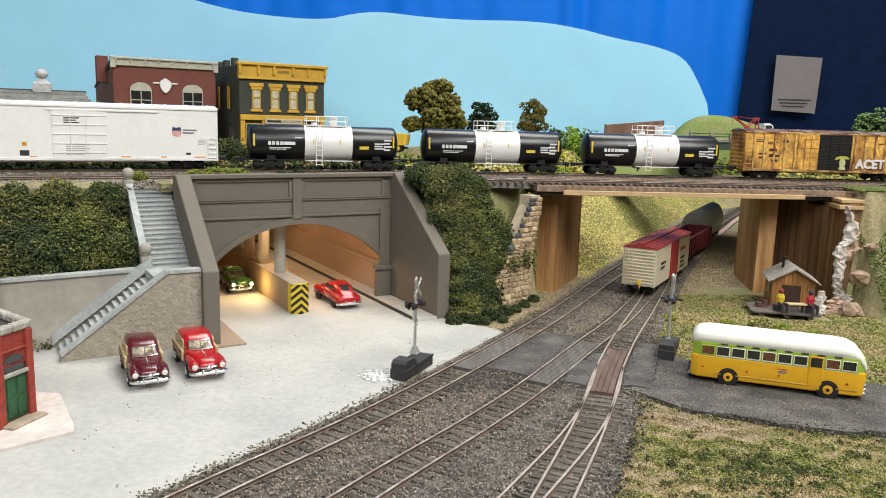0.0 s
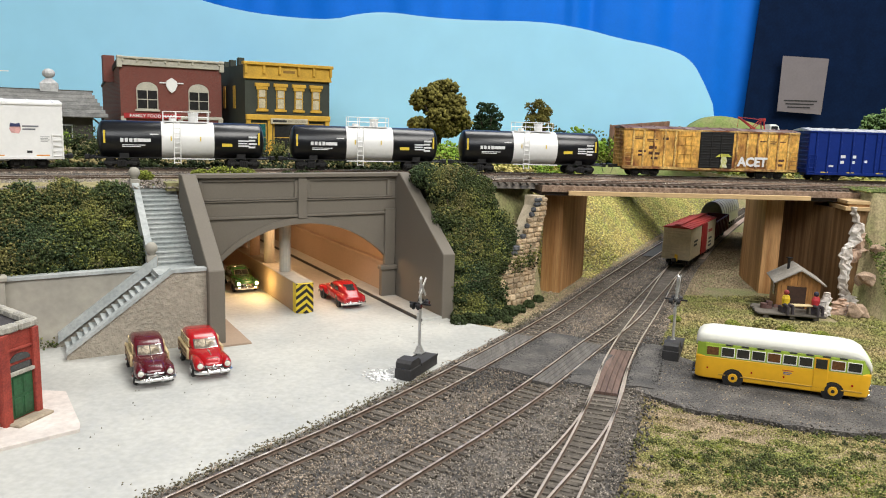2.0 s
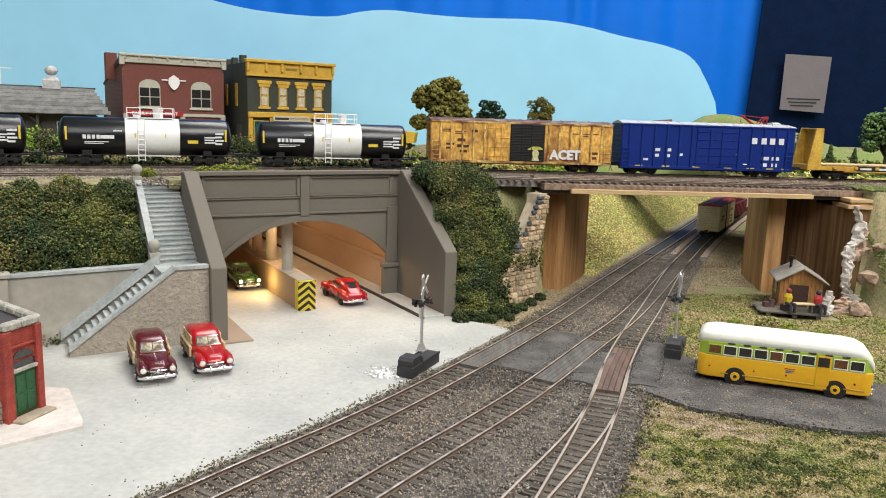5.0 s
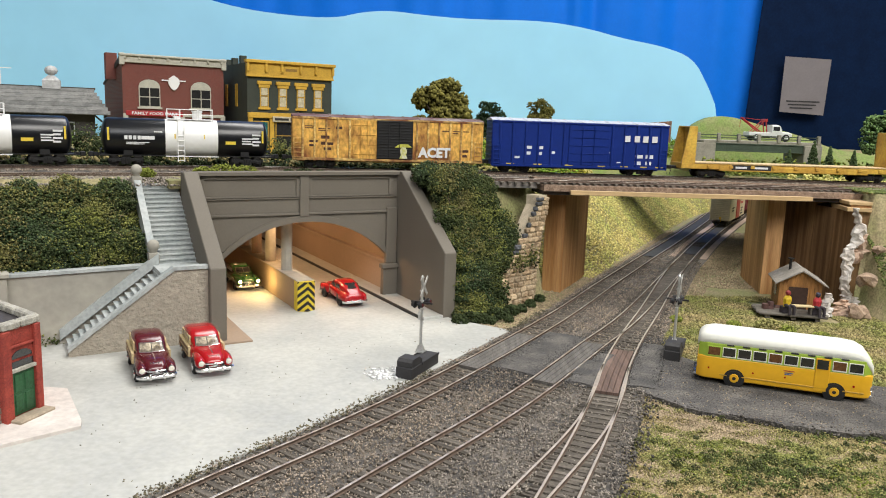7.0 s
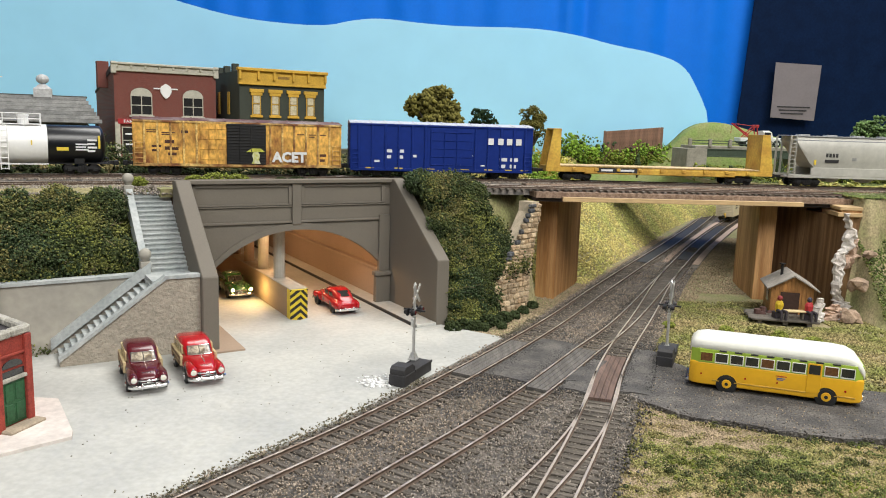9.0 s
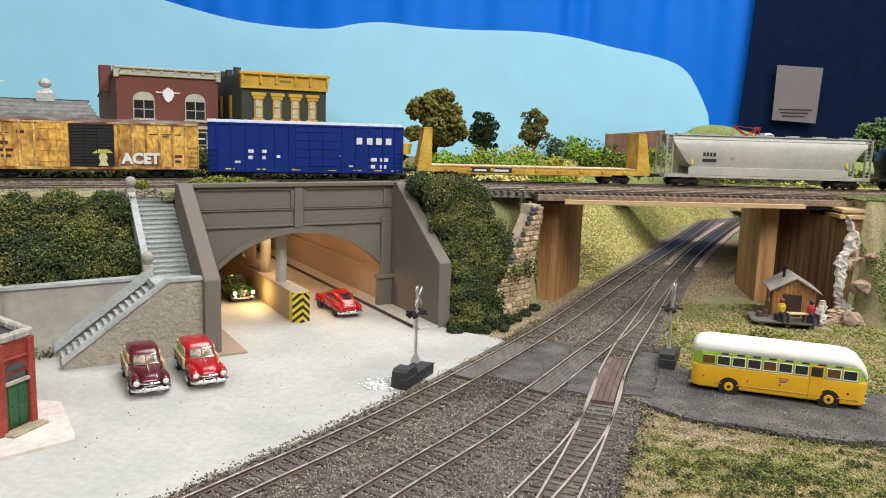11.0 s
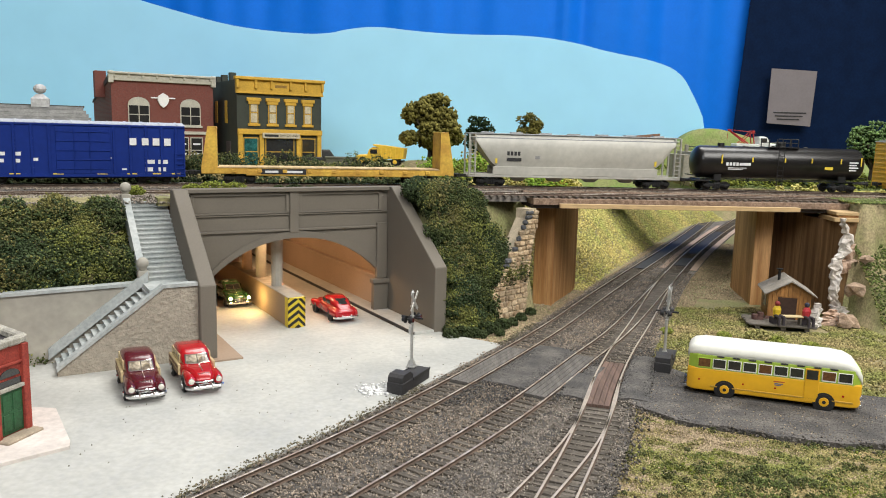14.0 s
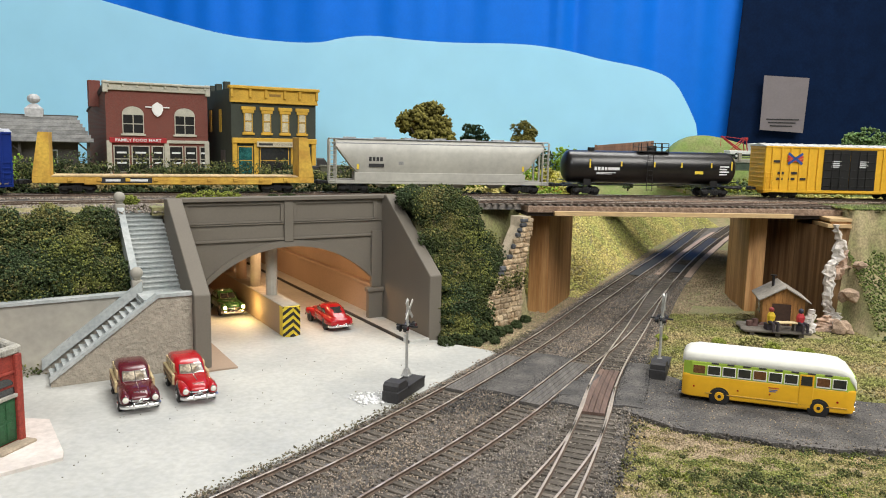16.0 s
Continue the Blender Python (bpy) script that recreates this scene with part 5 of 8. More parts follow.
def motions():
    for c, mid in CARS:
        rows = []
        for t in np.arange(0, 16.01, 0.5):
            x, y, th = upper(float(np.clip(mid - SPEED * t, -95, 160)))
            s = mid - SPEED * t
            if s > 110:
                x, y, th = upper(110.0)
                x, y = x + (s - 110) * math.cos(th), y + (s - 110) * math.sin(th)
            if s < -95:
                x, y, th = upper(-95.0)
                x, y = x + (s + 95) * math.cos(th), y + (s + 95) * math.sin(th)
            rows.append((float(t), at(float(x), float(y), RAIL_Z, math.degrees(float(th)))))
        walk(c, rows)
    for c, off in LOCAL:
        walk(c, local_rows(off))


# ---- road vehicles: local x forward, z up from the road ----
def rr(x, hw, z0, z1, r=0.3, n=4):
    """Rounded cross-section ring across the vehicle at x."""
    r = min(r, hw * 0.95, (z1 - z0) * 0.48)
    out = []
    for cy, cz, a0 in ((hw - r, z1 - r, 0), (-hw + r, z1 - r, 90), (-hw + r, z0 + r, 180), (hw - r, z0 + r, 270)):
        for i in range(n + 1):
            a = radians(a0 + 90 * i / n)
            out.append((x, cy + r * math.cos(a), cz + r * math.sin(a)))
    return out


M_DARKGLASS = mat("dark_window", (0.03, 0.03, 0.03), 0.08, scale=50, vary=0.2, bump=0, coat=0.5)
M_SCREEN = mat("bright_windscreen", (0.16, 0.13, 0.10), 0.1, scale=130, vary=0.5, bump=0, second=(0.55, 0.48, 0.36), cover=0.55, edge=0.06)
M_SEAT = mat("tan_seats", (0.45, 0.36, 0.2), 0.7)
M_LENS = mat("headlamp_lens", (0.75, 0.72, 0.62), 0.15, scale=80, vary=0.1, bump=0)
M_GLOW = mat("lit_headlamp", (1, 0.9, 0.6), 0.3, emit=(1.0, 0.70, 0.22), strength=30.0, bump=0)
M_WOODPANEL = mat("cream_wood_panel", (0.62, 0.49, 0.27), 0.55, scale=90, vary=0.2, bump=0.1, stretch=(0.4, 1, 4))
M_WOODTRIM = mat("dark_wood_trim", (0.20, 0.11, 0.05), 0.6, scale=90, vary=0.2)


def wheels(t, places, r, width, hub):
    for x, y in places:
        bm = B()
        s = 1 if y > 0 else -1
        cyl(bm, (0, -width / 2, 0), (0, width / 2, 0), r, seg=20)
        bmesh.ops.bevel(bm, geom=[e for e in bm.edges if len(e.link_faces) == 2 and any(len(f.verts) > 4 for f in e.link_faces)], offset=width * 0.22, segments=2, affect="EDGES")
        w = part("wheel", bm, M_RUBBER, t, smooth=True)
        w.matrix_basis = at(x, y, r)
        bm = B()
        cyl(bm, (0, s * (width / 2 - 0.03), 0), (0, s * (width / 2 + 0.03), 0), r * 0.6, r * 0.5, 16)
        cyl(bm, (0, s * (width / 2), 0), (0, s * (width / 2 + 0.07), 0), r * 0.28, r * 0.2, 10)
        part("hub", bm, hub, w, smooth=True)


def lobe(bm, stations, y, n=14):
    """A rounded wing along x: stations of x, half width, bottom and top, all centred on y."""
    loft(bm, [[(px, py + y, pz) for px, py, pz in rr(x, hw, z0, z1, min(hw, (z1 - z0) / 2) * 0.92)] for x, hw, z0, z1 in stations])


def sedan(label, paint, m, kind, lit=False, group=""):
    c = thing("model_car", label, "car", m, group)
    wagon = kind == "wagon"
    bm = B()
    secs = [(-2.95, 0.62, 0.6, 0.95), (-2.8, 0.85, 0.48, 1.12), (-2.2, 0.98, 0.44, 1.28), (-0.8, 1.04, 0.42, 1.34), (0.7, 1.05, 0.42, 1.40), (1.1, 0.92, 0.42, 1.40), (2.0, 0.74, 0.44, 1.36), (2.6, 0.62, 0.5, 1.24), (2.86, 0.52, 0.58, 1.06), (2.95, 0.34, 0.66, 0.92)]
    if wagon:
        secs[0:3] = [(-2.9, 0.90, 0.5, 1.3), (-2.8, 0.98, 0.46, 1.36), (-2.0, 1.03, 0.44, 1.37)]
    loft(bm, [rr(x, hw, z0, z1, 0.3, 5) for x, hw, z0, z1 in secs])
    part("body", bm, paint, c, smooth=True)
    for s in (-1, 1):
        bm = B()
        lobe(bm, [(0.75, 0.10, 0.55, 1.15), (1.1, 0.22, 0.5, 1.22), (1.85, 0.30, 0.5, 1.26), (2.5, 0.31, 0.5, 1.22), (2.8, 0.28, 0.56, 1.16), (2.95, 0.2, 0.68, 1.06)], s * 0.84)
        part("front_wing", bm, paint, c, smooth=True)
        bm = B()
        lobe(bm, [(-2.95, 0.14, 0.62, 0.95), (-2.7, 0.24, 0.5, 1.12), (-1.9, 0.28, 0.46, 1.22), (-1.2, 0.2, 0.5, 1.15), (-0.7, 0.08, 0.55, 1.05)], s * 0.88)
        part("rear_wing", bm, paint, c, smooth=True)
        for x in (-1.75, 1.85):
            bm = B()
            cyl(bm, (x, s * 0.98, 0.52), (x, s * (1.165 if wagon else 1.13), 0.52), 0.55 if wagon else 0.5, seg=18)
            part("wheel_arch", bm, M_BLACK, c)
    if wagon:
        cab = [(-2.85, 0.90, 1.1, 1.84), (-2.6, 0.95, 1.1, 2.06), (-1.9, 0.97, 1.1, 2.2), (-1.0, 0.97, 1.1, 2.24), (-0.3, 0.95, 1.1, 2.16), (0.12, 0.91, 1.1, 1.96), (0.5, 0.88, 1.1, 1.66), (0.85, 0.86, 1.1, 1.38)]
        gl, y = (-2.5, -0.1), 0.95
    else:
        cab = [(-2.75, 0.45, 0.9, 1.1), (-2.4, 0.66, 1.1, 1.38), (-1.8, 0.8, 1.1, 1.74), (-1.1, 0.87, 1.1, 1.98), (-0.4, 0.89, 1.1, 2.05), (0.1, 0.88, 1.1, 2.0), (0.55, 0.84, 1.1, 1.8), (1.2, 0.75, 1.1, 1.34)]
        gl, y = (-1.3, 0.4), 0.86
    bm = B()
    loft(bm, [rr(x, hw, z0, z1, 0.36, 6) for x, hw, z0, z1 in cab])
    part("roof", bm, paint, c, smooth=True)
    zt = 1.84 if wagon else 1.76
    mid = (gl[0] + gl[1]) / 2
    for s in (-1, 1):
        for x0, x1 in ((gl[0], mid - 0.08), (mid + 0.08, gl[1])):
            bm = B()
            box(bm, x0, x1, min(s * y, s * (y + 0.03)), max(s * y, s * (y + 0.03)), 1.42, zt, 0.0)
            part("side_window", bm, M_DARKGLASS, c)
    bm = B()
    x0, z0, x1, z1 = (0.82, 1.44, 0.26, 1.90) if wagon else (1.14, 1.42, 0.6, 1.82)
    hw = 0.74 if wagon else 0.68
    loft(bm, [[(x0 - 0.12 * (q / hw) ** 2, q, z0), (x0 + 0.06 - 0.12 * (q / hw) ** 2, q, z0), (x1 + 0.06 - 0.12 * (q / hw) ** 2, q * 0.92, z1), (x1 - 0.12 * (q / hw) ** 2, q * 0.92, z1)] for q in np.linspace(-hw, hw, 9)])
    part("windscreen", bm, M_SCREEN if wagon else M_DARKGLASS, c)
    if wagon:
        bm = B()
        for k in range(14):
            a0 = 2 * math.pi * k / 14
            a1 = 2 * math.pi * (k + 1) / 14
            cyl(bm, (0.66, 0.32 + 0.17 * math.cos(a0), 1.62 + 0.17 * math.sin(a0)), (0.66, 0.32 + 0.17 * math.cos(a1), 1.62 + 0.17 * math.sin(a1)), 0.02, seg=4)
        part("steering_wheel", bm, M_SEAT, c)
    else:
        bm = B()
        loft(bm, [[(-2.22 + 0.14 * (q / 0.55) ** 2, q, 1.53), (-2.17 + 0.14 * (q / 0.55) ** 2, q, 1.50), (-1.52 + 0.14 * (q / 0.55) ** 2, q * 0.85, 1.88), (-1.56 + 0.14 * (q / 0.55) ** 2, q * 0.85, 1.92)] for q in np.linspace(-0.55, 0.55, 7)])
        part("rear_window", bm, M_DARKGLASS, c)
    bm = B()
    for w in (-hw, hw):
        cyl(bm, (x0 - 0.1, w, z0), (x1 - 0.06, w * 0.93, z1), 0.035, seg=6)
    cyl(bm, (x0 + 0.05, 0, z0), (x1 + 0.07, 0, z1), 0.025, seg=6)
    for k in range(8):
        qa, qb = -hw + 2 * hw * k / 8, -hw + 2 * hw * (k + 1) / 8
        cyl(bm, (x0 + 0.05 - 0.12 * (qa / hw) ** 2, qa, z0), (x0 + 0.05 - 0.12 * (qb / hw) ** 2, qb, z0), 0.028, seg=5)
        cyl(bm, (x1 + 0.06 - 0.12 * (qa / hw) ** 2, qa * 0.92, z1), (x1 + 0.06 - 0.12 * (qb / hw) ** 2, qb * 0.92, z1), 0.028, seg=5)
    part("window_frame", bm, M_CHROME, c)
    for x, sgn in ((3.08, 1), (-3.02, -1)):
        bm = B()
        loft(bm, [[(x - sgn * (0.30 * max(0, abs(y_) - 0.75) ** 2 * 6 + dx), y_, z) for dx, z in ((0, 0.38), (-0.12, 0.44), (-0.12, 0.56), (0, 0.62), (0.08, 0.5))] for y_ in (-1.16, -1.05, -0.9, -0.75, -0.4, 0, 0.4, 0.75, 0.9, 1.05, 1.16)])
        for q in (-0.4, 0.4):
            box(bm, x - 0.06, x + 0.16, q - 0.06, q + 0.06, 0.36, 0.74, 0.03)
        part("bumper", bm, M_CHROME, c, smooth=True)
    bm = B()
    for z, r_, hy in ((0.84, 0.055, 0.66), (0.70, 0.04, 0.6)):
        for k in range(8):
            qa, qb = -hy + 2 * hy * k / 8, -hy + 2 * hy * (k + 1) / 8
            cyl(bm, (3.0 - 0.22 * (qa / hy) ** 2, qa, z), (3.0 - 0.22 * (qb / hy) ** 2, qb, z), r_, seg=6)
    ball(bm, (2.98, 0, 0.8), 0.17, 12, 0.8)
    part("grille", bm, M_CHROME, c, smooth=True)
    bm = B()
    box(bm, 2.7, 2.93, -0.55, 0.55, 0.62, 0.92, 0.04)
    part("grille_shadow", bm, M_BLACK, c)
    for s in (-1, 1):
        bm = B()
        cyl(bm, (2.6, s * 0.84, 0.95), (2.99, s * 0.84, 0.93), 0.19, 0.185, 16)
        h = part("headlight", bm, M_CHROME, c)
        bm = B()
        ball(bm, (2.99, s * 0.84, 0.93), 0.155, 12, 0.4)
        part("lens", bm, M_GLOW if lit else M_LENS, h, smooth=True)
    if wagon:
        for s in (-1, 1):
            bm = B()
            box(bm, -2.78, 0.45, min(s * 1.0, s * 1.175), max(s * 1.0, s * 1.175), 0.66, 1.36, 0.03)
            box(bm, -2.6, 0.0, min(s * 0.9, s * 1.0), max(s * 0.9, s * 1.0), 1.34, 1.44, 0.0)
            box(bm, -2.5, -0.1, min(s * 0.9, s * 0.99), max(s * 0.9, s * 0.99), 1.80, 1.90, 0.0)
            for x in (-2.5, -1.9, -1.3, -0.7, -0.12):
                box(bm, x - 0.07, x + 0.07, min(s * 0.9, s * 0.995), max(s * 0.9, s * 0.995), 1.4, 1.86)
            wp = part("wood_side", bm, M_WOODPANEL, c, "cream wooden side panel")
            for x0_, x1_ in ((-2.65, -1.75), (-1.55, -0.65), (-0.5, 0.35)):
                for za, zb in ((0.74, 0.98), (1.06, 1.28)):
                    bm = B()
                    box(bm, x0_, x1_, min(s * 1.165, s * 1.185), max(s * 1.165, s * 1.185), za, zb)
                    part("dark_inset", bm, M_WOODTRIM, wp)
    bm = B()
    cyl(bm, (1.1, 0, 1.42), (2.2, 0, 1.36), 0.03, seg=6)
    for k in range(5):
        cyl(bm, (2.5, -0.3 + k * 0.15, 1.27), (2.62, -0.3 + k * 0.15, 1.23), 0.03, seg=5)
    part("bonnet_trim", bm, M_CHROME, c)
    wheels(c, [(x, q) for x in (-1.75, 1.85) for q in ((-1.04, 1.04) if wagon else (-0.97, 0.97))], 0.48, 0.30, M_CHROME if wagon else M_RUBBER)
    return c


def build_bus():
    c = thing("model_bus", "yellow and white vintage transit bus with green window band", "bus", at(19.16, 47.8, -0.1, -19.8))
    yel = mat("bus_yellow", (0.74, 0.40, 0.015), 0.35, scale=40, vary=0.05, bump=0.02, coat=0.3)
    cream = mat("bus_white_roof", (0.78, 0.78, 0.70), 0.4, scale=40, vary=0.05, bump=0.02)
    lime = mat("bus_lime_band", (0.33, 0.47, 0.05), 0.45, scale=40, vary=0.08, bump=0.02)
    def sec(x, hw, z0, z1, r):
        return [(px, py + 1.4, pz) for px, py, pz in rr(x, hw, z0, z1, r)]
    bm = B()
    loft(bm, [sec(-2.35, 1.2, 0.4, 1.82, 0.12), sec(-2.15, 1.36, 0.35, 1.84, 0.12), (sec(-1.8, 1.42, 0.33, 1.84, 0.1)), sec(7.3, 1.42, 0.33, 1.84, 0.1), sec(7.75, 1.32, 0.35, 1.84, 0.12), sec(7.94, 1.1, 0.4, 1.8, 0.12)])
    part("body", bm, yel, c, smooth=True)
    bm = B()
    loft(bm, [sec(-2.3, 1.18, 1.66, 2.75, 0.1), sec(-1.8, 1.4, 1.66, 2.75, 0.1), sec(7.4, 1.4, 1.66, 2.75, 0.1), sec(7.85, 1.1, 1.66, 2.72, 0.1)])
    part("window_band", bm, lime, c, "lime green band around the windows")
    bm = B()
    loft(bm, [sec(-2.40, 0.95, 2.46, 2.85, 0.18), sec(-2.28, 1.2, 2.48, 3.12, 0.3), sec(-2.0, 1.36, 2.5, 3.33, 0.42), sec(-1.4, 1.44, 2.5, 3.45, 0.5), sec(6.2, 1.44, 2.5, 3.45, 0.5), sec(7.0, 1.42, 2.48, 3.36, 0.5), sec(7.5, 1.36, 2.3, 3.1, 0.45), sec(7.8, 1.25, 2.0, 2.72, 0.34), sec(7.95, 1.08, 1.76, 2.35, 0.2)])
    part("roof", bm, cream, c, smooth=True)
    n = 10
    for i in range(n):
        x0 = -1.75 + i * 0.92
        if i == 7:
            continue
        for y in (-0.02, 2.82):
            bm = B()
            box(bm, x0, x0 + 0.82, y - 0.03, y + 0.03, 1.86, 2.52, 0.02)
            fr = part("window", bm, cream if i else lime, c)
            bm = B()
            box(bm, x0 + 0.05, x0 + 0.77, y - 0.04, y + 0.04, 1.95, 2.48, 0.0)
            part("pane", bm, M_DARKGLASS if i % 4 else mat("amber_pane", (0.16, 0.07, 0.03), 0.1, scale=90, vary=0.3, bump=0), fr)
    bm = B()
    box(bm, 4.66, 5.5, -0.05, 0.0, 0.45, 2.6, 0.03)
    door = part("door", bm, yel, c)
    bm = B()
    box(bm, 4.75, 5.4, -0.07, 0.0, 1.9, 2.5)
    part("pane", bm, M_DARKGLASS, door)
    for i in range(8):
        bm = B()
        x0 = -0.6 + i * 0.95
        box(bm, x0, x0 + 0.46, -0.05, 0.08, 2.62, 2.72, 0.03)
        part("vent", bm, M_BLACK, c)
    bm = B()
    box(bm, -0.9, 7.5, -0.05, 0.0, 0.62, 0.72, 0.02)
    part("trim_strip", bm, mat("dull_gold_trim", (0.55, 0.32, 0.03), 0.5), c)
    bars(c, 3.2, 1.5, 0.65, 0.05, 1, mat("red_print_small", (0.45, 0.05, 0.02), 0.6), -0.03)
    bars(c, 3.2, 1.36, 0.5, 0.05, 2, mat("blue_print_small", (0.05, 0.12, 0.32), 0.6), -0.03)
    for x, r in ((6.9, 0.06), (-1.6, 0.05), (1.1, 0.05), (3.0, 0.05)):
        bm = B()
        cyl(bm, (x, -0.05, 1.05), (x, 0.0, 1.05), r * 1.2, seg=8)
        part("reflector", bm, M_RED, c)
    bm = B()
    box(bm, 7.7, 8.05, 0.2, 2.6, 0.32, 0.55, 0.05)
    part("bumper", bm, M_CHROME, c)
    bm = B()
    box(bm, -2.55, -2.3, 0.2, 2.6, 0.35, 0.55, 0.05)
    part("bumper", bm, M_CHROME, c)
    for y in (0.4, 2.4):
        bm = B()
        cyl(bm, (7.75, y, 0.95), (7.98, y, 0.95), 0.2, seg=12)
        part("headlight", bm, M_CHROME, c)
    for x in (0.0, 5.85):
        for y in (-0.025, 2.825):
            bm = B()
            cyl(bm, (x, y - 0.02, 0.5), (x, y + 0.02, 0.5), 0.64, seg=22)
            part("wheel_arch", bm, M_BLACK, c)
    wheels(c, [(0.0, 0.1), (5.85, 0.1)], 0.56, 0.4, M_RUBBER)
    wheels(c, [(0.0, 2.7), (5.85, 2.7)], 0.56, 0.4, M_RUBBER)
    for x in (0.0, 5.85):
        bm = B()
        cyl(bm, (x, -0.16, 0.56), (x, -0.08, 0.56), 0.27, 0.30, 16)
        part("yellow_hub", bm, yel, c)
        bm = B()
        cyl(bm, (x, -0.18, 0.56), (x, -0.14, 0.56), 0.11, 0.12, 10)
        part("hub_cap", bm, M_RUBBER, c)


def build_vehicles():
    maroon = mat("maroon_car_paint", (0.085, 0.008, 0.014), 0.22, scale=60, vary=0.06, bump=0, coat=0.3)
    green = mat("green_car_paint", (0.03, 0.10, 0.025), 0.22, scale=60, vary=0.06, bump=0, coat=0.3)
    sedan("maroon wood-sided station wagon with chrome bumpers parked on the yard", maroon, at(-18.4, 47.0, -0.12, -62), "wagon", group="parked wagons")
    sedan("red wood-sided station wagon with chrome bumpers parked on the yard", M_RED, at(-15.45, 48.75, -0.12, -61), "wagon", group="parked wagons")
    sedan("glossy red coupe leaving through the tunnel", M_RED, at(-8.9, 67.6, -0.12, 120.3), "coupe")
    sedan("green sedan with lit headlights in the tunnel", green, at(-19.4, 72.3, -0.12, -59.7), "coupe", lit=True)
    build_bus()


# ---- trackside things ----
def crossing_signal(label, m, box_back, box_pose):
    s = thing("crossing_signal", label, "crossing signal", m, group="crossing signals")
    silver = mat("silver_paint", (0.62, 0.62, 0.60), 0.35, 0.6, scale=150, vary=0.15)
    bm = B()
    cyl(bm, (0, 0, 0), (0, 0, 5.2), 0.11, 0.09, 10)
    cyl(bm, (0, 0, 5.2), (0, 0, 5.38), 0.13, 0.02, 8)
    for z in (3.0, 3.5, 4.2):
        cyl(bm, (0, 0, z), (0, 0, z + 0.12), 0.15, seg=10)
    part("mast", bm, silver, s, smooth=True)
    bm = B()
    box(bm, -0.3, 0.3, -0.3, 0.3, 0, 0.14, 0.03)
    loft(bm, [[(sx * q, sy * q, z) for sx, sy in ((-1, -1), (1, -1), (1, 1), (-1, 1))] for q, z in ((0.24, 0.14), (0.13, 0.55))])
    part("base", bm, silver, s)
    for a in (50, -50):
        bm = B()
        box(bm, -0.8, 0.8, -0.03, 0.03, -0.11, 0.11, 0.02, Matrix.Translation((0, -0.14, 4.6)) @ Matrix.Rotation(radians(a), 4, "Y"))
        part("crossbuck_blade", bm, silver, s)
    bm = B()
    box(bm, -0.75, 0.75, -0.06, 0.06, 3.42, 3.54, 0.02)
    box(bm, -0.06, 0.06, -0.8, 0.8, 3.42, 3.54, 0.02)
    part("crossarm", bm, M_BLACK, s)
    lens = mat("red_signal_lens", (0.10, 0.004, 0.006), 0.15, scale=100, vary=0.1, bump=0)
    for x, y, dx in ((0.62, -0.12, -1), (-0.62, -0.12, -1), (0.62, 0.16, 1), (-0.62, 0.16, 1)):
        bm = B()
        cyl(bm, (x, y, 3.45), (x, y + dx * 0.06, 3.45), 0.26, seg=16)
        cyl(bm, (x, y, 3.45), (x, y + dx * 0.26, 3.45), 0.19, 0.16, 12)
        h = part("lamp_head", bm, M_BLACK, s)
        bm = B()
        cyl(bm, (x, y + dx * 0.2, 3.45), (x, y + dx * 0.275, 3.45), 0.13, seg=10)
        part("lens", bm, lens, h)
    bm = B()
    box(bm, -0.35, -0.12, -0.1, 0.1, 2.4, 2.95, 0.03)
    part("relay_case", bm, silver, s)
    dark = mat("charcoal_plastic", (0.035, 0.034, 0.036), 0.6, scale=120, vary=0.2)
    k = thing("relay_housing", "charcoal plastic signal machine housing", "equipment box", box_pose @ Matrix.Diagonal((0.88, 0.88, 0.88, 1)), group="signal machine housings")
    bm = B()
    box(bm, -2.2, 2.5, -0.65, 0.65, 0, 0.85, 0.05)
    part("lower_case", bm, dark, k)
    bm = B()
    prism(bm, [(-2.1, 0.85), (-2.1, 1.25), (-1.85, 1.45), (-0.8, 1.45), (-0.6, 1.3), (-0.6, 0.85)], "y", -0.6, 0.6)
    part("upper_case", bm, dark, k)
    for y in (-0.5, 0.5):
        bm = B()
        box(bm, -0.6, -0.38, y - 0.14, y + 0.14, 0.85, 1.25, 0.04)
        part("lug", bm, dark, k)
    bm = B()
    box(bm, -0.5, 2.45, -0.72, -0.65, 0.72, 0.92, 0.02)
    box(bm, -0.5, 2.45, 0.65, 0.72, 0.72, 0.92, 0.02)
    part("flange", bm, dark, k)


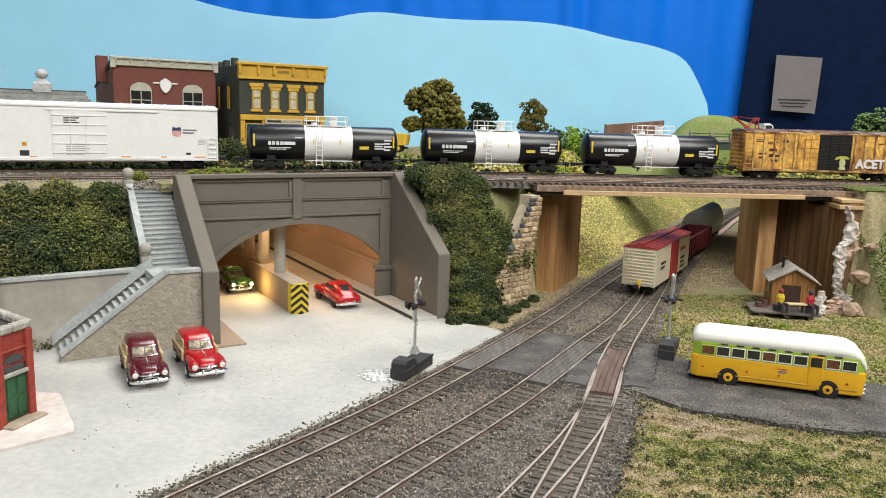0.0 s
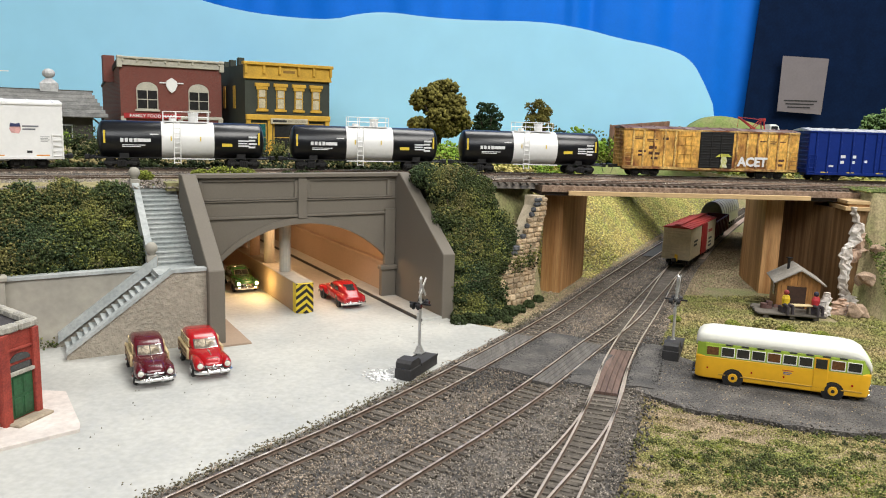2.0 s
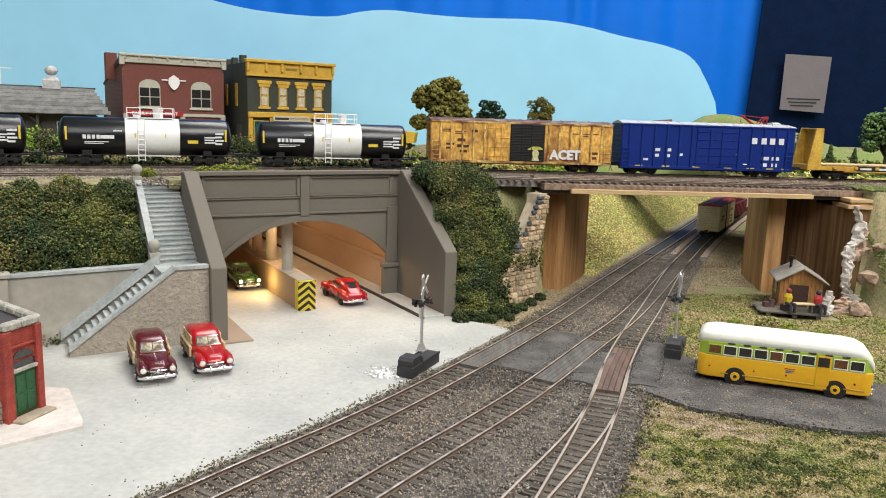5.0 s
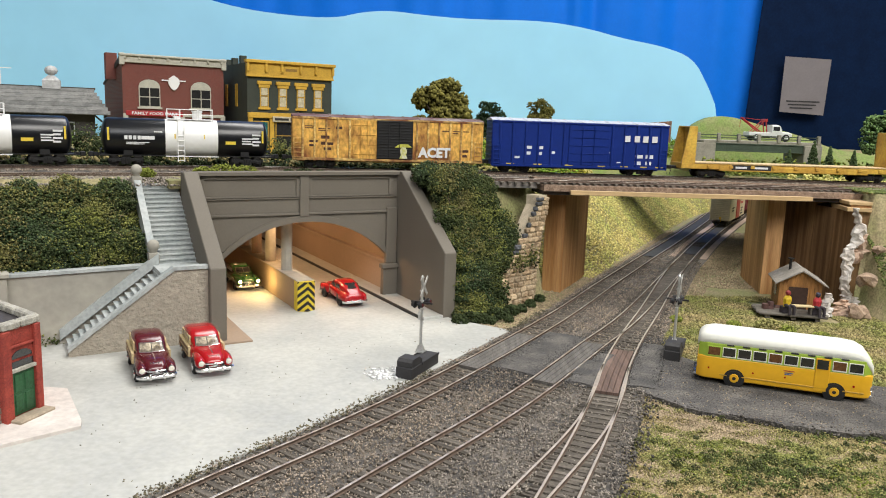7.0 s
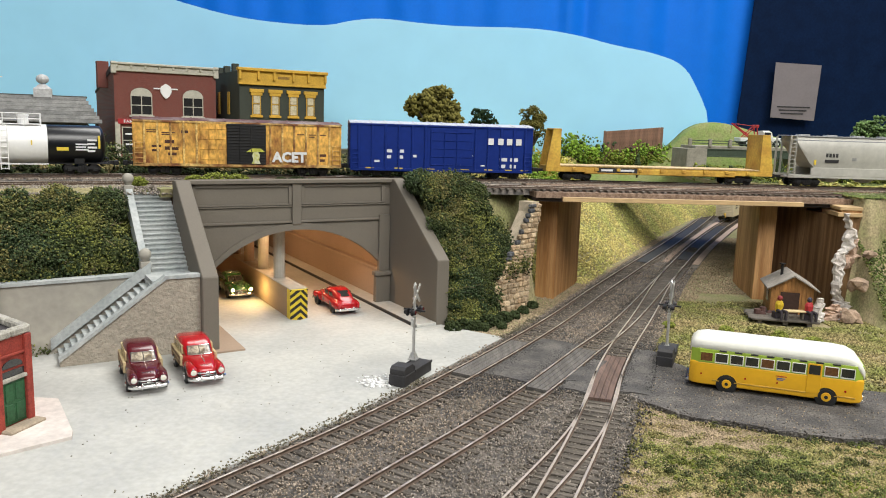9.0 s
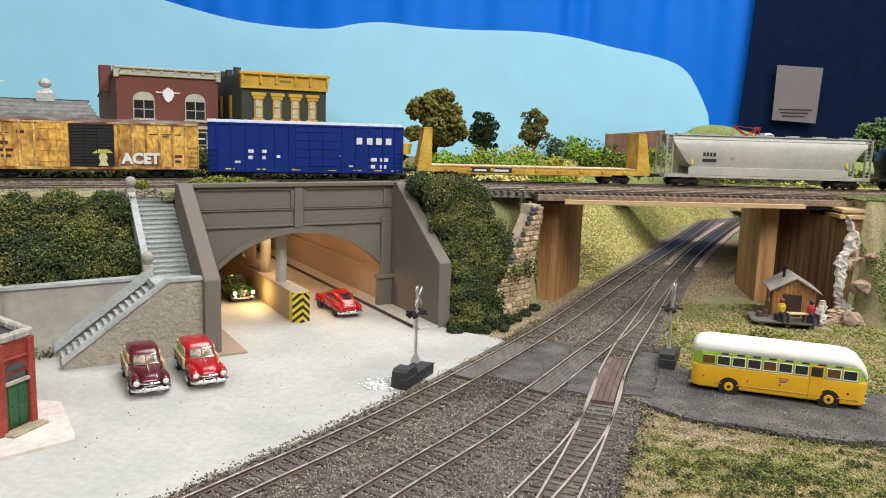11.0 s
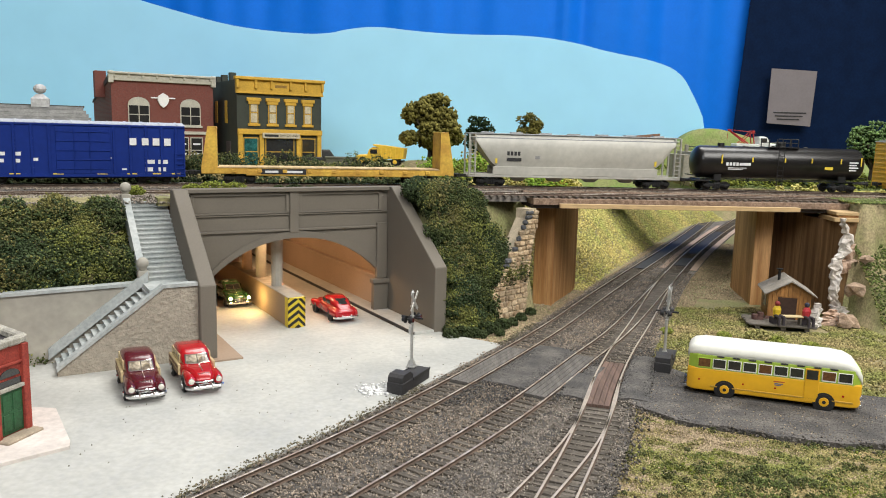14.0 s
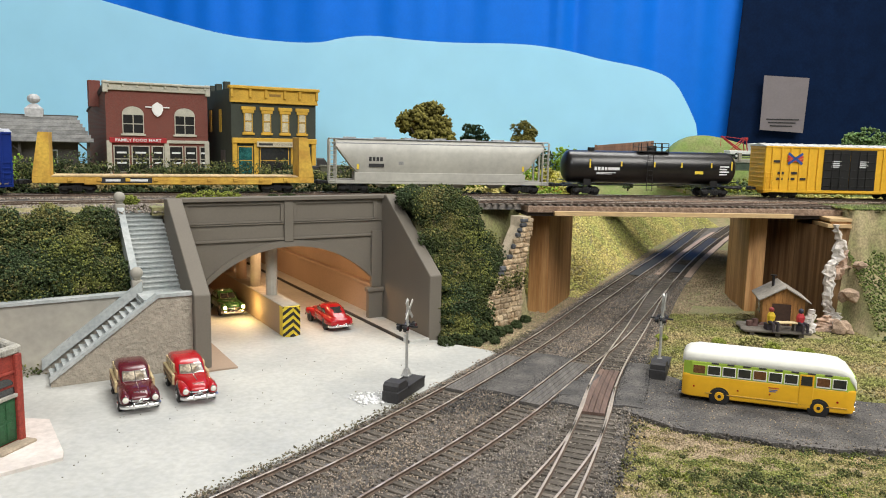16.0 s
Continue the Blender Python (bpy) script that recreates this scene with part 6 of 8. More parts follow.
def build_crossing():
    grey = mat("grey_crossing_board", (0.15, 0.138, 0.125), 0.85, scale=45, vary=0.35, bump=0.4, stretch=(5, 0.4, 1), obrand=0.15)
    brown = mat("brown_crossing_board", (0.185, 0.118, 0.092), 0.8, scale=45, vary=0.3, bump=0.4, stretch=(5, 0.4, 1), obrand=0.2)
    for line, s0, s1, mt, label, name in ((LINE_A, (2.0, 49.8), (6.6, 58.4), grey, "grey weathered timber crossing boards between the rails", "crossing_planks"),
                                          (LINE_B, (6.9, 47.2), (11.8, 56.2), grey, "grey weathered timber crossing boards between the rails", "crossing_planks"),
                                          (LINE_C, (10.6, 45.6), (13.9, 55.0), brown, "brown timber crossing boards between the rails", "crossing_planks")):
        t = thing(name, label, "crossing boards", group="crossing boards")
        x, y, th, s = line
        i0 = int(np.argmin(np.hypot(x - s0[0], y - s0[1])))
        i1 = int(np.argmin(np.hypot(x - s1[0], y - s1[1])))
        for k in range(4):
            bm = B()
            o = -0.55 + k * 0.365
            rings = []
            for i in range(i0, i1 + 1, 2):
                sn, cs = math.sin(th[i]), math.cos(th[i])
                rings.append([(x[i] + (o + q) * sn, y[i] - (o + q) * cs, z) for q, z in ((-0.17, -0.22), (0.17, -0.22), (0.17, -0.03), (0.15, -0.01), (-0.15, -0.01), (-0.17, -0.03))])
            loft(bm, rings)
            part("plank", bm, mt, t)
    # tarred infill between and beside the tracks
    def infill(line, off0, off1, p0, p1, name):
        x, y, th, s = line
        i0 = int(np.argmin(np.hypot(x - p0[0], y - p0[1])))
        i1 = int(np.argmin(np.hypot(x - p1[0], y - p1[1])))
        bm = B()
        rings = []
        for i in range(i0, i1 + 1, 2):
            sn, cs = math.sin(th[i]), math.cos(th[i])
            rings.append([(x[i] + o * sn, y[i] - o * cs, z) for o, z in ((off0, -0.5), (off1, -0.5), (off1 - 0.08, -0.07), ((off0 + off1) / 2, 0.0), (off0 + 0.08, -0.07))])
        loft(bm, rings)
        return solid(name, bm, M_ASPHALT, "dark tarred crossing infill between the rails", "road", kind="structure")
    infill(LINE_A, 1.0, 4.35, (3.2, 50.5), (7.7, 59.6), "road_infill_1")
    infill(LINE_B, 1.0, 3.1, (7.6, 48.2), (10.8, 54.6), "road_infill_2")
    infill(LINE_C, 1.0, 3.0, (11.4, 47.6), (14.6, 57.2), "road_infill_3")
    infill(LINE_C, -3.0, -1.0, (11.2, 48.4), (12.4, 51.5), "road_infill_4")


def build_far_beds():
    dark = mat("black_bridge_trough", (0.03, 0.031, 0.036), 0.7, scale=100, vary=0.3)
    tan = mat("bare_tan_board", (0.46, 0.34, 0.27), 0.9, scale=60, vary=0.2, bump=0.3)
    for line, y0, y1, half, z, mt, nm, lab in ((LINE_A, 97, 150, 0.78, -0.14, dark, "track_trough", "black trough between the far rails"), (LINE_B, 100, 108, 0.78, -0.14, dark, "track_trough", "black trough between the far rails"),
                                              (LINE_B, 111, 140, 0.78, -0.14, dark, "track_trough", "black trough between the far rails"), (LINE_B, 98, 150, 2.3, -0.27, tan, "bare_roadbed", "bare tan roadbed board under the far track")):
        idx = np.flatnonzero((line[1] > y0) & (line[1] < y1))
        solid(nm, ribbon(line, half, z, idx[0], idx[-1], 0.1), mt, lab, "track bed", kind="structure")


def build_shed():
    s = thing("shed", "small varnished wooden shack with a grey pitched roof", "shed", at(33.45, 70.7, 0.15, -15) @ Matrix.Diagonal((1, 1, 0.88, 1)))
    wood = mat("varnished_board", (0.42, 0.20, 0.06), 0.5, scale=60, vary=0.25, obrand=0.15, stretch=(2, 2, 0.3))
    bm = B()
    box(bm, -1.8, 1.8, -1.4, 2.6, 0, 2.9)
    prism(bm, [(-1.8, 2.9), (1.8, 2.9), (0, 4.1)], "y", -1.4, 2.6)
    part("wall", bm, wood, s)
    for i in range(11):
        x = -1.67 + i * 0.334
        top = 2.85 + (1.8 - abs(x)) * 0.62
        if -1.1 < x < 0.75:
            z0 = 2.4
        else:
            z0 = 0
        bm = B()
        box(bm, x - 0.15, x + 0.15, -1.46, -1.4, z0, top, 0.015)
        part("board", bm, wood, s)
    for i in range(10):
        bm = B()
        y = -1.2 + i * 0.4
        box(bm, -1.86, -1.8, y - 0.18, y + 0.18, 0, 2.85, 0.015)
        part("board", bm, wood, s)
    bm = B()
    box(bm, -1.0, 0.65, -1.45, -1.38, 0, 2.3)
    part("door", bm, mat("dark_door", (0.05, 0.022, 0.012), 0.7), s)
    bm = B()
    box(bm, -1.9, -1.84, -0.3, 0.9, 1.0, 2.1)
    part("window", bm, M_DARKGLASS, s)
    slate = mat("grey_roof_card", (0.34, 0.31, 0.27), 0.85, scale=60, vary=0.25)
    for sg in (-1, 1):
        bm = B()
        prism(bm, [(0, 4.08), (sg * 2.25, 2.58), (sg * 2.25, 2.7), (0, 4.24)], "y", -1.95, 3.0)
        part("roof", bm, slate, s)
    bm = B()
    cyl(bm, (-0.7, 0.8, 3.4), (-0.7, 0.8, 4.9), 0.13, seg=10)
    cyl(bm, (-0.7, 0.8, 4.9), (-0.7, 0.8, 4.98), 0.3, seg=10)
    part("stove_pipe", bm, M_BLACK, s)
    p = thing("porch_platform", "grey worn plank platform on dirt before the shack", "platform", at(31.9, 68.2, -0.3, -12))
    plankm = mat("old_grey_plank", (0.16, 0.14, 0.115), 0.9, scale=60, vary=0.3, obrand=0.25)
    for i in range(9):
        bm = B()
        box(bm, -3.0 + random.uniform(-0.3, 0.1), 2.6 + random.uniform(-0.2, 0.3), -1.5 + i * 0.42, -1.12 + i * 0.42, 0.3, 0.45, 0.02)
        part("plank", bm, plankm, p)
    for x in (-2.2, 0, 2.0):
        bm = B()
        box(bm, x - 0.2, x + 0.2, -1.3, 2.0, 0, 0.3)
        part("bearer", bm, plankm, p)
    for x, y, cl, lab, hc in ((31.2, 67.6, (0.70, 0.48, 0.02), "small painted figurine in yellow seated before the shack", (0.30, 0.03, 0.03)), (33.7, 67.2, (0.5, 0.03, 0.04), "small painted figurine in red seated before the shack", (0.03, 0.03, 0.06))):
        bm = B()
        loft(bm, [[(r * math.cos(a), r * 0.7 * math.sin(a), z) for a in np.linspace(0, 6.283, 9)[:-1]] for r, z in ((0.34, 0.6), (0.36, 0.9), (0.42, 1.3), (0.3, 1.55), (0.12, 1.65))])
        for sx in (-0.18, 0.18):
            cyl(bm, (sx, 0, 0.75), (sx * 1.3, -0.75, 0.75), 0.16, 0.14, 8, idx=1)
            cyl(bm, (sx * 1.3, -0.75, 0.75), (sx * 1.3, -0.8, 0.0), 0.14, 0.12, 8, idx=1)
        ball(bm, (0, 0, 1.85), 0.24, 10)
        for f in bm.faces:
            if f.calc_center_median().z > 1.66:
                f.material_index = 2
        box(bm, -0.4, 0.4, -0.15, 0.5, 0, 0.6, 0.05, idx=1)
        solid("figurine", bm, [mat("figurine_coat", cl, 0.6), mat("figurine_dark", (0.05, 0.04, 0.05), 0.7), mat("figurine_head", hc, 0.6)], lab, "figurine", at(x, y, 0.15, 10))
    bm = B()
    box(bm, -0.9, 0.9, -0.35, 0.35, 0.7, 0.82, 0.02)
    t = thing("low_table", "tiny pale plank table between the figurines", "table", at(32.5, 67.3, 0.15))
    part("tabletop", bm, M_WOODPANEL, t)
    for x in (-0.7, 0.7):
        bm = B()
        box(bm, x - 0.08, x + 0.08, -0.25, 0.25, 0, 0.7)
        part("leg", bm, plankm, t)
    rng = random.Random(3)
    for i in range(4):
        bm = B()
        cyl(bm, (0, 0, 0), (0, 0, 0.6), 0.28, 0.3, 10)
        solid("scrap_drum", bm, mat("rust_drum", (0.12, 0.06, 0.05), 0.8), "rusty drum lying beside the shack", "drum", at(29.9 + i * 0.45, 69.4 + rng.uniform(-0.8, 1.5), 0.0, 0, rng.choice((0, 75))))


def torn_sheet(label, path, material, seed, thick=0.3):
    """A ragged upright strip of plaster: stations of x, y, z and half width, roughened along both edges."""
    rng = random.Random(seed)
    st = []
    for (p, q) in zip(path, path[1:]):
        for k in range(5):
            st.append([a + (b - a) * k / 5 for a, b in zip(p, q)])
    st.append(list(path[-1]))
    bm = B()
    rings = []
    for x, y, z, w in st:
        l, r = w * rng.uniform(0.55, 1.25), w * rng.uniform(0.45, 1.35)
        b0, b1 = rng.uniform(-0.22, 0.22), rng.uniform(-0.3, 0.15)
        zz = z + rng.uniform(-0.12, 0.12)
        rings.append([(x - l, y + b0, zz), (x - l * 0.3, y - 0.18 + b1, zz), (x + r * 0.4, y - 0.25 - b1, zz), (x + r, y + b0, zz),
                      (x + r, y + thick, zz), (x - l, y + thick, zz)])
    loft(bm, rings)
    return solid("plaster_edge", bm, material, label, "plaster", group="torn plaster edges")


def build_plaster():
    pink = mat("pinkish_plaster", (0.60, 0.44, 0.34), 0.9, scale=70, vary=0.3, bump=0.8, second=(0.42, 0.27, 0.18))
    white = mat("white_torn_plaster", (0.74, 0.70, 0.66), 0.85, scale=55, vary=0.25, bump=0.9, second=(0.52, 0.45, 0.39), bump_dist=0.001)
    torn_sheet("torn white plaster edge beside the board abutment", [(38.7, 71.9, 9.4, 0.3), (39.25, 71.9, 7.8, 0.45), (39.15, 71.8, 6.3, 0.6), (38.25, 71.7, 5.2, 0.55), (38.45, 71.6, 3.4, 0.45), (38.4, 71.5, 1.6, 0.5), (38.9, 71.3, 0.8, 0.8), (38.4, 71.2, -0.2, 0.9)], white, 3)
    torn_sheet("pinkish broken plaster behind the torn edge", [(39.9, 72.3, 6.9, 0.5), (39.9, 72.2, 5.6, 0.8), (39.3, 72.1, 4.2, 0.6)], pink, 5)
    torn_sheet("white plaster shard standing by the shack", [(35.55, 68.6, -0.3, 0.75), (35.4, 68.7, 0.9, 0.6), (35.6, 68.8, 1.9, 0.25)], white, 7)
    torn_sheet("pink and white plaster lumps by the shack", [(37.0, 69.2, -0.4, 1.1), (37.1, 69.4, 0.5, 0.9), (37.3, 69.5, 1.1, 0.4)], pink, 9)
    torn_sheet("white plaster lump at the foot of the abutment", [(37.9, 68.9, -0.4, 0.6), (38.1, 69.0, 0.3, 0.5), (38.2, 69.1, 0.8, 0.2)], white, 11)
    tan = mat("tan_rock", (0.42, 0.30, 0.21), 0.9, scale=120, vary=0.3, bump=0.6)
    for i, (x, y, z, r) in enumerate(((39.4, 70.0, 3.0, 1.1), (40.6, 70.6, 5.8, 0.7), (38.2, 68.6, 0.2, 1.2), (43.8, 71.2, 10.3, 0.8), (47.5, 101, 2.0, 1.6), (45, 106, 2.2, 1.5), (42, 100, 0.8, 1.2), (36.5, 90, 0.2, 1.0), (37.8, 93, 0.4, 1.2))):
        bm = B()
        bmesh.ops.create_icosphere(bm, subdivisions=2, radius=r)
        for v in bm.verts:
            v.co *= 0.75 + 0.55 * noise.noise(v.co * 1.3 / r + Vector((i * 5.3, 2, 0)))
            v.co.z *= 0.8
        solid("rock", bm, tan, "tan plaster rock on the bank", "rock", at(x, y, z, 40 * i), group="rocks")


def build_stone_wall():
    w = thing("stone_abutment", "rough coursed tan stone retaining wall beside the bushes", "wall")
    stone = mat("tan_stone", (0.60, 0.47, 0.31), 0.9, scale=140, vary=0.4, bump=0.9, obrand=0.3, second=(0.42, 0.30, 0.18))
    dark = mat("blue_grey_stone", (0.12, 0.125, 0.135), 0.85, scale=160, vary=0.3, bump=0.5, obrand=0.3)
    mortar = mat("pale_mortar", (0.62, 0.52, 0.38), 0.95, scale=200, vary=0.2, bump=0.6)
    bm = B()
    # plan: from the front left foot to the right end by the pier; the left edge leans back as it rises
    a = Vector((5.2, 67.6, 0))
    b = Vector((9.04, 71.6, 0))
    d = (b - a).normalized()
    L = (b - a).length
    nrm = Vector((d.y, -d.x, 0))
    def lo(z):
        return float(np.interp(z / 9.6, (0, 0.25, 0.5, 0.65, 0.8, 1), (0, 0.5, 2.4, 3.3, 4.5, 5.0))) + 0.2 * math.sin(z * 2.3)
    def hi(z):
        return L + float(np.interp(z / 9.6, (0, 0.3, 0.6, 0.85, 0.95, 1), (0, 0.1, 0.5, 1.25, 1.3, 0.9)))
    prof = [(lo(z) + 0.35, z) for z in np.linspace(-0.4, 9.6, 12)] + [(hi(z), z) for z in np.linspace(9.6, -0.4, 12)]
    prism(bm, prof, "y", 0.12, 1.6)
    m = Matrix.Translation(a) @ Matrix.Rotation(math.atan2(d.y, d.x), 4, "Z")
    bmesh.ops.transform(bm, matrix=m, verts=bm.verts)
    part("core", bm, mortar, w)
    rng = random.Random(5)
    z = -0.4
    while z < 9.4:
        hh = rng.uniform(0.36, 0.58)
        x = lo(z)
        xe = hi(z)
        first = True
        while x < xe - 0.15:
            ww = min(rng.uniform(0.45, 1.0), xe - x)
            bm = B()
            box(bm, x + 0.03, x + ww - 0.03, rng.uniform(-0.12, 0.02), 0.3, z + 0.03, z + hh - 0.03, 0.09)
            for v in bm.verts:
                v.co += Vector((rng.uniform(-0.04, 0.04), rng.uniform(-0.05, 0.05), rng.uniform(-0.04, 0.04)))
            bmesh.ops.transform(bm, matrix=m, verts=bm.verts)
            part("stone", bm, dark if first and rng.random() < 0.55 and z > 3.6 else stone, w)
            first = False
            x += ww
        z += hh


def build_corner_shop():
    c = thing("corner_shop", "red brick corner shop with a green door and dark awning", "building", at(-21.9, 37.8, -0.1, 0))
    brick = mat("red_brick_paint", (0.36, 0.055, 0.035), 0.75, scale=150, vary=0.3, bump=0.5, second=(0.25, 0.035, 0.025))
    cope = mat("worn_coping", (0.46, 0.44, 0.38), 0.85, scale=150, vary=0.3)
    gdoor = mat("green_door", (0.02, 0.10, 0.035), 0.5, scale=100, vary=0.3)
    # plan: front wall along -x, canted corner with the door, side wall going back
    P = [(-14, -0.9), (-0.35, -0.35), (0.3, 1.95), (-4.5, 5.5), (-14, 6.0)]
    bm = B()
    prism(bm, P, "z", 0, 5.0)
    part("wall", bm, brick, c)
    bm = B()
    prism(bm, [(x * 0.985 - 0.05, y * 0.96 + 0.05) for x, y in P], "z", 4.95, 5.02)
    part("roof", bm, mat("dark_roof_felt", (0.06, 0.055, 0.06), 0.9), c)
    for i in range(len(P) - 1):
        a, b = Vector((*P[i], 0)), Vector((*P[i + 1], 0))
        d = b - a
        if i == 3:
            continue
        m = Matrix.Translation(a) @ Matrix.Rotation(math.atan2(d.y, d.x), 4, "Z")
        n = max(2, int(d.length / 0.9))
        for k in range(n):
            bm = B()
            box(bm, d.length * k / n + 0.02, d.length * (k + 1) / n - 0.02, -0.18, 0.34, 5.0, 5.42, 0.09, m)
            part("coping_stone", bm, cope, c)
        bm = B()
        box(bm, 0, d.length, -0.12, 0.0, 4.0, 4.15, 0.03, m)
        part("string_course", bm, brick, c)
    a, b = Vector((*P[1], 0)), Vector((*P[2], 0))
    d = b - a
    m = Matrix.Translation(a) @ Matrix.Rotation(math.atan2(d.y, d.x), 4, "Z")
    for x0, x1 in ((-0.1, 0.42), (1.98, 2.4)):
        bm = B()
        box(bm, x0, x1, -0.22, 0.05, 0, 5.0, 0.04, m)
        part("pilaster", bm, brick, c)
    bm = B()
    box(bm, 0.5, 1.95, -0.06, 0.02, 0.35, 2.7, 0.02, m)
    door = part("door", bm, gdoor, c, "green panelled door")
    for k in range(4):
        bm = B()
        box(bm, 0.62 + (k % 2) * 0.66, 1.18 + (k % 2) * 0.66, -0.1, -0.05, 0.5 + (k // 2) * 1.1, 1.45 + (k // 2) * 1.1, 0.03, m)
        part("door_panel", bm, gdoor, door)
    bm = B()
    box(bm, 0.4, 2.05, -0.2, 0.0, 2.7, 2.9, 0.03, m)
    part("lintel", bm, cope, c)
    bm = B()
    box(bm, 0.5, 1.95, -0.05, 0.02, 2.9, 3.25, 0, m)
    part("transom_window", bm, M_DARKGLASS, c)
    bm = B()
    pts = [(1.22 + 0.68 * math.cos(t), 3.4 + 0.42 * math.sin(t)) for t in np.linspace(0, math.pi, 10)]
    prism(bm, pts, "y", -0.05, 0.02)
    bmesh.ops.transform(bm, matrix=m, verts=bm.verts)
    part("arched_window", bm, M_DARKGLASS, c)
    bm = B()
    box(bm, 0.1, 2.5, -0.85, 0.0, 0, 0.3, 0.06, m)
    part("doorstep", bm, mat("stone_step", (0.40, 0.33, 0.24), 0.9, scale=100, vary=0.25), c)
    a = Vector((*P[0], 0))
    d = Vector((*P[1], 0)) - a
    m2 = Matrix.Translation(a) @ Matrix.Rotation(math.atan2(d.y, d.x), 4, "Z")
    rng = random.Random(9)
    stone = mat("shop_base_stone", (0.26, 0.21, 0.16), 0.9, scale=150, vary=0.3, obrand=0.3)
    for row in range(4):
        x = d.length - 4.2
        while x < d.length - 0.2:
            w = rng.uniform(0.4, 0.75)
            bm = B()
            box(bm, x + 0.02, min(x + w, d.length - 0.2) - 0.02, -0.12, 0.02, row * 0.34 + 0.02, row * 0.34 + 0.33, 0.05, m2)
            part("stone", bm, stone, c)
            x += w
    for k in range(2):
        bm = B()
        box(bm, d.length - 3.4 - k * 4.4, d.length - 0.9 - k * 4.4, -0.04, 0.02, 1.6, 3.4, 0, m2)
        part("window", bm, M_DARKGLASS, c)
    bm = B()
    prism(bm, [(-0.02, 3.0), (-1.0, 2.15), (-1.0, 1.95), (-0.9, 1.95), (-0.02, 2.5)], "x", d.length - 4.4, d.length - 0.55)
    bmesh.ops.transform(bm, matrix=m2, verts=bm.verts)
    part("awning", bm, mat("dark_green_awning", (0.03, 0.04, 0.03), 0.8), c)
    bm = B()
    prism(bm, [(-0.55, 2.62), (-0.85, 2.36), (-0.86, 2.38), (-0.56, 2.64)], "x", d.length - 2.3, d.length - 1.3)
    bmesh.ops.transform(bm, matrix=m2, verts=bm.verts)
    part("sign_panel", bm, M_PRINT_WHITE, c)
    bm = B()
    prism(bm, [(-16, -3.0), (0.0, -2.9), (2.9, -0.1), (2.6, 0.6), (-0.4, 5.2), (-16, 6)], "z", -0.25, 0.16)
    solid("pavement_corner", bm, mat("pinkish_pavement", (0.66, 0.60, 0.55), 0.85, scale=40, vary=0.15, bump=0.3), "pale pinkish pavement slab around the corner shop", "pavement", at(-21.3, 37.6, -0.1), kind="structure")


# ---- planting and loose ground cover ----
def rand_pts(n, x0, x1, y0, y1, seed):
    rng = np.random.default_rng(seed)
    return rng.uniform(x0, x1, n), rng.uniform(y0, y1, n), rng


def stuff(name, me, label, category):
    return tagged(new(name, me), label, category, kind="stuff")


def clump_pts(cx, cy, cz, rx, ry, rz, n, rng, shell=0.55):
    d = rng.normal(size=(n, 3))
    d /= np.linalg.norm(d, axis=1)[:, None]
    r = rng.uniform(shell, 1.0, (n, 1)) ** 0.7
    return np.array([cx, cy, cz]) + d * r * np.array([rx, ry, rz])


def bush_field(xs, ys, zs, size, per, rng):
    out = []
    for x, y, z in zip(xs, ys, zs):
        s = size * rng.uniform(0.4, 1.0) ** 1.6 * 1.7
        out.append(clump_pts(x, y, z + s * rng.uniform(0.0, 0.6), s, s, s * 0.8, int(per * rng.uniform(0.5, 1.5)), rng))
    return np.concatenate(out)


def leafy_slope(name, label, xs, ys, zs, size, per, rng, seed):
    """Foam bushes in lumps, with shading put into the leaf colour: dark inside and below, green on the body, paler on
    the upper, viewer-facing and outer tips of some lumps.
    """
    deep, mid, tip = [], [], []
    for x, y, z in zip(xs, ys, zs):
        s = size * rng.uniform(0.35, 1.0) ** 1.5 * 1.9
        n = int(per * (0.35 + s / size * 0.65) * rng.uniform(0.6, 1.4))
        d = rng.normal(size=(n, 3))
        d /= np.linalg.norm(d, axis=1)[:, None]
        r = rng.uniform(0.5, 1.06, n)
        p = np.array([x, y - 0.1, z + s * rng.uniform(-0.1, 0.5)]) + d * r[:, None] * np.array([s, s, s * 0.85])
        # leaves facing up and to the viewer coloured as lit, lower ones as shaded
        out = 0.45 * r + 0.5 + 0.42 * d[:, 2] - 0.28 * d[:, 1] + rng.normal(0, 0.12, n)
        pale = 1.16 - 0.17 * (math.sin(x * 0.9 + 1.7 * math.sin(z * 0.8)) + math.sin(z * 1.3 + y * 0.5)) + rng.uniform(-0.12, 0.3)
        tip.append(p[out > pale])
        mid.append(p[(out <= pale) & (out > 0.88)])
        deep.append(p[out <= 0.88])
    for sfx, pts, mt, smax, lab in (("", deep, M_BUSH, 0.26, "dark inner and painted-shade lower parts of "), ("_leaves", mid, M_BUSH_MID, 0.24, "green "), ("_tips", tip, M_BUSH_LIT_TIP, 0.20, "yellow-green tips and painted-light tops of ")):
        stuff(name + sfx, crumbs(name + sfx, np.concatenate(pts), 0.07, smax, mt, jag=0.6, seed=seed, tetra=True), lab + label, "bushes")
    bm = B()
    for i in rng.integers(0, len(xs), 70):
        c = Vector((xs[i], ys[i] - size * 1.05, zs[i] + size * rng.uniform(0.4, 1.1)))
        q = Vector((rng.uniform(-1, 1), rng.uniform(-0.3, 0.1), rng.uniform(-0.6, 0.6))) * rng.uniform(0.5, 1.1)
        cyl(bm, c, c + q, 0.025, 0.012, 3, caps=False)
        cyl(bm, c + q, c + q * 1.5 + Vector((0.1, 0, rng.uniform(-0.25, 0.25))), 0.015, 0.008, 3, caps=False)
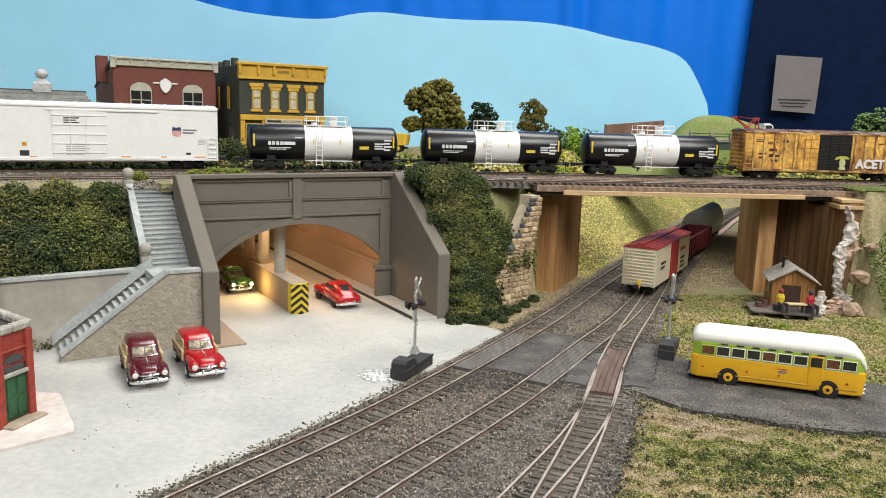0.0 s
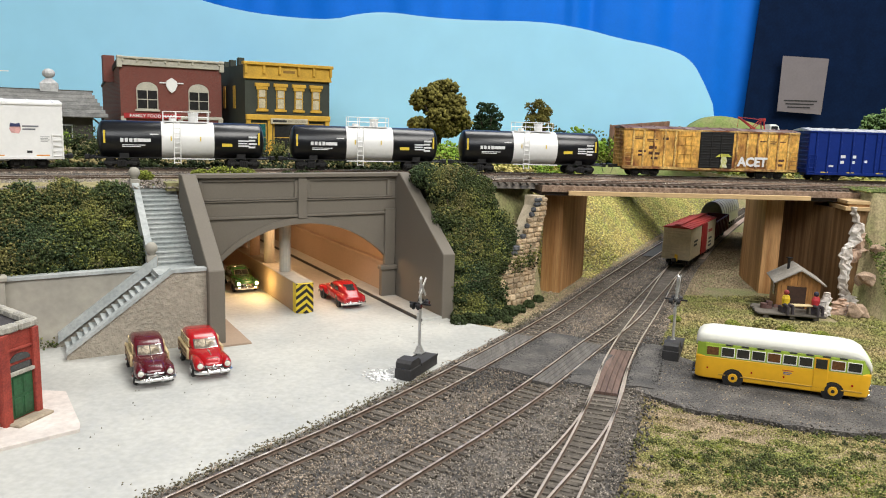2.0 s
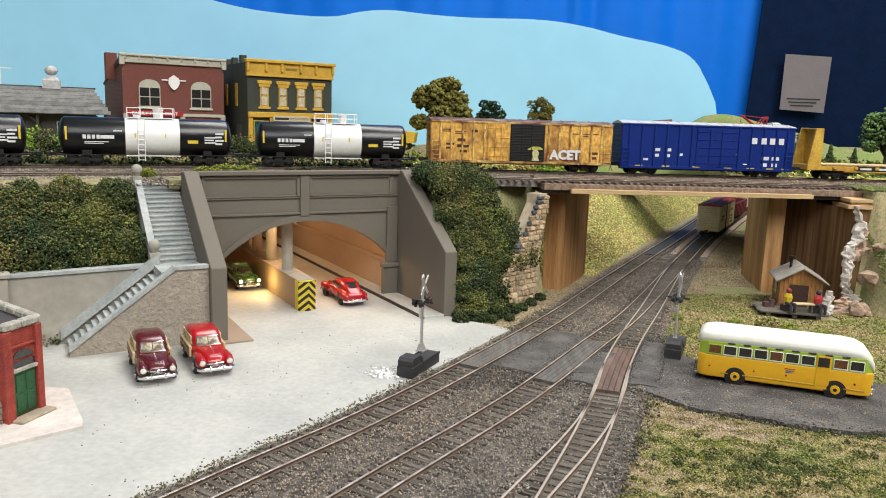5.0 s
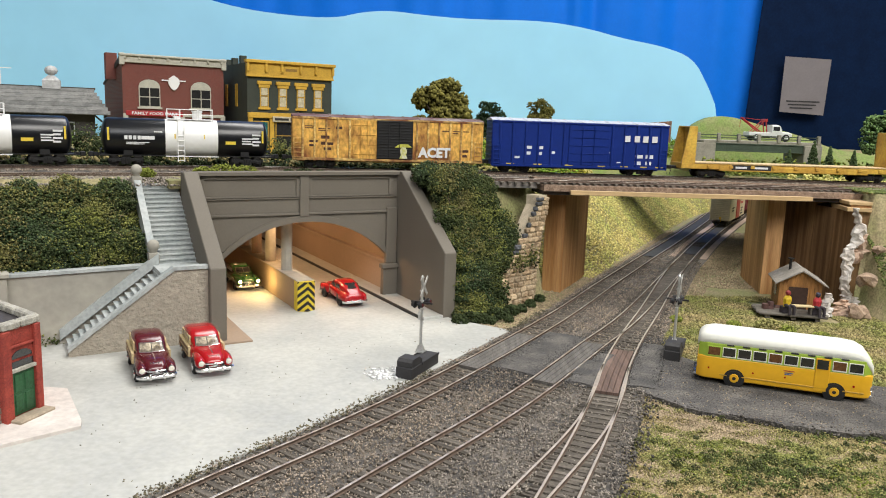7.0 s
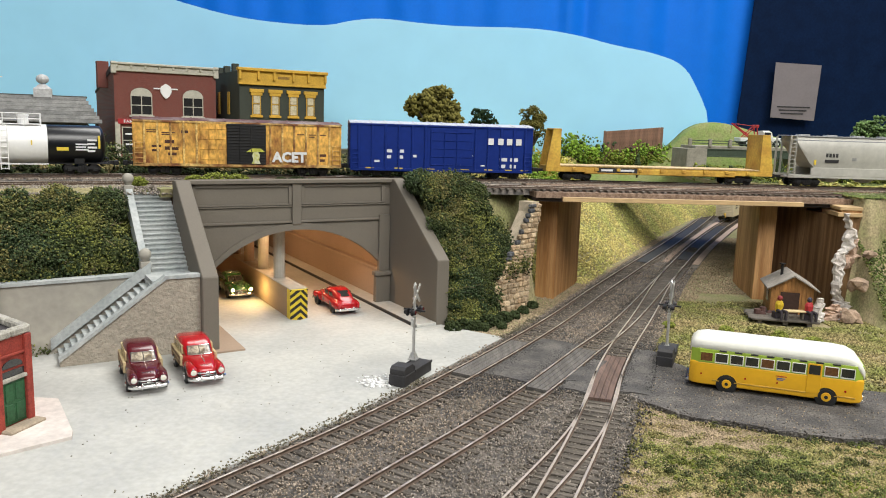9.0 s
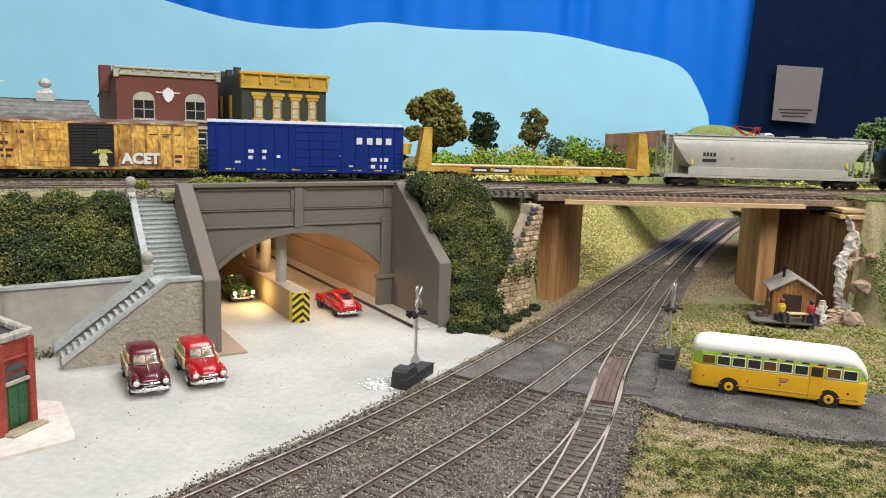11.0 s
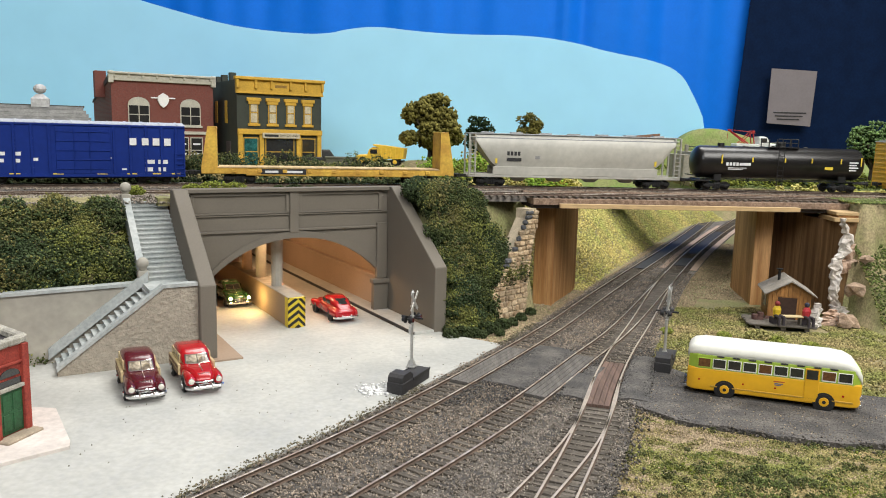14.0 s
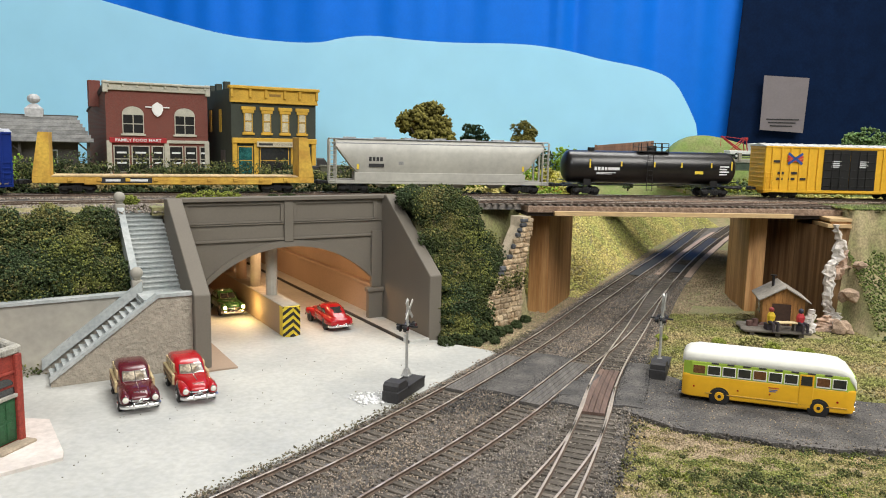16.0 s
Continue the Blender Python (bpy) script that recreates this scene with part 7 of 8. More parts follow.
    stuff(name + "_twigs", finish("twigs", bm, M_TWIG), "thin dry twigs among the bushes", "twigs")





def build_planting():
    # ballast along the lower tracks
    x, y, rng = rand_pts(340000, -25, 45, 22, 110, 21)
    dA, dB, dC = (near_line(x, y, L) for L in (LINE_A, LINE_B, LINE_C))
    keep = (dA > -2.0) & (dC < 2.3) & ((dA > 0) | (abs(dA) < 2.0))
    dens = np.clip(1.5 - (y - 28) / 60, 0.25, 1)
    keep &= (rng.uniform(0, 1, len(x)) < dens)
    x, y, dA, dB, dC = x[keep], y[keep], dA[keep], dB[keep], dC[keep]
    z = np.full(len(x), -0.30)
    between = (abs(dA) > 1.45) & (abs(dB) > 1.45) & (abs(dC) > 1.45)
    z = np.where(between, -0.17 + 0.05 * np.sin(x * 1.9 + y), -0.28) + rng.uniform(-0.06, 0.05, len(x))
    grey = (dB > 1.2) & (y < 47)
    stuff("ballast", crumbs("ballast", np.stack([x, y, z], 1)[~grey], 0.06, 0.15, M_STONE_GRAIN, seed=2, tetra=True), "brown and grey ballast grains around the lower tracks", "ballast")
    stuff("ballast_grey", crumbs("ballast_grey", np.stack([x, y, z], 1)[grey], 0.06, 0.15, M_GREY_GRAIN, seed=3, tetra=True), "pale grey ballast grains beside the siding", "ballast")
    # ballast bed sheet under the tracks
    bm = B()
    lx, ly, lth, ls = LINE_A
    left = [(lx[i] - 2.0 * math.sin(lth[i]), ly[i] + 2.0 * math.cos(lth[i])) for i in range(0, len(lx), 6)]
    rx, ry, rth, rs = LINE_C
    right = [(rx[i] + 2.3 * math.sin(rth[i]), ry[i] - 2.3 * math.cos(rth[i])) for i in range(0, len(rx), 6)]
    bx, by, bth, bs = LINE_B
    right += [(bx[i] + 2.4 * math.sin(bth[i]), by[i] - 2.4 * math.cos(bth[i])) for i in range(0, len(bx), 6) if by[i] > 97]
    prism(bm, left + right[::-1], "z", -0.6, -0.33)
    solid("ballast_bed", bm, M_BALLAST_BED, "brown ballast bed under the lower tracks", "track bed", kind="structure")
    # upper ballast edge
    s = rng.uniform(-75, 12, 16000)
    off = rng.uniform(2.6, 9.9, 16000)
    ux, uy, uth = upper(s, off)
    vv, uu = in_portal(ux, uy)
    k = (off < 5.3) | (vv < -0.8)
    ux, uy, off = ux[k], uy[k], off[k]
    z = np.where(off > 8.0, 10.75 - (off - 8.0) * 0.2, 10.72)
    stuff("upper_ballast", crumbs("upper_ballast", np.stack([ux, uy, z], 1), 0.12, 0.24, M_GREY_GRAIN, seed=5, tetra=True), "grey ballast along the upper tracks", "ballast")
    s = rng.uniform(-75, 60, 16000)
    off = rng.uniform(-2.3, 2.4, 16000)
    ux, uy, uth = upper(s, off)
    stuff("upper_ballast_dark", crumbs("upper_ballast_dark", np.stack([ux, uy, np.full(len(ux), 10.98)], 1), 0.12, 0.22, M_STONE_GRAIN, seed=6, tetra=True), "brown ballast between the upper rails", "ballast")
    # left hillside: dense bushes
    x, y, rng = rand_pts(9000, -75, -14, 50, 78, 31)
    v, u = in_portal(x, y)
    d = near_line(x, y, UP)
    k = (v < -4.5) & (u > 4.9) & (d > 9.7)
    x, y = x[k][:1500], y[k][:1500]
    z = height(x, y)
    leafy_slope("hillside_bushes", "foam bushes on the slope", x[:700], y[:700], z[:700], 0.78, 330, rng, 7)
    # bushes between the portal and the stone wall
    x, y, rng = rand_pts(9000, -2, 10.2, 58, 76, 33)
    v, u = in_portal(x, y)
    d = near_line(x, y, UP)
    k = (v > 19.6) & (d > 6.4) & (near_line(x, y, LINE_A) < -2.4) & (((y - 67.5) * 0.683 - (x - 5.2) * 0.73 > 0.8) | ((x - 5.2) * 0.683 + (y - 67.5) * 0.73 < -0.7)) & ((y - 61.2) * 4.2 - (x - 0.8) * 4.6 > 0)
    x, y = x[k][:760], y[k][:760]
    z = height(x, y)
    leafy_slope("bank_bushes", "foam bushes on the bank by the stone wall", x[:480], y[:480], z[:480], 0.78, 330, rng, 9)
    # right bank and meadow grass
    x, y, rng = rand_pts(210000, 8, 70, 24, 80, 35)
    dC = near_line(x, y, LINE_C)
    d = near_line(x, y, UP)
    rd = np.interp(x, ROAD_X, ROAD_Y)
    ru = np.interp(x, [16.2, 18.5, 24, 30, 40, 70], [56.0, 52.6, 50.2, 48.6, 47.0, 44])
    k = (dC > 2.2) & ((y < rd - 0.6) | (y > ru + 0.5)) & (d > 5) & ((x < 40.5) | (y < 66)) & ~((x > 30) & (x < 35.8) & (y > 66.5) & (y < 74))
    patch = np.sin(x * 0.9 + 2 * np.sin(y * 0.4)) + np.sin(y * 0.8 + x * 0.25) + rng.normal(0, 0.8, len(x))
    k &= (patch > -1.6)
    x, y, patch = x[k], y[k], patch[k]
    z = np.maximum(height(x, y), -0.42)
    near = y < 47
    P = np.stack([x, y, z + 0.06], 1)
    nx_, ny_, rg = rand_pts(230000, 8, 42, 25, 47, 61)
    rd2 = np.interp(nx_, ROAD_X, ROAD_Y)
    bare = np.where(nx_ < 19, 2.7, 1.4) - np.abs(ny_ - rd2 + 1.5) * 0.9
    broad = np.sin(nx_ * 0.5 + 1.4 * np.sin(ny_ * 0.45)) + np.sin(ny_ * 0.75 + nx_ * 0.3 + 1.0)
    fine = np.sin(nx_ * 2.7 + 1.9 * np.sin(ny_ * 2.1)) + np.sin(ny_ * 3.9 + 1.3 * np.sin(nx_ * 1.9))
    pz = 0.55 * broad + 0.45 * fine + rg.normal(0, 0.6, len(nx_)) - np.clip(bare, 0, 2) * np.clip((21 - nx_) / 5, 0.25, 1) + np.clip((nx_ - 19) / 5, 0, 1.0)
    ok = (near_line(nx_, ny_, LINE_C) > 2.5 + rg.normal(0, 0.35, len(nx_))) & (ny_ < rd2 - 0.2 + rg.normal(0, 0.3, len(nx_)))
    rise = np.clip(fine * 0.07 + broad * 0.03 + 0.08, 0.0, 0.3) * rg.uniform(0.2, 1.0, len(nx_))
    Q = np.stack([nx_, ny_, height(nx_, ny_) + 0.03 + rise], 1)
    for nm, sel_, mt_, lab_ in (("meadow_turf", pz > 0.75, M_OLIVE, "dark olive turf patches on the meadow"), ("meadow_grass", (pz <= 0.75) & (pz > -1.0), M_GRASS, "olive and straw coloured grass foam beside the road"), ("meadow_dirt", pz <= -1.0, M_TAN_GRAIN, "tan bare dirt patches by the road edge")):
        stuff(nm, crumbs(nm, Q[ok & sel_], 0.05, 0.14, mt_, seed=len(nm), tetra=True), lab_, "grass")
    tf = np.flatnonzero(ok & (pz > 0.4))
    tf = tf[rg.uniform(0, 1, len(tf)) < 0.011]
    stuff("meadow_clumps", crumbs("meadow_clumps", bush_field(Q[tf, 0], Q[tf, 1], Q[tf, 2], 0.19, 34, rg), 0.05, 0.13, M_TUFT, seed=71, tetra=True), "dark green tufts standing on the meadow", "grass")
    # crumbled road edge and cinders beside the siding
    ex, ey, rg = rand_pts(26000, 8, 40, 24, 50, 72)
    er = np.interp(ex, ROAD_X, ROAD_Y)
    ec = near_line(ex, ey, LINE_C)
    ok = ((np.abs(ey - er) < np.abs(rg.normal(0, 0.55, len(ex)))) & (ec > 1.6)) | ((np.abs(ec - 2.5) < np.abs(rg.normal(0, 0.5, len(ex)))) & (ey < er + 0.5))
    stuff("road_edge_cinders", crumbs("road_edge_cinders", np.stack([ex, ey, np.full(len(ex), -0.16) + rg.uniform(-0.06, 0.1, len(ex))], 1)[ok], 0.06, 0.2, mat("edge_cinders", (0.12, 0.108, 0.095), 0.95, scale=60, vary=0.2, bump=0, island=0.6), seed=73, tetra=True), "dark cinders along the crumbled road edge", "cinders")
    # loose grains on the tarred infill of the crossing
    ex, ey, rg = rand_pts(16000, 1, 18, 45, 61, 74)
    ea, ec = near_line(ex, ey, LINE_A), near_line(ex, ey, LINE_C)
    along = ey - 0.35 * ex
    ok = (ea > 1.1) & (ec < 3.1) & (along > 44.6 - ex * 0.12 + rg.normal(0, 0.3, len(ex))) & (along < 57.6 - ex * 0.28 + rg.normal(0, 0.3, len(ex))) & (abs(near_line(ex, ey, LINE_B)) > 1.05) & (abs(ec) > 1.05)
    stuff("crossing_grit", crumbs("crossing_grit", np.stack([ex, ey, np.full(len(ex), -0.05)], 1)[ok], 0.04, 0.13, mat("tar_grit", (0.10, 0.096, 0.092), 0.95, scale=60, vary=0.2, bump=0, island=0.7), seed=75, tetra=True), "dark grit on the tarred crossing", "grit")
    # dirt beside the lower line beyond the crossing, and grit on the asphalt
    dx_, dy_, rg = rand_pts(110000, 3, 58, 58, 125, 63)
    dm, da = near_line(dx_, dy_, MID), near_line(dx_, dy_, LINE_A)
    ok = (((dm > 4.0) & (dm < 14) & (dy_ > 80)) | ((dm > 4.5) & (dm < 7) & (dy_ > 66)) | ((da < -1.9) & (da > -6.5))) & (height(dx_, dy_) < 0.4)
    stuff("trackside_dirt", crumbs("trackside_dirt", np.stack([dx_, dy_, height(dx_, dy_) + 0.04], 1)[ok], 0.06, 0.22, M_TAN_GRAIN, seed=64, tetra=True), "tan dirt and gravel beside the lower line", "dirt")
    dx_, dy_, rg = rand_pts(26000, 12, 45, 38, 57, 65)
    ok = (dy_ > np.interp(dx_, ROAD_X, ROAD_Y)) & (dy_ < np.interp(dx_, [12.9, 16.2, 18.5, 24, 30, 40, 70], [50, 56.0, 52.6, 50.2, 48.6, 47.0, 44])) & (near_line(dx_, dy_, LINE_C) > 1.2)
    stuff("road_grit", crumbs("road_grit", np.stack([dx_, dy_, np.full(len(dx_), -0.1)], 1)[ok], 0.03, 0.10, mat("asphalt_grit", (0.13, 0.12, 0.115), 0.95, scale=60, vary=0.2, bump=0, island=0.6), seed=66, tetra=True), "dark grit on the asphalt road", "grit")
    ok &= rg.uniform(0, 1, len(dx_)) < 0.12
    stuff("pale_road_specks", crumbs("pale_road_specks", np.stack([dx_ + 0.11, dy_ + 0.07, np.full(len(dx_), -0.09)], 1)[ok], 0.03, 0.10, M_TAN_GRAIN, seed=67, tetra=True), "pale gravel specks on the asphalt road", "grit")
    stuff("bank_grass", crumbs("bank_grass", P[~near], 0.08, 0.24, M_GRASS, seed=12, tetra=True), "green and brown grass foam below the bridge", "grass")
    big = near & (patch > 1.3) & (rng.uniform(0, 1, len(x)) < 0.1)
    cl = bush_field(P[big][:, 0], P[big][:, 1], P[big][:, 2], 0.15, 6, rng)
    stuff("grass_tufts", crumbs("grass_tufts", cl, 0.06, 0.16, M_BUSH_LIGHT, seed=13, tetra=True), "darker grass tufts on the meadow", "grass")
    k2 = (x > 40.5) & (y > 58)
    idx = rng.permutation(np.flatnonzero(k2 & (z < 5.5)))[:420]
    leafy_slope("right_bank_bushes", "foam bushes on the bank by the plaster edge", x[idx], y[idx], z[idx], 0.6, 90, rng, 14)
    hx, hy, rg = rand_pts(16000, 39.5, 60, 62, 79, 76)
    hz = height(hx, hy)
    stuff("right_bank_turf", crumbs("right_bank_turf", np.stack([hx, hy, hz + 0.08], 1)[hz > 0.3], 0.1, 0.3, M_OLIVE, seed=77, tetra=True), "brown and olive turf on the bank beside the bridge", "grass")
    for bx_, by_, r_ in ((27.4, 62.2, 1.2), (28.6, 61.6, 0.8), (31.0, 60.4, 0.7), (25, 63.5, 0.6), (20.5, 65, 0.5)):
        b = thing("shrub", "small olive foam shrub on the grass", "shrub", at(bx_, by_, -0.3), group="shrubs by the bridge")
        me = crumbs("foliage", clump_pts(0, 0, r_ * 0.4, r_, r_ * 0.8, r_ * 0.55, 420, rng), 0.14, 0.3, M_GRASS if r_ > 1 else M_BUSH_LIGHT, seed=15)
        ob = new("foliage", me)
        ob.parent = b
    # cutting slope beyond the bridge
    x, y, rng = rand_pts(150000, 8, 70, 74, 160, 37)
    dc = near_line(x, y, MID)
    z = height(x, y)
    k = ((dc < -4.9) | (dc > 13.0) | ((dc > 7.0) & (y > 122))) & (z < 12.5) & (near_line(x, y, UP) < -3.5)
    stuff("cutting_grass", crumbs("cutting_grass", np.stack([x, y, z + 0.08], 1)[k], 0.12, 0.34, M_HILL_GRASS, seed=16, tetra=True), "yellow-green grass foam on the cutting slope", "grass")
    # weeds along the yard edge and over the portal
    lx, ly, lth, ls = LINE_A
    i = rng.integers(20, 150, 5000)
    o = rng.normal(-1.75, 0.12, 5000)
    pts = np.stack([lx[i] + o * np.sin(lth[i]) + rng.normal(0, .2, 5000), ly[i] - o * np.cos(lth[i]) + rng.normal(0, .2, 5000), np.full(5000, -0.1)], 1)
    pts = pts[(pts[:, 1] < 49) | (pts[:, 1] > 59)]
    stuff("edge_weeds", crumbs("edge_weeds", pts[::3], 0.05, 0.15, M_EARTH_GRAIN, seed=17, tetra=True), "dry weeds and crumbs along the yard edge", "weeds")
    for bx_, by_, r_ in ((1.6, 61.4, 0.7), (2.6, 62.1, 0.8), (3.6, 62.6, 0.6), (4.6, 63.8, 0.8), (5.4, 64.6, 0.6), (6.2, 65.6, 0.7), (7.2, 66.8, 0.5), (4.2, 62.4, 0.45), (8.2, 68.8, 0.5), (5.8, 63.2, 0.4), (9.3, 71.0, 0.5)):
        b = thing("low_bush", "low dark green bush at the foot of the stone wall", "shrub", at(bx_, by_, -0.4), group="low bushes by the stone wall")
        ob = new("foliage", crumbs("foliage", clump_pts(0, 0, r_ * 0.5, r_, r_, r_ * 0.8, 320, rng), 0.1, 0.32, M_BUSH, seed=int(bx_ * 10)))
        ob.parent = b
    for v_, u_, r_, n_ in ((1.5, 13.0, 0.7, 300), (3.2, 12.6, 0.95, 420), (5.0, 12.4, 0.8, 350), (8.8, 12.5, 0.5, 220), (10.4, 12.6, 0.6, 260), (-3.2, 12.7, 0.6, 260), (12, 12.9, 0.4, 140)):
        p = PO + PV * v_ + PU * u_
        b = thing("trackside_weed", "tuft of green foam weed behind the portal coping", "weeds", at(p.x, p.y, 10.9), group="weeds by the upper track")
        ob = new("foliage", crumbs("foliage", clump_pts(0, 0, r_ * 0.3, r_ * 1.4, r_ * 0.6, r_ * 0.75, n_, rng), 0.1, 0.26, M_BUSH_LIGHT if int(v_) % 2 else M_BUSH, seed=int(v_ * 7 + 90)))
        ob.parent = b
    # upper town: hedges and ground cover behind the train
    def ground_top(ux, uy):
        """Ground height, with the slab over the tunnel counted as ground."""
        zs = height(ux, uy)
        v, u = in_portal(ux, uy)
        return np.where((v > -1.6) & (v < 19.4) & (u > 8) & (u < 60), np.maximum(zs, 10.75), zs)
    def hedge(x0, x1, off0, off1, n, size, material, seed, label, per=26, zbase=11.2, zup=0.0):
        rg = np.random.default_rng(seed)
        xs, os_ = rg.uniform(x0, x1, n), rg.uniform(off0, off1, n)
        ux, uy, uth = upper(xs, os_)
        zs = ground_top(ux, uy)
        zs = np.where((ux > 21) & (ux < 80) & ((uy > 115.5) | ((ux > 34.5) & (uy > 93.5))), np.maximum(zs, 10.7), zs)
        hi = zs > 7.5
        ux, uy, zs = ux[hi], uy[hi], zs[hi]
        zs = zs + rg.uniform(0, 1, len(zs)) * zup
        stuff("hedge", crumbs("hedge", bush_field(ux, uy, zs, size, per, rg), 0.18, 0.5, material, seed=seed), label, "hedge")
    rg = np.random.default_rng(41)
    ux, uy, uth = upper(rg.uniform(-70, -4, 620), rg.uniform(-12.0, -8.6, 620))
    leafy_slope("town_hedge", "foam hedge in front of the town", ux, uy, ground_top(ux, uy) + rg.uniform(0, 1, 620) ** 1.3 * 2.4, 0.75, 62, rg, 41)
    rg = np.random.default_rng(61)
    sx, so = rg.uniform(-75, 16, 30000), rg.uniform(-9.0, -2.2, 30000)
    ux, uy, uth = upper(sx, so)
    zs = ground_top(ux, uy)
    ok = zs > 7.5
    stuff("shoulder_cinders", crumbs("shoulder_cinders", np.stack([ux, uy, zs + 0.03], 1)[ok], 0.14, 0.42, M_CINDER, seed=62, tetra=True), "dark brown cinders on the shoulder behind the upper track", "ballast")
    hedge(-75, 6, -7.5, -3.0, 700, 0.45, M_BUSH, 40, "low dark scrub behind the upper track", per=22)
    hedge(-55, -3, -8.0, -5.5, 160, 0.55, mat("dry_lichen", (0.27, 0.22, 0.09), 0.95, scale=40, vary=0.2, bump=0, island=0.4), 42, "dry straw coloured scrub by the track")
    hedge(2, 34, -21, -11, 300, 1.2, M_BRIGHT, 43, "bright green foam bushes behind the track", zup=1.6)
    hedge(-6, 30, -14, -8, 180, 0.9, M_BUSH_LIGHT, 44, "olive foam bushes behind the track", zup=0.6)
    hedge(6, 24, -26, -20, 80, 1.2, M_YELLOW_FOAM, 45, "yellow foam bushes behind the track", zup=2.0)
    hedge(-3, 60, -9, -4, 260, 0.5, M_HILL_GRASS, 46, "yellow-green tufts along the track")
    hedge(23, 40, -40, -37, 150, 1.25, M_BRIGHT, 49, "bright green foam bushes before the board fence", zup=2.8)
    hedge(26, 48, -40, -36, 120, 0.9, M_BUSH_LIGHT, 52, "olive scrub beside the road bridge", zup=1.6)
    hedge(20, 36, -41, -38, 70, 1.0, M_BUSH_MID, 53, "dark green scrub below the board fence", zup=3.4)
    hedge(35, 50, -19, -15, 90, 0.75, M_BUSH_MID, 54, "dark green scrub before the road bridge", zup=0.5)
    hedge(34, 62, -26, -12, 260, 1.0, M_BUSH_LIGHT, 47, "green shrubs around the road bridge", zup=0.4)
    hedge(-45, -34, -19, -14, 40, 1.2, M_BRIGHT, 48, "bright green bush beside the brick shop", zup=1.6)


def build_specks():
    rng = np.random.default_rng(77)
    x, y = rng.uniform(-30, 2, 900), rng.uniform(28, 62, 900)
    v, u = in_portal(x, y)
    k = (near_line(x, y, LINE_A) < -2.1) & (u < 0.2) & ~((x < -18.2) & (y < 44))
    stuff("yard_specks", crumbs("yard_specks", np.stack([x, y, np.full(900, -0.11)], 1)[k][:100], 0.03, 0.11, M_EARTH_GRAIN, seed=19, tetra=True), "dark specks and crumbs on the pale yard", "debris")
    x, y = rng.normal(-3.4, 0.7, 160), rng.normal(47.6, 0.6, 160)
    stuff("plaster_crumbs", crumbs("plaster_crumbs", np.stack([x, y, np.full(160, -0.08)], 1), 0.1, 0.4, M_WHITE, flat=0.4, seed=20), "white filler crumbs beside the signal housing", "debris")


def tree(label, x, y, z, h, w, crown_mt, seed, trunk_frac=0.35, n=2600):
    rng = np.random.default_rng(seed)
    t = thing("tree", label, "tree", at(x, y, z))
    bm = B()
    r0 = h * 0.035
    cyl(bm, (0, 0, -0.3), (0.1, 0, h * trunk_frac), r0 * 1.2, r0 * 0.9, 9)
    for a in range(6):
        ang = a * 1.05 + seed
        tip = Vector((math.cos(ang) * w * 0.3, math.sin(ang) * w * 0.3, h * rng.uniform(0.5, 0.72)))
        cyl(bm, (0.1, 0, h * trunk_frac * rng.uniform(0.8, 1.0)), tip, r0 * 0.7, r0 * 0.25, 6)
    part("trunk", bm, M_BARK, t)
    pts = []
    for k in range(26):
        a, q = rng.uniform(0, 6.28), rng.uniform(0, 1) ** 0.5
        zz = rng.uniform(0.40, 0.9)
        reach = w * 0.5 * math.sqrt(max(0.03, 1 - ((zz - 0.55) / 0.42) ** 2))
        s = w * rng.uniform(0.13, 0.2)
        pts.append(clump_pts(math.cos(a) * q * max(reach - s * 0.7, 0.05), math.sin(a) * q * max(reach - s * 0.7, 0.05), h * zz, s, s, s * 0.75, n // 26, rng))
    ob = new("crown", crumbs("crown", np.concatenate(pts), w * 0.03, w * 0.075, crown_mt, seed=seed))
    ob.parent = t


def build_trees():
    tree("broad olive-green foam tree with a forked trunk", -0.9, 100, 11.0, 10.4, 9.4, M_TREE, 3, 0.36, 5200)
    tree("dark green foam tree", 5.6, 105, 11.0, 8.1, 5.0, M_DARK_TREE, 4, 0.3, 2400)
    tree("small olive-green foam tree", 12.8, 108, 11.2, 8.6, 4.9, M_TREE, 5, 0.35, 2400)
    tree("feathery green tree behind the road bridge", 55.5, 98, 11.0, 8.3, 7.5, mat("feather_green", (0.10, 0.17, 0.05), 0.95, scale=40, vary=0.2, bump=0, island=0.45), 6, 0.3, 2600)
    tree("feathery yellow-green tree behind the road bridge", 59, 97, 11.0, 7.0, 6.0, M_BUSH_LIGHT, 8, 0.3, 2000)
    conifer = mat("conifer_green", (0.05, 0.08, 0.025), 0.95, scale=40, vary=0.2, bump=0, island=0.4)
    rng = np.random.default_rng(50)
    for i, (x, y, h) in enumerate(((45, 95, 4.2), (47.5, 96, 3.6), (42.5, 96, 3.0), (50, 95, 3.2), (24.5, 95, 2.6))):
        t = thing("conifer", "small pointed dark green conifer", "tree", at(x, y, 11.0), group="small conifers")
        bm = B()
        cyl(bm, (0, 0, -0.2), (0, 0, h * 0.9), 0.12, 0.03, 6)
        part("trunk", bm, M_BARK, t)
        zz = rng.uniform(0.08, 1, 500)
        a = rng.uniform(0, 6.28, 500)
        r = (1.02 - zz) * h * 0.27 * rng.uniform(0.4, 1, 500)
        ob = new("crown", crumbs("crown", np.stack([r * np.cos(a), r * np.sin(a), zz * h], 1), 0.12, 0.35, conifer, seed=60 + i))
        ob.parent = t


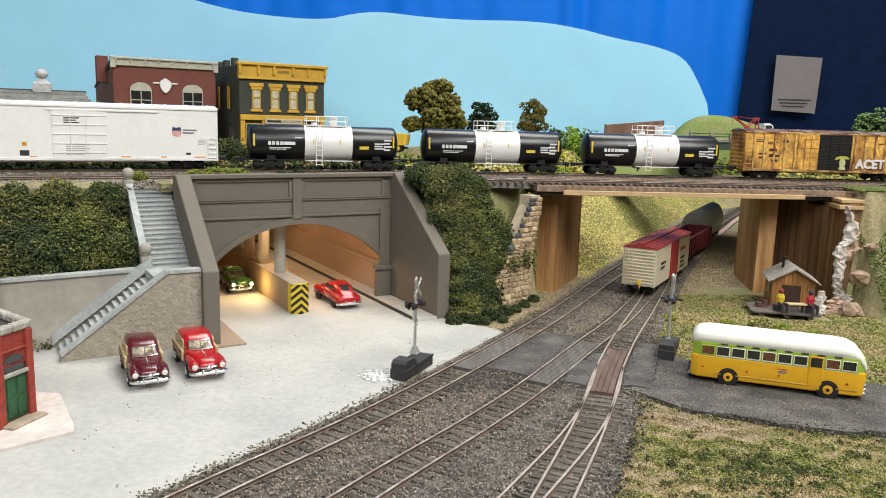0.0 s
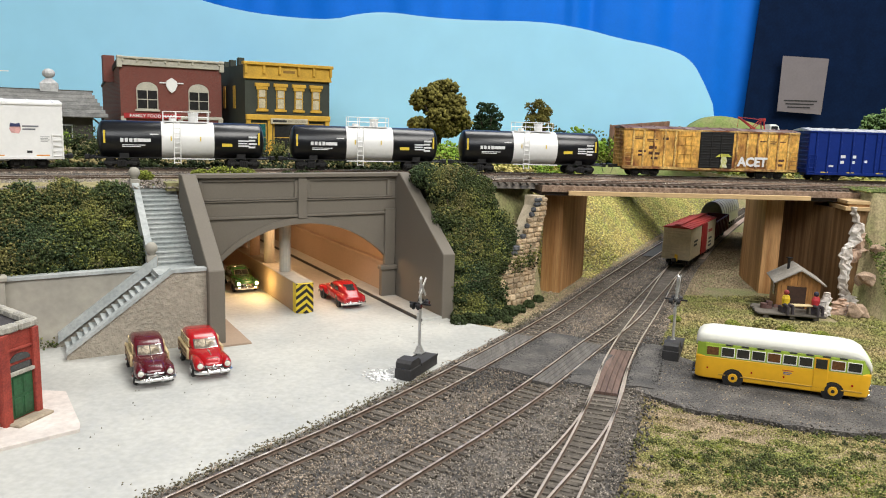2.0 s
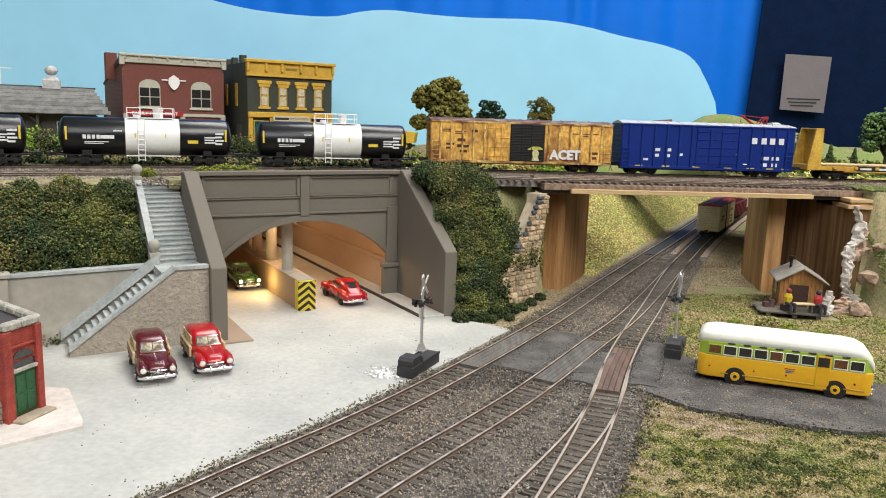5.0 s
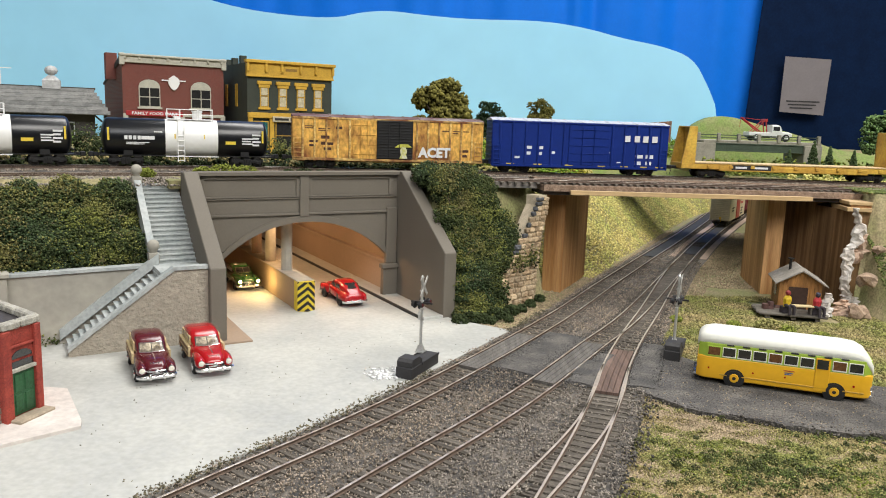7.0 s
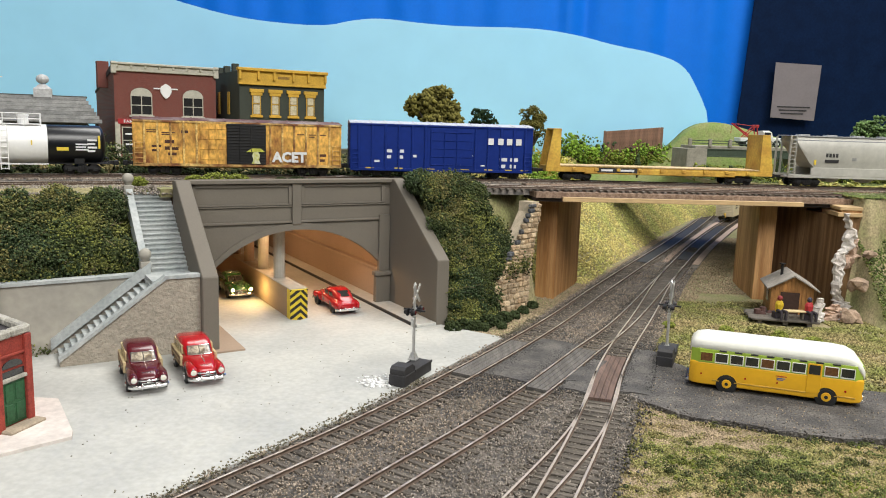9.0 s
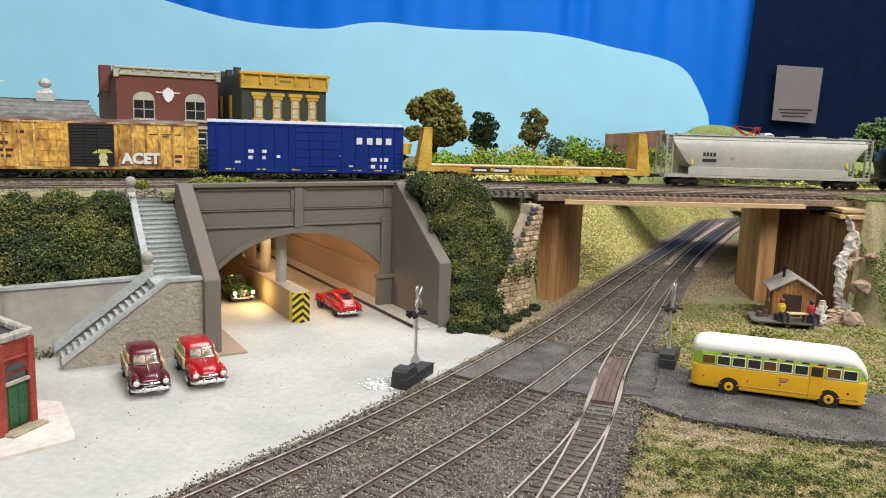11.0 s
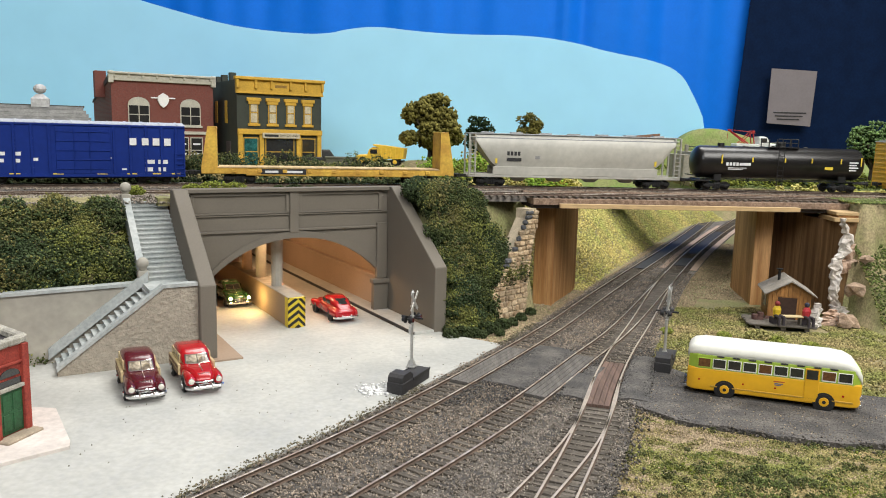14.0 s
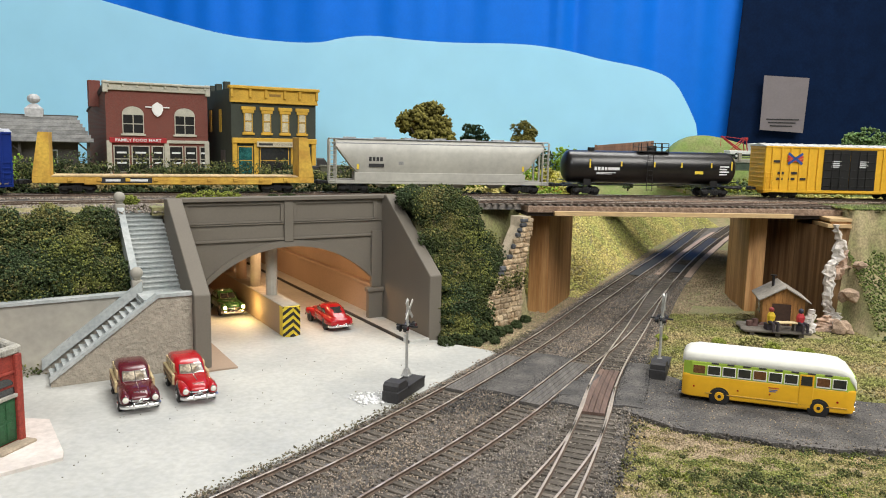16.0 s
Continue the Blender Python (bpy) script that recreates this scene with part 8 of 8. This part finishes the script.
# ---- upper town ----
def brick_mat(name, c1, c2, mortar):
    m = bpy.data.materials.new(name)
    m.use_nodes = True
    nt = m.node_tree
    n, l = nt.nodes, nt.links
    b = n["Principled BSDF"]
    b.inputs["Roughness"].default_value = 0.85
    tc, mp, br, ns = n.new("ShaderNodeTexCoord"), n.new("ShaderNodeMapping"), n.new("ShaderNodeTexBrick"), n.new("ShaderNodeTexNoise")
    mp.inputs["Rotation"].default_value = (radians(90), 0, 0)
    l.new(tc.outputs["Object"], mp.inputs["Vector"])
    l.new(mp.outputs[0], br.inputs["Vector"])
    br.inputs["Scale"].default_value = 300
    br.inputs["Mortar Size"].default_value = 0.02
    br.inputs["Color1"].default_value, br.inputs["Color2"].default_value, br.inputs["Mortar"].default_value = (*c1, 1), (*c2, 1), (*mortar, 1)
    ns.inputs["Scale"].default_value = 60
    mx = n.new("ShaderNodeMix")
    mx.data_type, mx.blend_type = "RGBA", "MULTIPLY"
    mx.inputs[0].default_value = 0.5
    l.new(br.outputs[0], mx.inputs[6])
    l.new(ns.outputs[0], mx.inputs[7])
    l.new(mx.outputs[2], b.inputs["Base Color"])
    bp = n.new("ShaderNodeBump")
    bp.inputs["Strength"].default_value, bp.inputs["Distance"].default_value = 0.4, 0.0004
    l.new(br.outputs[1], bp.inputs["Height"])
    bp.invert = True
    l.new(bp.outputs[0], b.inputs["Normal"])
    return m


def sash(parent, x, z0, w, h, frame_mt, arch=0.0, y=0.0, name="window", panes=(2, 2)):
    bm = B()
    pts = [(x - w / 2, z0), (x + w / 2, z0), (x + w / 2, z0 + h)]
    if arch:
        pts += [(x + w / 2 * math.cos(t), z0 + h + arch * math.sin(t)) for t in np.linspace(0.2, math.pi - 0.2, 9)]
    pts += [(x - w / 2, z0 + h)]
    prism(bm, pts, "y", y - 0.14, y + 0.05)
    f = part(name, bm, frame_mt, parent)
    nx, nz = panes
    g = 0.12
    pw, ph = (w - g * (nx + 1)) / nx, (h - g * (nz + 1)) / nz
    for i in range(nx):
        for j in range(nz):
            bm = B()
            box(bm, x - w / 2 + g + i * (pw + g), x - w / 2 + g + i * (pw + g) + pw, y - 0.17, y - 0.13, z0 + g + j * (ph + g), z0 + g + j * (ph + g) + ph)
            part("pane", bm, M_DARKGLASS, f)
    return f


def build_brick_shop():
    c = thing("brick_shop", "two-storey red brick food shop with a stone cornice", "building", at(-40.9, 98, 11.0, 30.3))
    br = brick_mat("old_red_brick", (0.27, 0.075, 0.055), (0.20, 0.05, 0.04), (0.22, 0.13, 0.10))
    stone = mat("pale_trim", (0.50, 0.48, 0.40), 0.8, scale=120, vary=0.15)
    W, H, D = 12.6, 12.1, 18
    bm = B()
    prism(bm, [(0, -0.2), (0, H - 0.9), (D, H - 3.6), (D, -0.2)], "x", 0, W)
    part("wall", bm, br, c)
    bm = B()
    prism(bm, [(-0.05, H - 1.0), (-0.05, H - 0.2), (D + 0.2, H - 3.4), (D + 0.2, H - 3.65)], "x", -0.15, 0.3)
    part("side_coping", bm, mat("dark_coping", (0.05, 0.045, 0.045), 0.8), c)
    bm = B()
    box(bm, -0.15, W + 0.15, -0.3, 0.5, H - 1.2, H - 0.4, 0.05)
    box(bm, -0.3, W + 0.3, -0.55, 0.5, H - 0.4, H - 0.12, 0.05)
    part("cornice", bm, stone, c)
    for i in range(8):
        bm = B()
        x = 0.35 + i * (W - 0.7) / 7
        box(bm, x - 0.13, x + 0.13, -0.5, -0.25, H - 0.75, H - 0.4, 0.04)
        part("bracket", bm, stone, c)
    for x in (0.0, W):
        bm = B()
        box(bm, x - 0.3, x + 0.3, -0.42, 0.2, H - 1.5, H - 0.05, 0.05)
        part("cornice_end", bm, stone, c)
    for x in (3.2, 9.6):
        f = sash(c, x, 5.5, 2.6, 2.5, stone, 0.95)
        bm = B()
        box(bm, x - 1.5, x + 1.5, -0.25, 0.0, 5.25, 5.5, 0.03)
        part("sill", bm, stone, f)
        bm = B()
        a = [(x + 1.5 * math.cos(t), 8.0 + 1.25 * math.sin(t)) for t in np.linspace(0, math.pi, 13)]
        b = [(x + 1.3 * math.cos(t), 8.0 + 1.0 * math.sin(t)) for t in np.linspace(math.pi, 0, 13)]
        prism(bm, a + b, "y", -0.12, 0.0)
        part("arch_trim", bm, br, f)
    bm = B()
    prism(bm, [(5.6, 9.2), (6.2, 9.6), (6.8, 9.2), (6.9, 8.6), (6.6, 8.0), (6.2, 7.7), (5.8, 8.0), (5.5, 8.6)], "y", -0.3, 0.0)
    box(bm, 4.7, 7.7, -0.2, -0.08, 8.85, 9.02, 0.03)
    part("shield_emblem", bm, M_WHITE, c, "white horned shield emblem")
    bm = B()
    box(bm, 0.3, 7.2, -0.35, 0.0, 4.35, 5.0, 0.03)
    s = part("sign", bm, mat("red_sign", (0.42, 0.02, 0.025), 0.5), c, "red shop sign with white letters")
    lettering("FAMILY FOOD MART", 0.52, M_PRINT_WHITE, s, pose(3.75 * K, -0.37 * K, 4.67 * K, 90, 0, 0), squeeze=1.15, bold=0.012)
    bm = B()
    box(bm, 7.3, W, -0.25, 0.0, 4.35, 4.75, 0.03)
    part("fascia", bm, stone, c)
    for x in (0.25, 7.2, W - 0.2):
        bm = B()
        box(bm, x - 0.3, x + 0.3, -0.3, 0.0, 0, 4.6, 0.04)
        part("pilaster", bm, stone, c)
    for i, (x, w) in enumerate(((1.7, 1.9), (4.0, 2.2), (6.1, 1.5), (8.4, 1.8), (10.3, 1.6), (11.9, 0.9))):
        f = sash(c, x, 0.6, w, 3.4, stone, 0, 0.0, "shop_window", (1, 2))
        bm = B()
        for z in (3.0, 1.7):
            box(bm, x - w * 0.3, x + w * 0.3, -0.19, -0.17, z, z + 0.22)
        part("window_print", bm, M_PRINT_WHITE, f)
    bm = B()
    box(bm, -1.2, 0.2, 5.5, 7.0, H - 3.2, H + 0.2, 0.03)
    part("chimney", bm, br, c)
    return c


def build_green_shop():
    c = thing("dry_goods_shop", "dark green shop with yellow cornice and window frames", "building", at(-26.0, 101, 11.0, 30.3))
    green = mat("dark_green_wall", (0.042, 0.05, 0.038), 0.8, scale=80, vary=0.15)
    yel = mat("ochre_trim", (0.62, 0.37, 0.04), 0.65, scale=80, vary=0.15)
    W, H, D = 11.6, 12.0, 14
    bm = B()
    box(bm, 0, W, 0, D, -0.2, H - 0.4)
    part("wall", bm, green, c)
    bm = B()
    box(bm, -0.15, W + 0.15, -0.3, 0.3, H - 2.0, H - 0.4, 0.04)
    box(bm, -0.35, W + 0.35, -0.65, 0.3, H - 0.4, H, 0.06)
    box(bm, -0.2, W + 0.2, -0.35, 0.0, H - 2.15, H - 1.95, 0.03)
    part("cornice", bm, yel, c)
    for x in (0.0, 2.4, 4.5, 7.1, 9.2, W):
        bm = B()
        box(bm, x - 0.16, x + 0.16, -0.6, -0.25, H - 1.5, H - 0.4, 0.05)
        part("bracket", bm, yel, c)
    bars(c, 5.8, H - 1.1, 1.6, 0.35, 1, mat("faint_print", (0.3, 0.17, 0.03), 0.7), -0.3, "faded_print")
    for x in (2.2, 4.7, 7.2, 9.6):
        f = sash(c, x, 6.0, 1.15, 2.9, yel, 0, 0, "window", (1, 2))
        for j in (0, 1):
            bm = B()
            box(bm, x - 0.42, x + 0.42, -0.18, -0.12, 6.15 + j * 1.4, 7.35 + j * 1.4)
            part("blind", bm, mat("cream_blind", (0.62, 0.55, 0.38), 0.7), f)
        bm = B()
        box(bm, x - 0.95, x + 0.95, -0.35, 0.0, 8.9, 9.35, 0.05)
        box(bm, x - 0.75, x + 0.75, -0.28, 0.0, 8.5, 8.9, 0.03)
        part("hood", bm, yel, f)
        bm = B()
        box(bm, x - 0.8, x + 0.8, -0.25, 0.0, 5.7, 6.0, 0.03)
        part("sill", bm, yel, f)
    bm = B()
    box(bm, 0, W, -0.45, 0.0, 4.6, 5.3, 0.05)
    part("shop_cornice", bm, yel, c)
    for x in (0.35, 3.2, 8.3, W - 0.35):
        bm = B()
        box(bm, x - 0.3, x + 0.3, -0.3, 0.0, 0, 4.6, 0.04)
        part("pilaster", bm, yel, c)
    teal = mat("teal_window", (0.03, 0.16, 0.16), 0.2, scale=150, vary=0.6, bump=0)
    for x, w in ((1.75, 2.0), (5.7, 4.0), (9.7, 2.0)):
        f = sash(c, x, 0.5, w, 3.7, yel, 0, 0, "shop_window", (1, 2))
        for ch in f.children:
            if x < 3:
                ch.data.materials.clear()
                ch.data.materials.append(teal)
    bm = B()
    box(bm, 3.2, 8.3, -0.62, -0.45, 4.15, 4.85, 0.03)
    s = part("sign", bm, mat("cream_sign", (0.62, 0.55, 0.40), 0.6), c, "cream sign board with dark letters")
    bars(c, 4.4, 4.5, 1.9, 0.3, 1, M_PRINT_BLACK, -0.63, "name_bar")
    lettering("DRY GOODS", 0.42, M_PRINT_BLACK, s, pose(6.75 * K, -0.635 * K, 4.5 * K, 90, 0, 0))
    for y in (4, 8, 11):
        bm = B()
        box(bm, 0.3, 1.1, y, y + 0.9, H - 0.4, H + 0.8 - y * 0.03, 0.03)
        part("chimney", bm, green, c)
    for y, z in ((4.5, 6.0), (9.5, 6.0)):
        bm = B()
        box(bm, -0.12, 0.0, y, y + 1.0, z, z + 3.0, 0.02)
        part("side_window", bm, yel, c)
    bm = B()
    box(bm, -0.1, 0.0, 3.0, 5.0, 2.0, 3.6, 0.02)
    part("wall_notice", bm, mat("dim_notice", (0.10, 0.08, 0.08), 0.7), c)


def build_station():
    c = thing("station_house", "dark station building with a grey shingled hip roof", "building", at(-41.0, 94.5, 11.0, 24))
    dark = mat("dark_station_wall", (0.055, 0.05, 0.045), 0.8, scale=80, vary=0.2)
    shing = mat("grey_shingle", (0.20, 0.20, 0.19), 0.85, scale=90, vary=0.35, bump=0.6, obrand=0.2)
    bm = B()
    box(bm, -26, -1.8, 1.2, 9, -0.2, 4.6)
    part("wall", bm, dark, c)
    bm = B()
    loft(bm, [[(-28, -0.3, 4.3), (0, -0.3, 4.3), (0, 10.5, 4.3), (-28, 10.5, 4.3)], [(-24, 4.6, 7.4), (-2.0, 4.6, 7.4), (-2.0, 5.6, 7.4), (-24, 5.6, 7.4)]])
    part("roof", bm, shing, c)
    for i in range(7):
        bm = B()
        t = i / 7
        y0, z0 = -0.32 + 4.9 * t, 4.36 + 3.1 * t
        box(bm, -28 + 4 * t, 0 - 2.0 * t, y0 - 0.06, y0 + 0.75, z0 - 0.02, z0 + 0.08, 0, Matrix.Translation((0, y0, z0)) @ Matrix.Rotation(radians(31), 4, "X") @ Matrix.Translation((0, -y0, -z0)))
        part("shingle_course", bm, shing, c)
    bm = B()
    box(bm, -24.2, -1.6, 4.7, 5.5, 7.35, 7.6, 0.04)
    part("ridge_cap", bm, dark, c)
    bm = B()
    loft(bm, [[(x + sx * r, 5.1 + sy * r, z) for sx, sy in ((-1, -1), (1, -1), (1, 1), (-1, 1))] for x, r, z in ((-6.5, 1.0, 7.3), (-6.5, 1.0, 8.3), (-6.5, 0.35, 8.9))])
    ball(bm, (-6.5, 5.1, 9.5), 0.75, 12, 1, 1, 0.8)
    part("cupola", bm, mat("white_cupola", (0.55, 0.55, 0.55), 0.6), c)
    bm = B()
    cyl(bm, (-12, 5.1, 7.4), (-12, 5.1, 9.6), 0.06, seg=6)
    box(bm, -13.2, -10.8, 5.05, 5.15, 9.5, 9.62)
    part("aerial", bm, M_WHITE, c)
    for x in (-0.6, -8, -15, -22):
        bm = B()
        box(bm, x - 0.18, x + 0.18, 0.3, 0.66, -0.2, 4.3, 0.03)
        cyl(bm, (x, 0.5, 3.2), (x - 1.2, 0.5, 4.3), 0.1, seg=6)
        part("post", bm, dark, c)
    for x in (-5, -11, -18):
        sash(c, x, 1.2, 2.0, 2.2, mat("pale_window", (0.42, 0.45, 0.46), 0.5), 0, 1.2, "window", (1, 2))


def small_truck(name, label, m, body, boom=False):
    c = thing(name, label, "truck", m)
    bm = B()
    loft(bm, [rr(x, hw, z0, z1, 0.25) for x, hw, z0, z1 in ((1.2, 0.95, 0.5, 1.35), (2.4, 0.9, 0.5, 1.3), (2.8, 0.8, 0.55, 1.15))])
    part("bonnet", bm, body, c, smooth=True)
    bm = B()
    loft(bm, [rr(x, hw, z0, z1, 0.25) for x, hw, z0, z1 in ((-0.1, 1.0, 0.5, 2.2), (0.7, 1.0, 0.5, 2.25), (1.1, 0.98, 0.5, 2.05), (1.35, 0.95, 0.5, 1.4))])
    cab = part("cab", bm, body, c, smooth=True)
    for s in (-1, 1):
        bm = B()
        box(bm, 0.05, 0.95, min(s * 0.98, s * 1.02), max(s * 0.98, s * 1.02), 1.45, 2.0, 0.03)
        part("window", bm, M_DARKGLASS, cab)
    bm = B()
    box(bm, -3.2, 1.0, -0.5, 0.5, 0.45, 0.7)
    part("chassis", bm, M_BLACK, c)
    if boom:
        bm = B()
        box(bm, -3.3, -0.1, -1.0, 1.0, 0.7, 1.2, 0.05)
        part("deck", bm, body, c)
        red = mat("red_crane_paint", (0.40, 0.02, 0.02), 0.5)
        bm = B()
        for s in (-0.5, 0.5):
            cyl(bm, (-0.6, s, 1.1), (-0.9, s, 2.9), 0.09, seg=6)
            cyl(bm, (-0.9, s, 2.9), (-2.6, s, 1.2), 0.07, seg=6)
            cyl(bm, (-1.4, s, 1.2), (-4.2, s * 0.4, 3.1), 0.09, seg=6)
            cyl(bm, (-0.8, s, 2.8), (-4.2, s * 0.4, 3.1), 0.03, seg=5)
        box(bm, -1.1, -0.6, -0.55, 0.55, 2.6, 3.0, 0.05)
        cyl(bm, (-4.2, 0, 3.1), (-4.25, 0, 1.8), 0.03, seg=5)
        part("boom", bm, red, c, "red lattice tow boom")
    else:
        bm = B()
        prism(bm, [(-3.2, 0.9), (-0.2, 0.8), (-0.15, 2.2), (0.6, 2.5), (0.6, 2.62), (-0.2, 2.55), (-3.4, 2.2)], "y", -1.1, 1.1)
        for i in range(5):
            for s in (-1, 1):
                box(bm, -2.9 + i * 0.6, -2.75 + i * 0.6, s * 1.14 - 0.05, s * 1.14 + 0.05, 0.95, 2.2)
        part("dump_body", bm, body, c)
    wheels(c, [(x, y) for x in (-2.2, 1.9) for y in (-0.9, 0.9)], 0.5, 0.35, body)
    return c


def build_overpass():
    c = thing("road_bridge", "green girder road bridge with concrete posts on the hill", "bridge", at(35.6, 105, 11.5, 4))
    conc = mat("aged_concrete", (0.33, 0.31, 0.25), 0.9, scale=80, vary=0.2, bump=0.3)
    green = mat("faded_green_girder", (0.05, 0.075, 0.048), 0.7, scale=80, vary=0.2)
    bm = B()
    box(bm, -1, 15.5, -0.3, 5, 2.9, 3.3, 0.03)
    part("deck", bm, conc, c)
    bm = B()
    box(bm, 0.5, 13.2, -0.25, 0.1, 1.9, 2.95, 0.04)
    box(bm, 0.5, 13.2, -0.35, 0.15, 2.8, 2.95, 0.02)
    box(bm, 0.5, 13.2, -0.35, 0.15, 1.85, 2.0, 0.02)
    part("girder", bm, green, c)
    for x0, x1 in ((-2.2, 0.6), (13.0, 15.5)):
        bm = B()
        box(bm, x0, x1, -0.6, 5, -0.3, 2.9, 0.05)
        part("abutment", bm, conc, c)
    for i in range(7):
        bm = B()
        x = -1.8 + i * 2.8
        box(bm, x - 0.22, x + 0.22, -0.5, -0.1, 3.2, 4.25, 0.03)
        part("post", bm, conc, c)
    bm = B()
    for z in (3.65, 4.0):
        box(bm, -1.8, 15.0, -0.36, -0.24, z - 0.06, z + 0.06)
    part("rail", bm, green, c)
    small_truck("tow_truck", "white tow truck with a red boom on the road bridge", at(44.4, 107.2, 14.85, 2), mat("truck_white", (0.68, 0.70, 0.66), 0.35, scale=60, vary=0.08), True)
    # scenic shelf that carries the road bridge and its planting
    bm = B()
    rag = random.Random(8)
    front = [(x, 92.5 + rag.uniform(-0.4, 0.4)) for x in range(34, 86, 2)]
    prism(bm, front + [(85, 115), (34, 115)], "z", 10.2, 10.75)
    solid("scenic_shelf", bm, M_EARTH, "earth covered shelf below the road bridge", "ground", kind="structure")
    sx, sy, rg = rand_pts(14000, 34.2, 70, 93, 114.5, 81)
    stuff("shelf_turf", crumbs("shelf_turf", np.stack([sx, sy, np.full(len(sx), 10.78)], 1), 0.15, 0.42, M_OLIVE, seed=82, tetra=True), "olive turf around the road bridge", "grass")
    # grassy mound behind
    xs, ys = np.linspace(21, 85, 65), np.linspace(114.5, 121.5, 12)
    gx, gy = np.meshgrid(xs, ys)
    gz = 10.6 + 4.9 * np.exp(-((gx - 41) / np.where(gx > 40, 14.0, 6.0)) ** 2) * np.clip((gy - 115) / 4, 0, 1) + 2.6 * np.clip((gy - 115) / 4, 0, 1) * np.clip((gx - 30) / 8, 0, 1) + lumps(gx, gy) * 0.4 - np.clip(116 - gy, 0, 1.5) * 1.6
    nx, ny = len(xs), len(ys)
    me = bpy.data.meshes.new("grass_mound")
    me.from_pydata((np.stack([gx, gy, gz], -1).reshape(-1, 3) * K).tolist(), [], [(j * nx + i, j * nx + i + 1, (j + 1) * nx + i + 1, (j + 1) * nx + i) for j in range(ny - 1) for i in range(nx - 1)])
    me.materials.append(mat("mound_turf", (0.17, 0.24, 0.06), 0.95, scale=60, vary=0.3, bump=0.9, second=(0.22, 0.24, 0.09), fine=3))
    for p in me.polygons:
        p.use_smooth = True
    md = new("grass_mound", me)
    sol = md.modifiers.new("thickness", "SOLIDIFY")
    sol.thickness, sol.offset = 0.004, -1
    tagged(md, "green grassy mound behind the road bridge", "hill", kind="structure")
    f = thing("board_fence", "brown wooden board fence behind the bushes", "fence", at(25.2, 119.0, 11.4, 3))
    wood = mat("fence_board", (0.27, 0.15, 0.10), 0.85, scale=80, vary=0.25, obrand=0.2)
    bm0 = B()
    box(bm0, -0.19, 0.19, -0.05, 0.05, -2.9, 1.7, 0.01)
    mesh = finish("board", bm0, wood)
    for i in range(23):
        ob = new("board", mesh)
        ob.parent, ob.matrix_basis = f, at(0.2 + i * 0.4, 0, 3.2 + i * 0.04)
    bm = B()
    for i in range(5):
        box(bm, i * 2.2, i * 2.2 + 0.25, 0.05, 0.3, -0.2, 5.0)
    part("posts", bm, wood, f)
    small_truck("dump_truck", "yellow dump truck behind the hedge", at(-7.2, 97, 12.2, 172), M_YELLOW)
    bm = B()
    box(bm, -2.4, 2.4, -1.2, 1.2, 0, 1.0, 0.1)
    box(bm, -2.5, 2.5, -1.3, 1.3, 0.9, 1.1, 0.03)
    solid("skip_container", bm, mat("olive_drab", (0.10, 0.10, 0.07), 0.8, scale=80, vary=0.2), "low olive drab container behind the hedge", "container", at(-11.6, 98, 12.0, 6))
    bm = B()
    box(bm, -2.0, 2.0, -1.1, 1.1, 0.5, 1.0, 0.05)
    loft(bm, [rr(x, hw, z0, z1, 0.2) for x, hw, z0, z1 in ((0.6, 0.95, 0.9, 2.0), (1.5, 0.95, 0.9, 2.0), (2.1, 0.9, 0.6, 1.2))])
    solid("flatbed_truck", bm, mat("dark_truck", (0.03, 0.03, 0.03), 0.6), "small dark flatbed truck beside the dry goods shop", "truck", at(-15.4, 100, 11.9, 12))


build_setting()
build_portal()
build_stairs()
build_bridge()
build_backdrop()
build_vehicles()
crossing_signal("silver crossing signal with black lamps at the yard edge", at(-1.3, 50.4, 0.63, 66), 0, at(-1.45, 48.7, -0.12, 66))
crossing_signal("silver crossing signal with black lamps by the asphalt road", at(17.1, 54.2, 0.60, 66), 0, at(17.3, 54.6, -0.15, 68))
build_crossing()
build_shed()
build_plaster()
build_corner_shop()
build_brick_shop()
build_green_shop()
build_station()
build_overpass()
build_trees()
build_train()
LOCAL += build_local()
build_stone_wall()
build_planting()
build_specks()
build_far_beds()
build_tracks()
motions()
